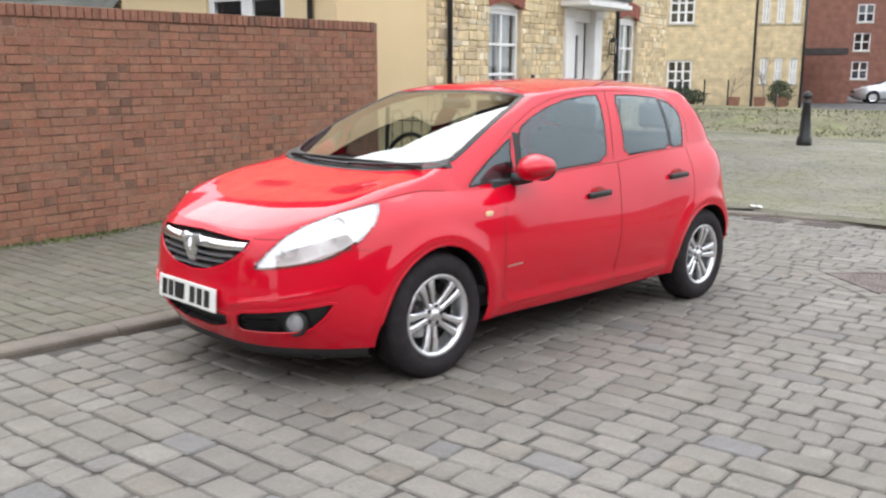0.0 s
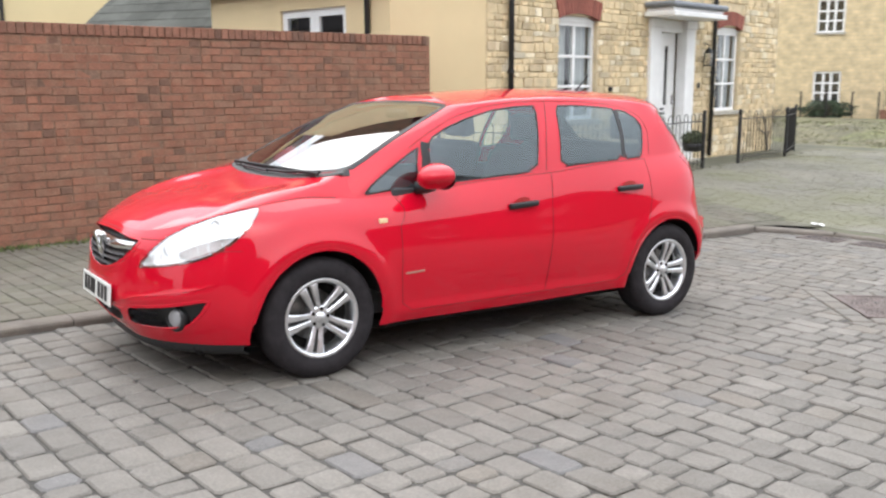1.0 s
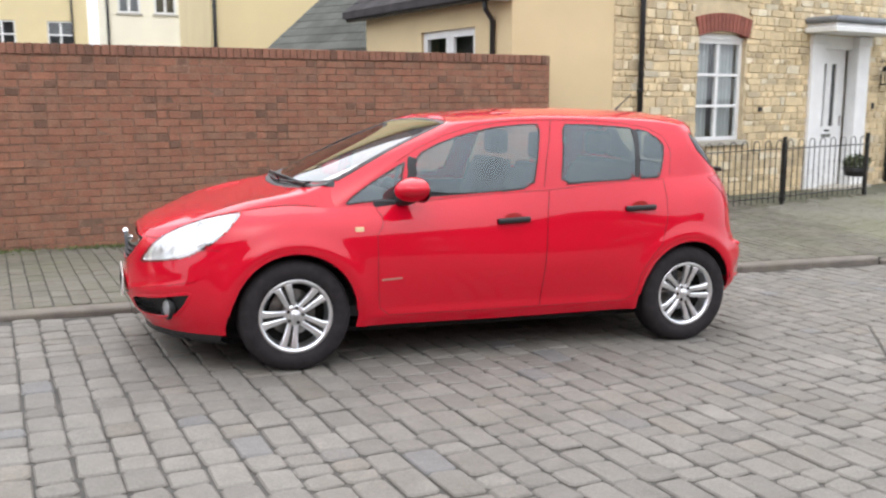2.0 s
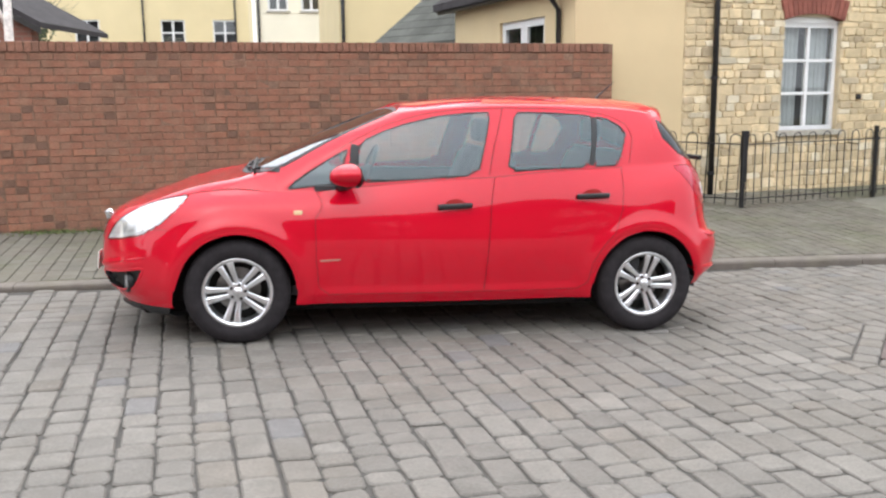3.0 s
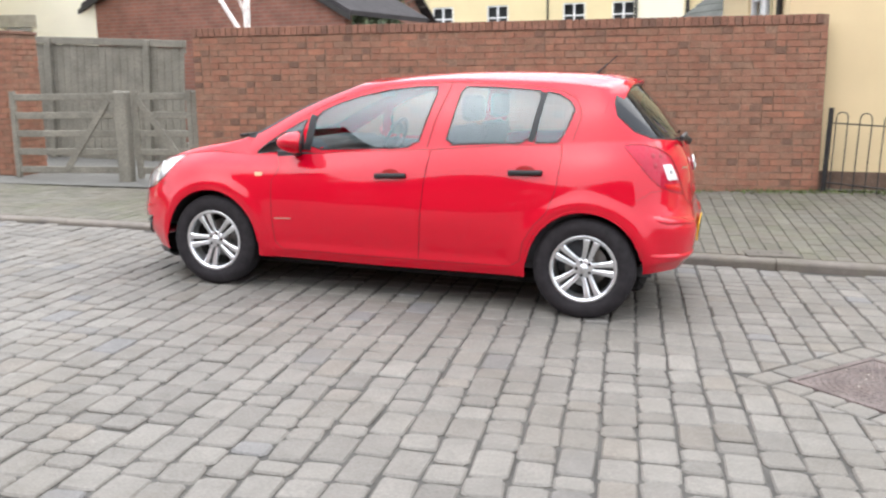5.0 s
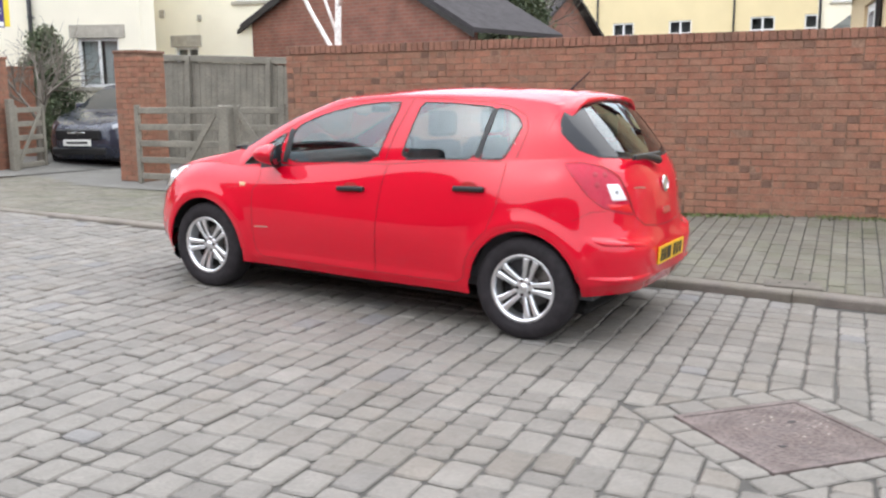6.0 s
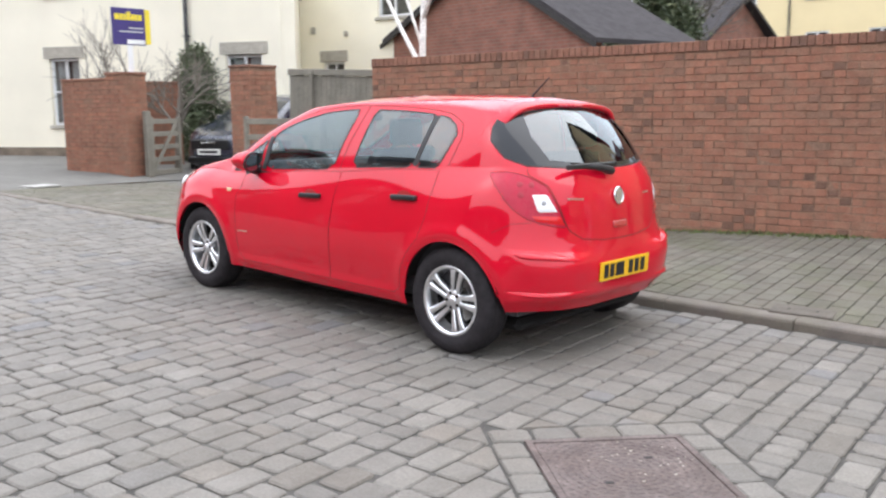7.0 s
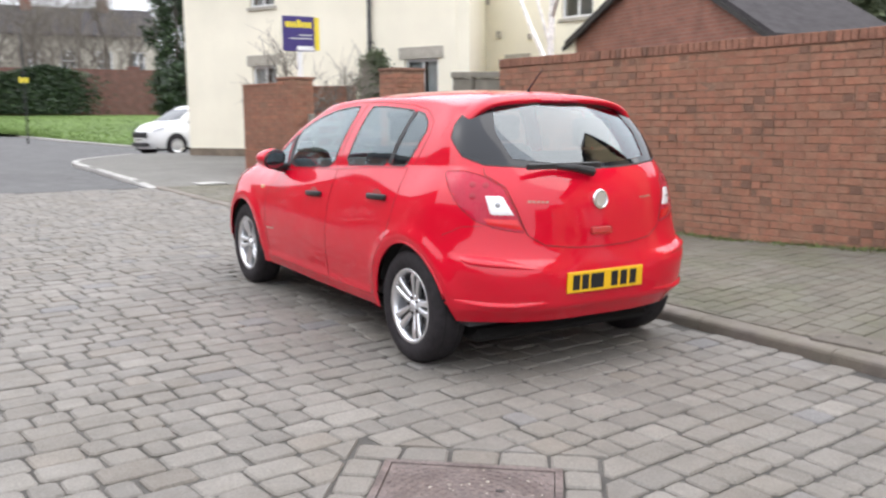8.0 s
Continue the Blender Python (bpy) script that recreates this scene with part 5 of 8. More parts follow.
def window(m, w, h, cols, rows, label, depth=0.09, frame_w=0.055, bar=0.028, sill=True, sill_mat=None, curtain=False, dark=0.5, frame_mat=None):
    """A casement: frame, mullions and bars, panes, sill and a shallow box behind, its grey standing in for an unlit
    room; origin at the lower left corner of the opening, set back by depth.
    """
    fm = frame_mat or M_WHITE
    count["window"] += 1
    ob = empty("window_%d" % count["window"], m)
    tagged(ob, label, "window", kind="structure")
    bm = bmesh.new()
    d0, d1 = depth - .03, depth + .03
    box(bm, 0, frame_w, d0, d1, 0, h)
    box(bm, w - frame_w, w, d0, d1, 0, h)
    box(bm, frame_w, w - frame_w, d0, d1, 0, frame_w)
    box(bm, frame_w, w - frame_w, d0, d1, h - frame_w, h)
    part("window_frame", bm, fm, ob)
    iw, ih = w - 2 * frame_w, h - 2 * frame_w
    for c in range(1, cols):
        u = frame_w + iw * c / cols
        part("mullion", boxed(u - bar, u + bar, d0 + .004, d1 - .004, frame_w, h - frame_w, .004), fm, ob)
    for r in range(1, rows):
        z = frame_w + ih * r / rows
        for c in range(cols):
            a, b = frame_w + iw * c / cols + (bar if c else 0), frame_w + iw * (c + 1) / cols - (bar if c < cols - 1 else 0)
            part("glazing_bar", boxed(a, b, d0 + .008, d1 - .008, z - bar * .7, z + bar * .7, .003), fm, ob)
    for c in range(cols):
        for r in range(rows):
            u0, u1 = frame_w + iw * c / cols, frame_w + iw * (c + 1) / cols
            z0, z1 = frame_w + ih * r / rows, frame_w + ih * (r + 1) / rows
            p = mesh("pane", [(u0, depth, z0), (u1, depth, z0), (u1, depth, z1), (u0, depth, z1)], [(0, 1, 2, 3)], M_PANE, ob)
            p.visible_shadow = False
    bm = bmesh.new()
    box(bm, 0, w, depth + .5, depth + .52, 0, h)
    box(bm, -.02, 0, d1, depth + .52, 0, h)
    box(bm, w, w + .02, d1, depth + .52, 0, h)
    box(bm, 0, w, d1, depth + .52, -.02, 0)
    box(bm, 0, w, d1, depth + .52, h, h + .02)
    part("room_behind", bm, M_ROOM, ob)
    if curtain:
        for a, b in ((frame_w, frame_w + iw * .42), (w - frame_w - iw * .42, w - frame_w)):
            vs, fs = [], []
            n = 26
            for k in range(n + 1):
                u = a + (b - a) * k / n
                y = depth + .10 + .022 * math.sin(k * 1.7) + .01 * math.sin(k * .63)
                vs += [(u, y, frame_w), (u, y, h - .02)]
                if k:
                    fs.append((2 * k - 2, 2 * k, 2 * k + 1, 2 * k - 1))
            mesh("curtain", vs, fs, M_CURTAIN, ob, "pale grey net curtain", smooth=True)
    if sill:
        part("window_sill", boxed(-.07, w + .07, -.05, depth, -.075, 0, .008), sill_mat or M_SILL, ob)
    return ob


def downpipe(m, z0, z1, name="downpipe", label="black cast-iron rainwater pipe on the wall", r=.036, group="rainwater pipes"):
    ob = empty(name, m)
    tagged(ob, label, "pipe", group)
    part("pipe", tubed([(0, -.07, z0), (0, -.07, z1)], r, 12), M_IRON, ob, smooth=True)
    z = z0 + .25
    while z < z1:
        bm = lathe(bmesh.new(), [(r + .001, z), (r + .012, z + .005), (r + .012, z + .045), (r + .001, z + .05)], "z", 12)
        bmesh.ops.translate(bm, vec=(0, -.07, 0), verts=bm.verts)
        box(bm, -.06, .06, -.012, .0, z + .01, z + .04)
        part("pipe_collar", bm, M_IRON, ob)
        z += 1.2
    return ob


M_SILL = mat("grey_stone_sill", (0.40, 0.37, 0.31), rough=0.85, vary=0.15, scale=6, grain=0.15, gscale=90, bump=0.2, bscale=120)
M_CURTAIN = mat("pale_net_curtain", (0.55, 0.55, 0.54), rough=0.9, vary=0.08, scale=10)
M_ROOFFELT = mat("dark_eaves_board", (0.03, 0.027, 0.025), rough=0.7, vary=0.2, scale=8)
M_ARCH = mat("red_arch_brick", (0.26, 0.085, 0.06), rough=0.85, piece=0.15, vary=0.12, scale=8, grain=0.15, gscale=120, bump=0.25, bscale=150)
M_BARK_W = mat("white_birch_bark", (0.80, 0.77, 0.73), rough=0.8, vary=0.15, scale=10, grain=0.25, gscale=30, bump=0.3, bscale=60)
M_BARK = mat("grey_brown_bark", (0.11, 0.095, 0.08), rough=0.9, vary=0.2, scale=6, grain=0.2, gscale=50, bump=0.4, bscale=60)
M_LEAF = mat("dark_evergreen_leaf", (0.075, 0.098, 0.048), rough=0.7, island=0.35, vary=0.2, scale=3, tints=((0.3, (0.12, 0.135, 0.07)),))
M_IVY = mat("ivy_leaf", (0.028, 0.05, 0.022), rough=0.55, island=0.35, vary=0.2, scale=2, tints=((0.25, (0.05, 0.085, 0.03)),))
M_MOSS = mat("moss_and_weeds", (0.09, 0.12, 0.035), rough=0.95, island=0.4, vary=0.2, scale=4, tints=((0.3, (0.14, 0.13, 0.06)),))
M_TWIG = mat("grey_twigs", (0.175, 0.155, 0.128), rough=0.9, vary=0.2, scale=5)
M_CASTIRON = mat("rusty_cast_iron", (0.128, 0.100, 0.092), rough=0.7, metal=0.05, vary=0.25, scale=7, grain=0.3, gscale=50, bump=0.3, bscale=90, stain=(((0.085, 0.062, 0.054), 5.0, 0.6, 0.6),))

# ---------------------------------------------------------------- the stone house with its cream flank
STONE = wall_frame(5.25, 4.67, 1, .218)
S_HOLES = [(1.57, 2.55, .88, 2.36), (4.10, 5.38, .08, 2.42), (6.40, 7.33, .86, 2.38), (1.6, 2.5, 3.45, 4.75), (6.4, 7.3, 3.45, 4.75)]
stone_wall = part("wall_stone_house", pierced(9.0, -.5, 5.6, .32, S_HOLES), M_STONE_JOINT, m=STONE)
tagged(stone_wall, "honey-coloured house front of coursed rubble stone", "wall", kind="structure")
bm = pierced(9.0, -.5, 5.6, .3, (), y0=5.7)
box(bm, 8.7, 9.0, .32, 5.7, -.5, 5.6)
box(bm, 0, .3, .32, 5.7, -.5, 5.6)
tagged(part("wall_stone_house_back", bm, M_CREAM, m=STONE), "rendered back and end walls of the stone house", "wall", kind="structure")
bm = bmesh.new()
for s0, s1, y0, y1 in ((5.45, 8.3, -.4, 3.0), (8.3, 5.45, 3.0, 6.4)):
    vs = [bm.verts.new((u, y, z + dz)) for dz in (0, -.12) for u in (-.3, 9.3) for y, z in ((y0, s0), (y1, s1))]
    for q in ((0, 1, 3, 2), (4, 6, 7, 5), (0, 2, 6, 4), (1, 5, 7, 3), (0, 4, 5, 1), (2, 3, 7, 6)):
        bm.faces.new([vs[k] for k in q])
tagged(part("roof_stone_house", bm, M_SLATE, m=STONE), "grey slate pitched roof of the stone house", "roof", kind="structure")
tagged(part("wall_stone_gable", extruded([(0, 5.6), (6, 5.6), (3, 8.1)], 8.72, 9.0, "yz"), M_STONE_TEX, m=STONE), "stone gable of the house", "wall", kind="structure")

for u in (1.57, 6.40):
    w = .98 if u < 3 else .93
    window(STONE @ pose(u, 0, .88), w, 1.40 if u < 3 else 1.42, 2, 3, "white three-row sash window with net curtains in the stone front", depth=.10, curtain=True)
    # curved white head board and red brick segmental arch
    z = .88 + 1.40 if u < 3 else .88 + 1.42
    n = 12
    rise = .085
    prof = [(u, z)] + [(u + w * k / n, z + .02 + rise * (1 - (2 * k / n - 1) ** 2)) for k in range(n + 1)] + [(u + w, z)]
    hb = part("arch_board", extruded(prof, .05, .12), M_WHITE, m=STONE)
    tagged(hb, "white curved board filling the window arch", "trim", kind="structure")
    arch = empty("brick_arch", STONE)
    tagged(arch, "red brick segmental arch over the window", "arch", kind="structure")
    for k in range(14):
        t0, t1 = (k + .06) / 14 * 2 - 1, (k + .94) / 14 * 2 - 1
        cu = u + w / 2
        a = [(cu + t * (w / 2 + .02), z + .03 + rise * (1 - t * t)) for t in (t0, t1)]
        b = [(cu + t * (w / 2 + .09), z + .28 + rise * .9 * (1 - t * t)) for t in (t1, t0)]
        part("brick", extruded(a + b, -.035, .12), M_ARCH, arch)
for u in (1.6, 6.4):
    window(STONE @ pose(u, 0, 3.45), .9, 1.3, 2, 3, "white upper window of the stone house", depth=.10)

# front door, its white surround and canopy
count["door"] += 1
door = empty("door_1", STONE @ pose(4.10, 0, .08))
tagged(door, "white front door with two narrow lights and a chrome letter plate", "door", kind="structure")
bm = pierced(.78, 0, 2.14, .05, [(.20, .30, .95, 1.92), (.44, .56, .95, 1.92)], y0=.13)
leaf = part("door_leaf", bm, M_WHITE, door, m=pose(.25, 0, 0))
for u in (.20, .44):
    mesh("door_light", [(u, .155, .95), (u + .12, .155, .95), (u + .12, .155, 1.92), (u, .155, 1.92)], [(0, 1, 2, 3)], glass_mat("dark_door_glass", (0.12, 0.14, 0.15)), leaf)
part("letter_plate", boxed(.26, .50, .118, .132, .78, .84, .005), M_CHROME, leaf)
part("door_handle", boxed(.68, .72, .10, .13, .95, 1.12, .008), M_CHROME, leaf)
part("house_number_plate", boxed(.34, .46, .12, .131, .87, .90, .002), M_INK, leaf)
for u0, u1 in ((-.10, .22), (1.06, 1.38)):
    bm = boxed(u0, u1, -.07, .12, 0, 2.34, .01)
    box(bm, u0 - .02, u1 + .02, -.09, .12, 0, .22, .008)
    box(bm, u0 - .02, u1 + .02, -.09, .12, 2.20, 2.34, .008)
    part("pilaster", bm, M_WHITE, door, "white panelled pilaster")
part("door_head", boxed(.22, 1.06, .02, .14, 2.14, 2.34, .006), M_WHITE, door)
part("threshold", boxed(-.1, 1.4, -.25, .2, -.1, .02, .01), M_SILL, door)
# flat sheet behind the door, its dark grey standing in for indoor shade
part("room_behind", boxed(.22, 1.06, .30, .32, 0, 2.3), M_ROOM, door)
bm = boxed(-.25, 1.53, -.55, .0, 2.35, 2.43, .012)
box(bm, -.20, 1.48, -.50, .0, 2.43, 2.49, .01)
canopy = part("door_canopy", bm, M_WHITE, door, "white flat canopy with a lead cap")
part("lead_cap", boxed(-.27, 1.55, -.57, .0, 2.49, 2.58, .03), mat("grey_lead", (0.22, 0.235, 0.26), rough=0.55, metal=0.3, vary=0.2, scale=5), canopy, "dull grey lead cap")

lantern = empty("wall_lantern", STONE @ pose(5.88, -.12, 1.70))
tagged(lantern, "black iron wall lantern beside the front door", "lantern")
bm = bmesh.new()
for a in range(4):
    c, s = (.055 if a in (0, 3) else -.055), (.055 if a < 2 else -.055)
    box(bm, c - .006, c + .006, s - .006, s + .006, 0, .20)
box(bm, -.07, .07, -.07, .07, -.02, 0)
part("lantern_cage", bm, M_IRON, lantern)
part("lantern_roof", lathe(bmesh.new(), [(.085, .20), (.05, .27), (.012, .30), (.012, .34)], "z", 8), M_IRON, lantern)
part("lantern_arm", tubed([(0, .02, .34), (0, .08, .38), (0, .12, .30), (0, .12, -.1)], .009, 8), M_IRON, lantern)
mesh("lantern_glass", [(-.05, -.05, 0), (.05, -.05, 0), (.05, -.05, .2), (-.05, -.05, .2)], [(0, 1, 2, 3)], M_PANE, lantern)
tagged(part("doorbell", boxed(5.60, 5.66, -.09, -.065, 1.30, 1.40, .01), M_IRON, m=STONE), "small black bell push on the white door surround", "bell")
tagged(part("vent_cover", boxed(2.86, 2.93, -.06, 0, 1.28, 1.35, .012), M_IRON, m=STONE), "small dark vent in the stone wall", "vent")
downpipe(STONE @ pose(.43, 0, 0), .10, 5.4)
downpipe(STONE @ pose(6.17, 0, 0), .10, 5.4)

# planter by the door
planter = empty("hanging_planter", pose(9.55, 4.84, .33))
tagged(planter, "dark planter with small evergreen leaves on the railing", "planter")
part("planter_box", lathe(bmesh.new(), [(.001, 0), (.14, .0), (.19, .13), (.18, .13), (.16, .05)], "z", 16), M_IRON, planter, smooth=True)


def leaf_clump(radius, n, size, seed, squash=.7, shape=None):
    """Many small two-triangle leaves spread through a lumpy volume."""
    rng = np.random.default_rng(seed)
    vs, fs = [], []
    for _ in range(n):
        if shape:
            c = Vector(shape(rng))
        else:
            d = Vector(rng.normal(size=3)).normalized()
            c = d * radius * (rng.random() ** .4)
            c.z *= squash
        a, b = Vector(rng.normal(size=3)).normalized(), Vector(rng.normal(size=3)).normalized()
        b = (b - a * a.dot(b)).normalized()
        s = size * (.6 + .8 * rng.random())
        o = len(vs)
        vs += [c - a * s, c + b * s * .5, c + a * s, c - b * s * .5]
        fs.append((o, o + 1, o + 2, o + 3))
    return vs, fs


v, f = leaf_clump(.2, 500, .03, 5, .6)
mesh("planter_leaves", v, f, M_LEAF, planter, "small dark green leaves", m=pose(0, 0, .2))

# cream flank and front return beside the garden wall
CREAM = wall_frame(3.88, 4.80, 1, -.09)
cream_front = part("wall_cream_front", pierced(1.42, -.5, 5.6, .3), M_CREAM, m=CREAM)
tagged(cream_front, "smooth cream rendered wall beside the stone front", "wall", kind="structure")
tagged(part("plinth_cream", boxed(.30, 1.40, -.02, -.003, -.4, .30, .004), mat("brown_plinth", (0.13, 0.085, 0.06), rough=0.9, vary=0.25, scale=5, grain=0.2, gscale=80), m=CREAM), "dark brown stained plinth at the foot of the cream wall", "trim", kind="structure")
FLANK = wall_frame(3.12, 8.65, .2, -1)
f_holes = [(1.72, 3.10, 1.15, 2.40)]
tagged(part("wall_cream_flank", pierced(3.93, -.5, 2.72, .3, f_holes), M_CREAM, m=FLANK), "cream rendered side wall with a white window", "wall", kind="structure")
window(FLANK @ pose(1.72, 0, 1.15), 1.38, 1.25, 2, 1, "white casement window under the eaves of the cream wall", depth=.07, frame_w=.10, bar=.10)
gut = empty("gutter", FLANK)
tagged(gut, "black gutter with a swan-neck pipe along the eaves", "gutter")
part("gutter_run", tubed([(-.3, -.16, 2.72), (3.86, -.16, 2.74)], .055, 10), M_IRON, gut)
part("swan_neck", tubed([(3.55, -.16, 2.68), (3.55, -.15, 2.58), (3.55, -.04, 2.44), (3.55, -.04, 1.0), (3.55, -.04, .0)], .034, 10), M_IRON, gut, smooth=True)
bm = bmesh.new()
box(bm, -.3, 3.92, -.22, .05, 2.70, 2.80)
tagged(part("fascia", bm, M_ROOFFELT, m=FLANK), "dark eaves board under the slate roof", "trim", kind="structure")
tagged(part("eaves_end", boxed(3.78, 3.96, -.26, .0, 2.66, 2.86, .01), M_WHITE, m=FLANK), "white boxed end of the eaves", "trim", kind="structure")


def slate_roof(name, m, length, rise, run, label, rows=9, size=.34, material=None):
    """A sloping roof of overlapping slates, from the eaves upwards; runs along x, climbs towards +y."""
    rng = np.random.default_rng(len(label))
    vs, fs = [], []
    rows = max(2, int(math.hypot(rise, run) / .26))
    for r in range(rows):
        a, b = r / rows, min((r + 1.25) / rows, 1)
        u = -(r % 2) * size / 2
        while u < length:
            u0, u1 = max(u, 0), min(u + size - .008, length)
            if u1 - u0 > .03:
                lift = .014 + .004 * rng.random()
                o = len(vs)
                for t, l in ((a, lift + .012), (b, lift)):
                    y, z = run * t, rise * t
                    vs += [(u0, y, z + l), (u1, y, z + l)]
                vs += [(u0, run * a, rise * a), (u1, run * a, rise * a)]
                fs += [(o, o + 1, o + 3, o + 2), (o, o + 4, o + 5, o + 1)]
            u += size
    base = len(vs)
    vs += [(0, 0, 0), (length, 0, 0), (length, run, rise), (0, run, rise), (0, 0, -.08), (length, 0, -.08), (length, run, rise - .08), (0, run, rise - .08)]
    fs += [(base, base + 1, base + 2, base + 3), (base + 4, base + 7, base + 6, base + 5), (base, base + 4, base + 5, base + 1), (base, base + 3, base + 7, base + 4), (base + 1, base + 5, base + 6, base + 2)]
    ob = mesh(name, vs, fs, material or M_SLATE, m=m)
    return tagged(ob, label, "roof", kind="structure")


slate_roof("roof_cream_wing", FLANK @ pose(-.35, -.25, 2.80), 4.3, 1.7, 2.3, "grey slate roof over the cream wing")
slate_roof("roof_low_outhouse", wall_frame(2.15, 12.7, .55, -.83) @ pose(0, 0, 2.35), 2.9, 1.6, 2.3, "low grey slate roof of the outhouse behind", material=M_SLATE_PALE)
tagged(part("wall_outhouse", boxed(.1, 2.8, .15, 2.0, -.3, 2.4), M_CREAM, m=wall_frame(2.15, 12.7, .55, -.83)), "cream rendered outhouse wall", "wall", kind="structure")

# ---------------------------------------------------------------- bow-top railings in front of the stone house
def railing(name, a, b, hoops, label):
    """Black iron railing from a to b: posts, rails, and pairs of bars joined by a bow at the top."""
    a, b = Vector(a), Vector(b)
    L = (b - a).length
    ob = empty(name, pose(a.x, a.y, a.z, 0, -math.degrees(math.atan2(b.z - a.z, L)), math.degrees(math.atan2(b.y - a.y, b.x - a.x))))
    tagged(ob, label, "railing", "bow-top railings")
    for u in (0, L):
        part("post", boxed(u - .022, u + .022, -.022, .022, -.1, .90, .004), M_IRON, ob)
    for z in (.10, .74):
        part("rail", boxed(.02, L - .02, -.018, .018, z - .006, z + .006), M_IRON, ob)
    step = L / hoops
    for k in range(hoops):
        u0, u1 = step * (k + .25), step * (k + .75)
        pts = [(u0, 0, .03), (u0, 0, .80)] + [((u0 + u1) / 2 - (u1 - u0) / 2 * math.cos(t), 0, .80 + (u1 - u0) / 2 * math.sin(t)) for t in np.linspace(0, math.pi, 7)[1:-1]] + [(u1, 0, .80), (u1, 0, .03)]
        part("bow_bar", tubed(pts, .0065, 5), M_IRON, ob)
    return ob


def rail_pt(x):
    return (x, 3.74 + .218 * (x - 5.61), pave_z(x, 3.74 + .218 * (x - 5.61)))


railing("railing", (4.30, 4.42, pave_z(4.3, 4.42)), rail_pt(5.61), 6, "black bow-top iron railing meeting the garden wall")
railing("railing", rail_pt(5.61), rail_pt(7.64), 9, "black bow-top iron railing in front of the stone house")
railing("railing", rail_pt(7.64), rail_pt(9.49), 8, "black bow-top iron railing in front of the stone house")
railing("railing", rail_pt(10.72), rail_pt(12.60), 8, "black bow-top iron railing past the front door")
railing("railing", rail_pt(12.60), (14.1, 6.1, pave_z(14.1, 6.1)), 7, "black bow-top iron railing turning back to the house corner")

# ---------------------------------------------------------------- garage, back houses and outhouses seen over the wall
GAR = wall_frame(-10.70, 10.98, 7.05, -1.12)
gl = math.hypot(7.05, 1.12)
garage = part("wall_garage_gable", extruded([(0, -.4), (gl, -.4), (gl, 2.62), (gl * .55, 4.42), (0, 2.72)], 0, .25), M_BRICK_TEX, m=GAR)
tagged(garage, "red brick gable of a garage behind the garden wall", "wall", kind="structure")
for s in (0, 1):
    a, b = ((-.20, 2.66), (gl * .55, 4.42)) if s == 0 else ((gl + .20, 2.52), (gl * .55, 4.42))
    bm = extruded([a, b, (b[0], b[1] + .09), (a[0], a[1] + .09)], -.12, 3.0)
    tagged(part("roof_garage", bm, M_SLATE, m=GAR), "dark slate roof slope of the garage", "roof", kind="structure")
    bm = extruded([a, b, (b[0], b[1] - .10), (a[0], a[1] - .10)], -.15, -.11)
    tagged(part("bargeboard", bm, M_ROOFFELT, m=GAR), "dark bargeboard on the garage gable", "trim", kind="structure")
tagged(part("garage_door", boxed(3.72, 4.46, -.06, -.003, 0, 2.16, .01), M_WHITE, m=GAR), "plain white side door in the brick garage", "door", kind="structure")


def back_house(name, m, w, h, d, material, wins, label, pipes=(), roof_h=2.2, ww=1.1, wh=1.35, panes=(2, 2)):
    """A plain house block with real window openings towards the viewer."""
    holes = [(u, u + ww, z, z + wh) for u, z in wins]
    tagged(part("wall_" + name, pierced(w, -.5, h, .3, holes), material, m=m), label, "wall", kind="structure")
    bm = bmesh.new()
    box(bm, 0, .3, .3, d, -.5, h)
    box(bm, w - .3, w, .3, d, -.5, h)
    box(bm, .3, w - .3, d - .3, d, -.5, h)
    tagged(part("wall_" + name + "_rest", bm, material, m=m), "side and back walls of the same house", "wall", kind="structure")
    for u, z in wins:
        window(m @ pose(u, 0, z), ww, wh, *panes, "small white casement window of the house behind", depth=.08, frame_w=.08, bar=.05)
    for u in pipes:
        downpipe(m @ pose(u, 0, 0), 0, h - .1, r=.05)
    for s in (0, 1):
        y0, y1 = (-.35, d / 2) if s == 0 else (d + .35, d / 2)
        bm = extruded([(y0, h - .05), (y1, h + roof_h), (y1, h + roof_h + .12), (y0, h + .07)], -.3, w + .3, "yz")
        tagged(part("roof_" + name, bm, M_SLATE, m=m), "slate roof of the house behind", "roof", kind="structure")
    for u in (.02, w - .28):
        tagged(part("gable_" + name, extruded([(0.02, h), (d - .02, h), (d / 2, h + roof_h)], u, u + .26, "yz"), material, m=m), "gable of the house behind", "wall", kind="structure")


M_BACK = mat("yellow_cream_render", (0.70, 0.58, 0.34), rough=0.85, vary=0.05, scale=0.6, grain=0.04, gscale=60, bump=0.1, bscale=100)
back_house("back_terrace", wall_frame(-19.5, 45.0, 1, 0), 18.2, 9.6, 8, M_BACK, [(u, z) for z in (.9, 3.95, 7.0) for u in (2.0, 6.0, 9.25, 13.6, 16.3)], "three-storey cream rendered terrace far behind the wall", pipes=(5.1, 12.75, 17.5), ww=1.25)
back_house("back_wing", wall_frame(-.55, 31.0, 1, .03), 2.9, 8.0, 8, M_PALE, [(.45, 4.6), (1.75, 4.6), (.45, 1.5), (1.75, 1.5)], "pale rendered wing behind the wall", pipes=(.08,), ww=.8, wh=1.6)
back_house("back_corner", wall_frame(1.95, 19.6, 1, .05), 7.0, 6.4, 6, M_BACK, [(3.2, 3.6), (3.2, .9)], "cream rendered corner house behind the wall", pipes=(.1,))
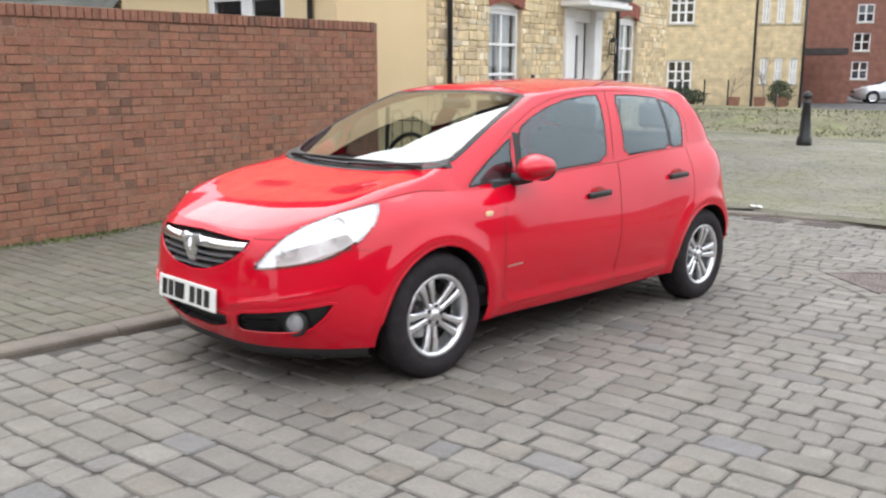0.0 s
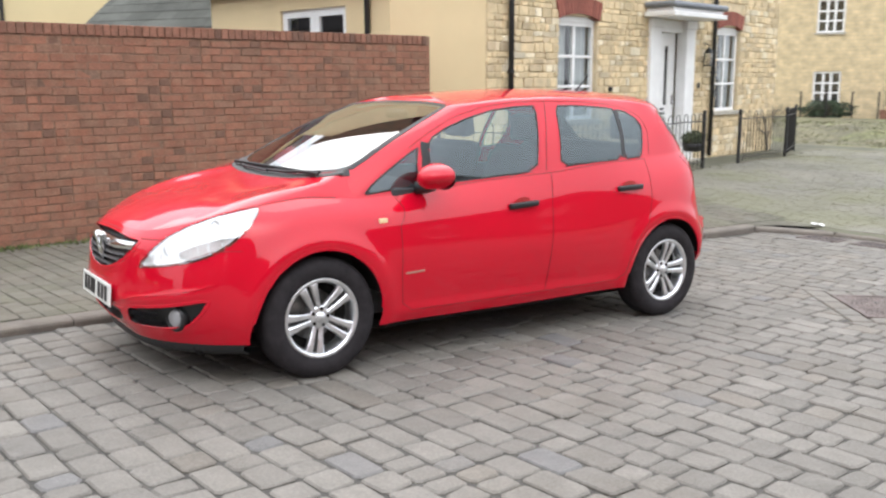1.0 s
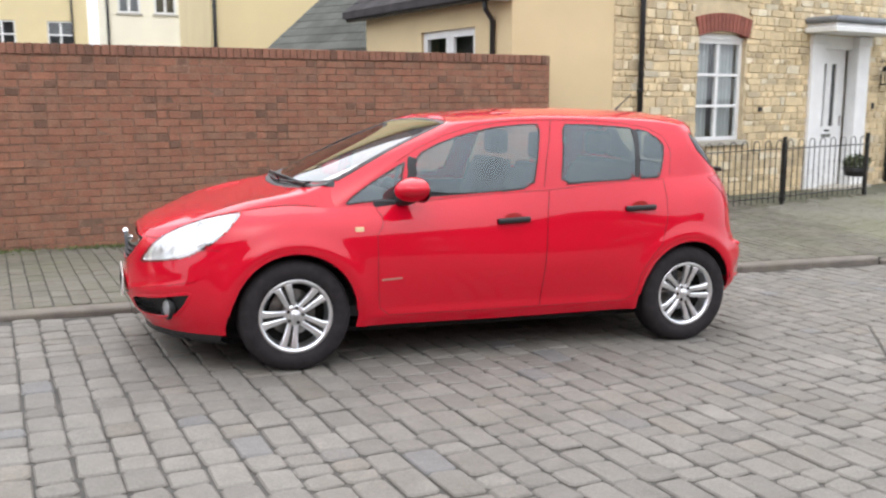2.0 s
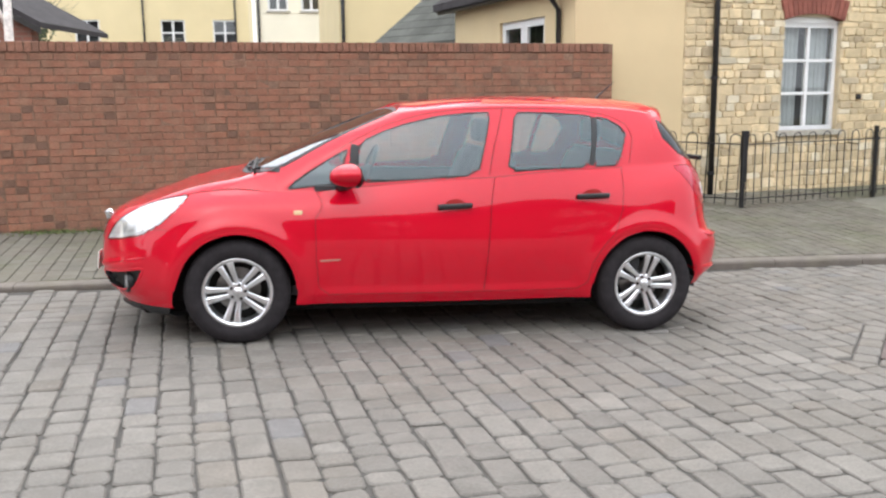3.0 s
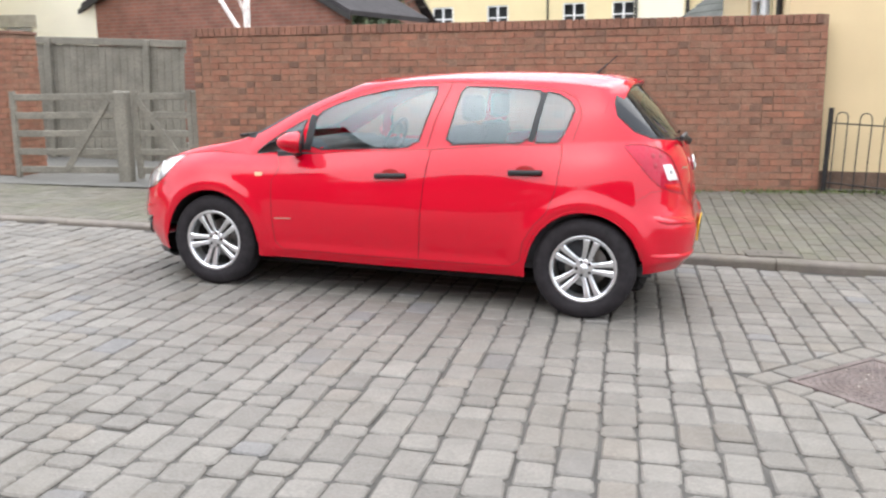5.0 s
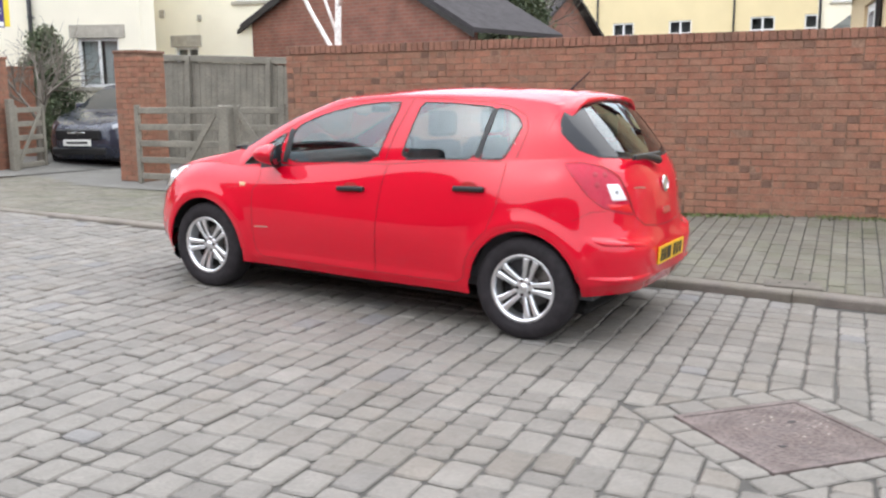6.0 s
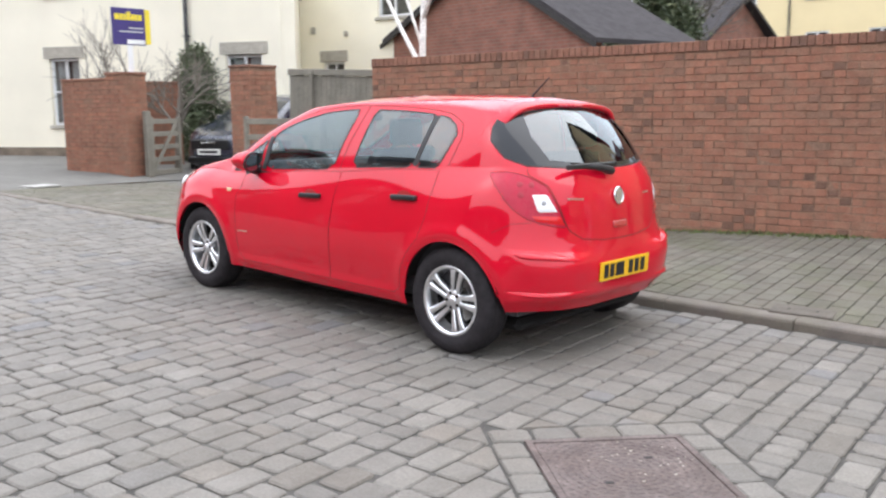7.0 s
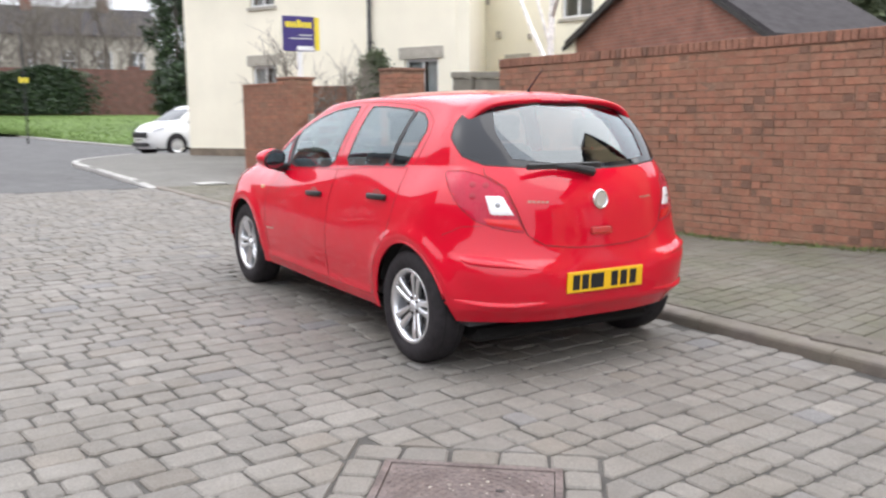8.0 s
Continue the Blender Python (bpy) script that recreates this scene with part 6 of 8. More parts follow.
back_house("back_brick", wall_frame(-15.8, 25.0, 1, -.1), 6.6, 3.1, 6, M_BRICK_TEX, [(1.2, .9), (4.0, .9)], "red brick bungalow with a slate roof behind the wall", roof_h=2.1)

# ---------------------------------------------------------------- pale house, gates and walls by the junction
M_PLINTH = mat("stained_wall_foot", (0.20, 0.16, 0.12), rough=0.9, vary=0.3, scale=3, grain=0.2, gscale=60)
PALE = wall_frame(-17.25, 3.82, 1, .5)

p_holes = [(2.31, 3.12, 1.07, 2.59), (6.88, 7.75, 1.58, 2.56), (2.31, 3.12, 4.0, 4.88)]
pl_len = 8.22
tagged(part("wall_pale_house", pierced(pl_len, -.3, 4.95, .3, p_holes), M_PALE, m=PALE), "pale cream rendered house at the junction", "wall", kind="structure")
bm = bmesh.new()
box(bm, 0, .3, .3, 1.5, -.3, 4.95)
box(bm, .3, pl_len - 1.2, 1.2, 1.5, -.3, 4.95)
tagged(part("wall_pale_house_rest", bm, M_PALE, m=PALE), "end and back walls of the pale house", "wall", kind="structure")
# the side of the house runs back to a wing that stands behind the garage
side = wall_frame(-9.90, 7.50, -3.16, 2.65)
tagged(part("wall_pale_side", boxed(.02, 4.10, -.28, -.01, -.3, 4.95), M_PALE, m=side), "pale rendered side of the house running back to its wing", "wall", kind="structure")
WING = wall_frame(-13.06, 10.15, 1, .23)
w_holes = [(1.08, 1.72, 1.95, 2.55), (2.75, 3.65, 3.55, 4.6)]
tagged(part("wall_pale_wing", pierced(5.0, -.3, 6.3, .3, w_holes), M_PALE, m=WING), "pale rendered wing set back behind the garage", "wall", kind="structure")
for u0, u1, z0, z1 in w_holes:
    window(WING @ pose(u0, 0, z0), u1 - u0, z1 - z0, 2, 1, "small white window in the pale wing", depth=.10, frame_w=.06)
tagged(part("lintel", boxed(.98, 1.82, -.02, .1, 2.55, 2.82, .004), M_SILL, m=WING), "grey stone lintel over the small window", "trim", kind="structure")
for u, z, w in ((.25, 4.1, .22), (.72, 3.25, .13), (1.75, 3.15, .10)):
    tagged(part("wall_vent", boxed(u, u + w, -.05, -.002, z, z + w * 1.3, .01), M_SILL, m=WING), "small grey vent box on the pale wall", "vent")
tagged(part("roof_pale_wing", extruded([(-.4, 6.2), (3.2, 8.2), (3.2, 8.32), (-.4, 6.32)], -.3, 5.3, "yz"), M_SLATE, m=WING), "slate roof of the pale wing", "roof", kind="structure")
tagged(part("wall_pale_wing_rest", boxed(4.7, 5.0, .3, 3.2, -.3, 6.3), M_PALE, m=WING), "end wall of the pale wing", "wall", kind="structure")
for s in (0, 1):
    y0, y1 = (-.3, .7) if s == 0 else (1.6, .7)
    tagged(part("roof_pale_house", extruded([(y0, 4.9), (y1, 5.3), (y1, 5.42), (y0, 5.02)], -.3, pl_len + .05, "yz"), M_SLATE, m=PALE), "slate roof of the pale house", "roof", kind="structure")
tagged(part("gable_pale_house", extruded([(0.02, 4.95), (1.48, 4.95), (.75, 5.3)], .02, .28, "yz"), M_PALE, m=PALE), "gable of the pale house", "wall", kind="structure")
for u0, u1, z0, z1 in p_holes:
    window(PALE @ pose(u0, 0, z0), u1 - u0, z1 - z0, 2, 1 if z1 - z0 < 1 else 2, "white casement window in the pale house", depth=.10, frame_w=.06, curtain=True)
    tagged(part("lintel", boxed(u0 - .14, u1 + .14, -.02, .1, z1, z1 + .26, .004), M_SILL, m=PALE), "grey stone lintel over the window", "trim", kind="structure")
downpipe(PALE @ pose(5.98, 0, 0), .3, 4.8, r=.045)
tagged(part("plinth_pale", boxed(.0, pl_len, -.02, -.003, -.2, .56), M_PLINTH, m=PALE), "grey weathered foot of the pale wall", "trim", kind="structure")
lamp = part("carriage_lamp", lathe(bmesh.new(), [(.001, 0), (.05, .02), (.075, .2), (.09, .21), (.03, .30), (.001, .32)], "z", 8), M_IRON, m=WING @ pose(.06, -.14, 2.45))
tagged(lamp, "black carriage lamp on the pale house wall", "lamp")
tagged(part("lamp_bracket", tubed([(0, .0, 2.0), (0, -.14, 1.98), (0, -.14, 2.06)], .012, 6), M_IRON, m=WING @ pose(.06, 0, .40)), "black iron lamp bracket", "bracket")


def brick_block(name, m, w, d, h, label, cap=.0, kind="wall"):
    """A brick wall or pier: mortar core with single bricks proud of it on its three seen faces; the bricks are added with the other pieces."""
    core = part(name, boxed(.008, w - .008, .008, d - .008, -.35, h - .01), M_MORTAR, m=m)
    tagged(core, label, kind, kind="structure")
    return core, m, w, d, h


LW = wall_frame(-10.12, 2.78, 2.02, .47)
lw_len = math.hypot(2.02, .47) - .36
BLOCKS = [brick_block("wall_by_pale_house", LW, lw_len - .5, .33, 1.90, "red brick boundary wall beside the open drive"),
          brick_block("pier_drive", LW @ pose(lw_len - .5, -.06, 0), .5, .46, 1.985, "red brick gate pier of the drive"),
          brick_block("wall_return", wall_frame(-11.00, 3.80, .50, .866), 1.62, .22, 1.91, "red brick wall set back behind the open gate"),
          brick_block("pier_gate", wall_frame(-6.15, 3.62, 1, .115), .46, .56, 2.01, "red brick gate pier beside the timber fence")]

# board fence and gates
def board_fence(name, m, length, h, label):
    ob = empty(name, m)
    tagged(ob, label, "fence")
    rng = np.random.default_rng(7)
    u = 0.0
    while u < length:
        w = .135
        part("board", boxed(u, min(u + w - .006, length), 0, .02, .08, h - .12 + .01 * rng.random(), .003), M_OLDWOOD, ob)
        u += w
    for z in (.35, 1.1, h - .2):
        part("fence_rail", boxed(0, length, .02, .07, z, z + .08), M_OLDWOOD, ob)
    part("cap_board", boxed(-.02, length + .02, -.035, .055, h - .11, h, .006), M_OLDWOOD, ob)
    for u in np.arange(.7, length, 1.85):
        part("fence_post", boxed(u - .05, u + .05, -.07, .02, -.2, h - .02, .008), M_OLDWOOD, ob)
    return ob


board_fence("board_fence", wall_frame(-7.88, 6.06, 1, -.02) @ pose(0, 0, .135, 0, 2.6, 0), 3.18, 1.98, "weathered grey board fence behind the field gate")


def field_gate(name, m, w, h, label, rails=5, brace=1):
    """A five-bar timber gate: stiles, rails and braces."""
    ob = empty(name, m)
    tagged(ob, label, "gate")
    for u in (0, w - .07):
        part("stile", boxed(u, u + .07, -.03, .03, .06, h, .006), M_OLDWOOD, ob)
    for k in range(rails):
        z = .12 + (h - .24) * k / (rails - 1)
        part("gate_bar", boxed(.07, w - .07, -.018, .018, z, z + .085, .005), M_OLDWOOD, ob)
    for a, b in (((w - .80, .16), (w - .14, h - .12)),) if brace == 1 else (((.06, h - .10), (w - .06, .14)),):
        d = Vector((b[0] - a[0], 0, b[1] - a[1]))
        bm = boxed(0, d.length, -.038, -.018, -.04, .04, .004)
        part("brace", bm, M_OLDWOOD, ob, m=pose(a[0], 0, a[1], 0, -math.degrees(math.atan2(d.z, d.x)), 0))
    return ob


def timber_post(m, h, label, r=.08):
    return tagged(part("gate_post", boxed(-r, r, -r, r, -.25, h, .015), M_OLDWOOD, m=m), label, "post")


gdir = (1, .113)
gz = .09
timber_post(wall_frame(-3.98, 3.60, *gdir, z=.05), 1.20, "weathered square timber gate post")
timber_post(wall_frame(-8.36, 3.42, *gdir, z=.10), 1.26, "pale weathered gate post beside the brick pier", .055)
timber_post(wall_frame(-3.07, 3.84, *gdir, z=.05), 1.20, "weathered square timber post against the wall end")
field_gate("field_gate", wall_frame(-5.62, 3.50, *gdir, z=gz), 1.55, 1.17, "closed weathered five-bar timber gate", 5, 1)
field_gate("field_gate", wall_frame(-3.88, 3.69, *gdir, z=gz), .80, 1.17, "narrow weathered timber gate beside the brick wall", 5, 2)
field_gate("field_gate", wall_frame(-8.38, 3.48, -.36, .933, z=.14), .80, 1.12, "open grey timber gate swung back along the drive", 5, 1)

# estate agent's board
sign = empty("estate_board", wall_frame(-8.62, 3.03, 0.0, 1) @ pose(0, 0, 0))
tagged(sign, "purple and yellow estate agent's board on a white post", "sign")
M_PURPLE = mat("purple_board", (0.045, 0.03, 0.16), rough=0.5, vary=0.08, scale=4)
M_YELLOW = mat("yellow_board", (0.75, 0.60, 0.04), rough=0.5, vary=0.06, scale=4)
part("board", boxed(0, .60, -.012, .012, 2.47, 3.08, .003), M_PURPLE, sign)
part("side_strip", boxed(.605, .70, -.012, .012, 2.49, 3.07, .003), M_YELLOW, sign)
part("white_strip", boxed(.26, .58, -.016, -.012, 2.485, 2.56), M_WHITE, sign)
for k, (u0, u1, z) in enumerate(((.30, .56, 2.74), (.12, .56, 2.68))):
    part("small_print_bar", boxed(u0, u1, -.015, -.012, z, z + .022), M_CURTAIN, sign)
part("post", boxed(.28, .36, .0, .05, .2, 3.02, .004), M_WHITE, sign, "white timber post")
for u0, u1, h in ((.05, .125, .10), (.135, .20, .10), (.21, .26, .10), (.27, .335, .14), (.345, .41, .10), (.42, .47, .10), (.48, .545, .10)):
    part("name_bar", boxed(u0, u1, -.015, -.012, 2.88, 2.88 + h), M_YELLOW, sign)
# ---------------------------------------------------------------- trees, shrubs, hedges
def bare_tree(name, m, height, radius, material, label, seed, spread=.5, levels=4, lean=(0, 0), kids=3, twig=None, sides=6):
    """A tapered trunk that forks again and again; trunk and crown are parts."""
    rng = np.random.default_rng(seed)
    ob = empty(name, m)
    tagged(ob, label, "tree")
    trunk, crown = bmesh.new(), bmesh.new()

    def grow(bm, base, d, length, r, level):
        n = 5 if level < 2 else 3
        pts, rad, p = [base.copy()], [r], base.copy()
        dd = d.copy()
        for k in range(n):
            dd = (dd + Vector(rng.normal(size=3)) * .09 + Vector((0, 0, .04))).normalized()
            p = p + dd * length / n
            pts.append(p.copy())
            rad.append(r * (1 - .45 * (k + 1) / n))
        tube(bm, pts, rad, max(4, sides - level), cap=False)
        if level >= levels:
            return
        for k in range(kids + (level > 0)):
            t = .35 + .65 * (k + rng.random()) / (kids + 1)
            i = min(int(t * n), n - 1)
            q = pts[i].lerp(pts[i + 1], t * n - i)
            ax = Vector(rng.normal(size=3))
            ax = (ax - dd * ax.dot(dd)).normalized()
            grow(crown, q, (dd + ax * spread * (.7 + .6 * rng.random())).normalized(), length * (.52 + .2 * rng.random()), rad[i] * .6, level + 1)

    grow(trunk, Vector((0, 0, -.1)), Vector((lean[0], lean[1], 1)).normalized(), height * .55, radius, 0)
    part("trunk", trunk, material, ob, smooth=True)
    part("crown", crown, twig or material, ob, smooth=True)
    return ob


def evergreen(name, m, height, radius, n, size, label, seed, material, shape="cone"):
    """A trunk and limbs carrying thousands of small leaves with an uneven outline."""
    rng = np.random.default_rng(seed)
    ob = empty(name, m)
    tagged(ob, label, "tree" if height > 2.2 else "shrub")
    part("trunk", tubed([(0, 0, -.1), (.03, .02, height * .5), (0, .04, height * .92)], [radius * .12, radius * .07, .02], 7), M_BARK, ob, smooth=True)
    limbs = []
    for k in range(46):
        z = height * (.08 + .88 * k / 46)
        a = k * 2.4 + rng.random()
        reach = radius * ((1 - (z / height) ** 1.2) * .95 + .12 if shape == "cone" else math.sqrt(max(.05, 1 - (2 * z / height - 1) ** 2))) * (.7 + .5 * rng.random())
        limbs.append((z, a, reach))
    bm = bmesh.new()
    for z, a, reach in limbs:
        tube(bm, [(0, 0, z * .95), (reach * .6 * math.cos(a), reach * .6 * math.sin(a), z), (reach * math.cos(a), reach * math.sin(a), z + .05)], [.02, .012, .004], 4, cap=False)
    part("branchwork", bm, M_BARK, ob)

    def place(g):
        z, a, reach = limbs[g.integers(len(limbs))]
        t = .25 + .8 * g.random() ** .7
        return (reach * t * math.cos(a) + g.normal() * radius * .10, reach * t * math.sin(a) + g.normal() * radius * .10, z + g.normal() * height * .035)

    v, f = leaf_clump(radius, n, size, seed + 1, shape=place)
    mesh("crown", v, f, material, ob)
    return ob


# white-barked birch just behind the garden wall
birch = empty("birch_tree", pose(-2.46, 4.1, -.1))
tagged(birch, "slender white birch with forked bare limbs behind the wall", "tree")
part("trunk", tubed([(.0, 0, 0), (.0, 0, 1.5), (.02, .0, 2.3), (.05, .02, 3.2), (.1, .05, 4.6), (.12, .1, 6.2)], [.062, .052, .042, .034, .026, .012], 10), M_BARK_W, birch, smooth=True)
part("limb", tubed([(-.01, 0, 1.95), (-.12, .0, 2.12), (-.36, -.02, 2.50), (-.62, -.04, 2.95), (-.80, -.06, 3.5), (-.95, 0, 4.5)], [.034, .031, .027, .022, .017, .008], 8), M_BARK_W, birch, smooth=True)
part("limb", tubed([(.0, 0, 2.25), (-.12, -.03, 2.6), (-.30, -.05, 3.05), (-.38, 0, 4.2)], [.022, .019, .015, .007], 8), M_BARK_W, birch, smooth=True)
part("limb", tubed([(.04, 0, 2.6), (.25, .05, 3.1), (.45, .1, 3.9)], [.03, .022, .008], 7), M_BARK_W, birch, smooth=True)

bare_tree("shrub", pose(-9.05, 4.35, .2), 2.9, .065, M_TWIG, "leafless grey shrub behind the boundary wall", 11, spread=.75, levels=3, kids=5, sides=5)
bare_tree("shrub", pose(-10.2, 3.75, .2), 3.0, .06, M_TWIG, "leafless grey shrub behind the boundary wall", 12, spread=.75, levels=3, kids=5, sides=5)
evergreen("conifer", pose(-11.1, 6.15, .2), 2.55, .80, 15000, .035, "dense dark green conifer bush beside the drive", 21, M_LEAF)
evergreen("yellow_shrub", pose(-10.15, 6.85, .2), 1.25, .4, 1200, .035, "low yellow-green shrub under the window", 22, mat("yellow_green_leaf", (0.20, 0.22, 0.04), rough=0.7, island=0.3), "round")
evergreen("conifer", pose(-10.4, 22.0, 0), 5.0, 1.3, 5200, .08, "dark conifer behind the garage roof", 23, M_LEAF)
evergreen("conifer", pose(-8.4, 21.0, 0), 5.6, 1.4, 7000, .08, "dark conifer behind the garage roof", 24, M_LEAF)
evergreen("conifer", pose(-5.6, 15.8, 0), 5.0, 1.35, 9500, .07, "dark conifer beside the garage roof", 25, M_LEAF)
evergreen("conifer", pose(-6.7, 17.8, 0), 6.0, 1.5, 11000, .07, "dark conifer behind the garden", 26, M_LEAF)
for k, (x, y, h) in enumerate(((-8.6, 19, 7.5), (-12.5, 20, 8.0), (-7.4, 17.5, 6.5), (-6.8, 18.9, 7.0))):
    bare_tree("bare_tree", pose(x, y, 0), h, .13, M_TWIG, "leafless tree behind the garage", 30 + k, spread=.6, levels=4, kids=3, sides=6)

# ---------------------------------------------------------------- the far side of the junction
near_edge = [(-41, 1.74, .70), (-36, 2.54, .60), (-31, 3.28, .49), (-26, 4.36, .36), (-22, 6.6, .31), (-20, 9.0, .31)]
wall_line = [(-46, -6, 1.75), (-46, .0, 1.72), (-46, 5.0, 1.68), (-46, 10, 1.62), (-45, 16, 1.5), (-44, 24, 1.4)]
vs, fs = [], []
for a, b in zip(near_edge, wall_line):
    for k in range(9):
        t = k / 8
        vs.append((a[0] + (b[0] - a[0]) * t, a[1] + (b[1] - a[1]) * t, a[2] + .07 + (b[2] - a[2]) * (t ** 1.2)))
for i in range(len(near_edge) - 1):
    for k in range(8):
        o = i * 9 + k
        fs.append((o, o + 9, o + 10, o + 1))
tagged(mesh("lawn", vs, fs, M_GRASS, smooth=True), "mown green lawn rising to a brick wall", "lawn", kind="structure")
rng = np.random.default_rng(3)
tv, tf = [], []
for _ in range(9000):
    i, s, t = rng.integers(0, 5), rng.random(), rng.random() ** 1.6
    a = [near_edge[i][k] + (near_edge[i + 1][k] - near_edge[i][k]) * s for k in range(3)]
    b = [wall_line[i][k] + (wall_line[i + 1][k] - wall_line[i][k]) * s for k in range(3)]
    c = Vector((a[0] + (b[0] - a[0]) * t, a[1] + (b[1] - a[1]) * t, a[2] + .06 + (b[2] - a[2]) * t ** 1.2))
    w = Vector((rng.normal() * .02, rng.normal() * .02, 0))
    o = len(tv)
    tv += [c - w, c + w, c + Vector((rng.normal() * .03, rng.normal() * .03, .05 + .05 * rng.random()))]
    tf.append((o, o + 1, o + 2))
tagged(mesh("grass", tv, tf, M_GRASS), "short green grass blades on the lawn", "grass", kind="stuff")


def kerb_run(name, pts, label, w=.14, h=.10, material=None, stone=.9):
    """Kerb stones end to end along a line of street-level points."""
    ob = empty(name)
    tagged(ob, label, "kerb", kind="structure")
    pts = [Vector(p) for p in pts]
    dist = [0]
    for a, b in zip(pts, pts[1:]):
        dist.append(dist[-1] + (b - a).length)

    def at(s):
        s = min(max(s, 0), dist[-1])
        for a, b, d0, d1 in zip(pts, pts[1:], dist, dist[1:]):
            if s <= d1:
                return a.lerp(b, (s - d0) / max(d1 - d0, 1e-6))

    n = max(1, int(dist[-1] / stone))
    L = dist[-1] / n
    for k in range(n):
        a, b = at(k * L), at((k + 1) * L)
        d = b - a
        bm = bmesh.new()
        prof = [(0, -.15), (0, h - .025), (.006, h - .01), (.022, h - .002), (.04, h), (w, h), (w, -.15)]
        ring = [[bm.verts.new((u, y, z)) for y, z in prof] for u in (.003, d.length - .003)]
        for q in range(len(prof) - 1):
            bm.faces.new((ring[0][q], ring[0][q + 1], ring[1][q + 1], ring[1][q]))
        bm.faces.new(ring[0][::-1])
        bm.faces.new(ring[1])
        part("kerb_stone", bm, material or M_KERB, ob, m=pose(a.x, a.y, a.z, 0, -math.degrees(math.atan2(d.z, math.hypot(d.x, d.y))), math.degrees(math.atan2(d.y, d.x))))
    return ob


def corner_z(x, y):
    return road_z(x, y) + .07 * min(max((-x - 7.8) / 1.0, 0), 1)


M_KERB_PALE = mat("pale_concrete_kerb", (0.34, 0.33, 0.31), rough=0.85, piece=0.1, vary=0.15, scale=5, grain=0.15, gscale=90, bump=0.2, bscale=120)
kerb_run("kerb_lawn", [(p[0], p[1] - .15, p[2] - .03) for p in near_edge], "pale concrete kerb along the lawn", h=.12, material=M_KERB_PALE, stone=2.0)
CURVE_X, CURVE_Y = (-26, -22, -19.5, -18.2, -16.6, -15.2, -13.9, -12.3, -9.6, -7.7), (7.2, 4.8, 2.75, 1.85, .95, .50, .28, .22, .25, .40)
kerb_run("kerb_corner", [(x, y, road_z(x, y)) for x, y in zip(CURVE_X[2:-1], CURVE_Y[2:-1])] + [(x, .25 + .075 * (x + 9.6), corner_z(x, .3) - .072) for x in (-8.9, -8.4, -7.85)], "pale concrete kerb curving round the corner", h=.075, material=M_KERB_PALE)


M_FOOTWAY = mat("grey_footway", (0.140, 0.134, 0.120), rough=0.88, vary=0.12, scale=1.5, grain=0.2, gscale=140, bump=0.3, bscale=180)
tagged(sheet("pavement_corner", list(np.linspace(-19.5, -7.9, 30)), lambda x: list(np.linspace(float(np.interp(x, CURVE_X, CURVE_Y)) + .015, 8.5, 12)), corner_z, M_FOOTWAY), "smooth grey footway at the junction corner", "pavement", kind="structure")
tagged(sheet("road_side", list(np.linspace(-60, -7.95, 27)), lambda x: list(np.linspace(-30, 16 if x < -19.6 else float(np.interp(x, CURVE_X, CURVE_Y)) + .02, 24)), lambda x, y: road_z(x, y) - .004 + .022 * max(0, -x - 22), M_ASPHALT), "dark asphalt side road beyond the setts", "road", kind="structure")
tagged(sheet("drive", list(np.linspace(-8.0, -2.6, 8)), lambda x: list(np.linspace(wall_y(x) - .45, 9.5, 6)), lambda x, y: .10 - .0272 * (x + 3) * .6, M_FOOTWAY), "grey drive behind the timber gates", "drive", kind="structure")
tagged(part("cover_plate", boxed(-.38, .38, -.22, .22, -.02, .005, .002), M_KERB_PALE, m=pose(-8.2, 1.37, corner_z(-8.2, 1.37) - .002, 0, 0, 8)), "pale rectangular access cover in the footway", "cover")

M_BRICK_OLD = coursed("old_dark_brick", (0.165, 0.068, 0.052), (0.13, 0.060, 0.048), (0.14, 0.095, 0.08), .225, .075)
fw = part("wall_far_boundary", boxed(0, 40, 0, .35, .8, 4.15), M_BRICK_OLD, m=wall_frame(-46, 30, 0.02, -1) @ pose(0, -.35, 0))
tagged(fw, "old red brick boundary wall beyond the lawn", "wall", kind="structure")
tagged(part("pier_far", boxed(0, .6, -.15, .5, .8, 4.35, .02), M_BRICK_OLD, m=wall_frame(-46, 9.6, 0.02, -1) @ pose(0, -.4, 0)), "brick pier of the far boundary wall", "pier", kind="structure")


def ivy_place(g):
    y = g.normal() * .62
    return (g.random() * .35, y + 0.0, 2.55 * (g.random() ** .8) * (1 - .12 * abs(y)))


v, f = leaf_clump(1, 9000, .08, 41, shape=ivy_place)
for yy, sy, sz in ((14.2, 2.2, .8), (1.6, 1.6, .9)):
    v2, f2 = leaf_clump(1, 5000, .08, 44 + int(yy), shape=ivy_place)
    tagged(mesh("ivy", [(x, y * sy, z * sz) for x, y, z in v2], f2, M_IVY, m=pose(-45.30, yy, 1.75)), "dark ivy spreading over the brick wall", "ivy", kind="stuff")
ivy = mesh("ivy", [(x, y * 1.6, z) for x, y, z in v], f, M_IVY, m=pose(-45.22, 4.6, 1.75))
tagged(ivy, "thick dark ivy hanging over the brick wall", "ivy", kind="stuff")
evergreen("ivy_clad_tree", pose(-36, 8.9, .8), 9.5, 1.15, 12000, .10, "tall dark ivy-clad tree beside the lawn", 42, M_IVY, "round")
evergreen("laurel_bush", pose(-34, 8.6, .7), 3.2, 1.35, 6000, .11, "dark laurel bush at the edge of the lawn", 43, M_IVY, "round")
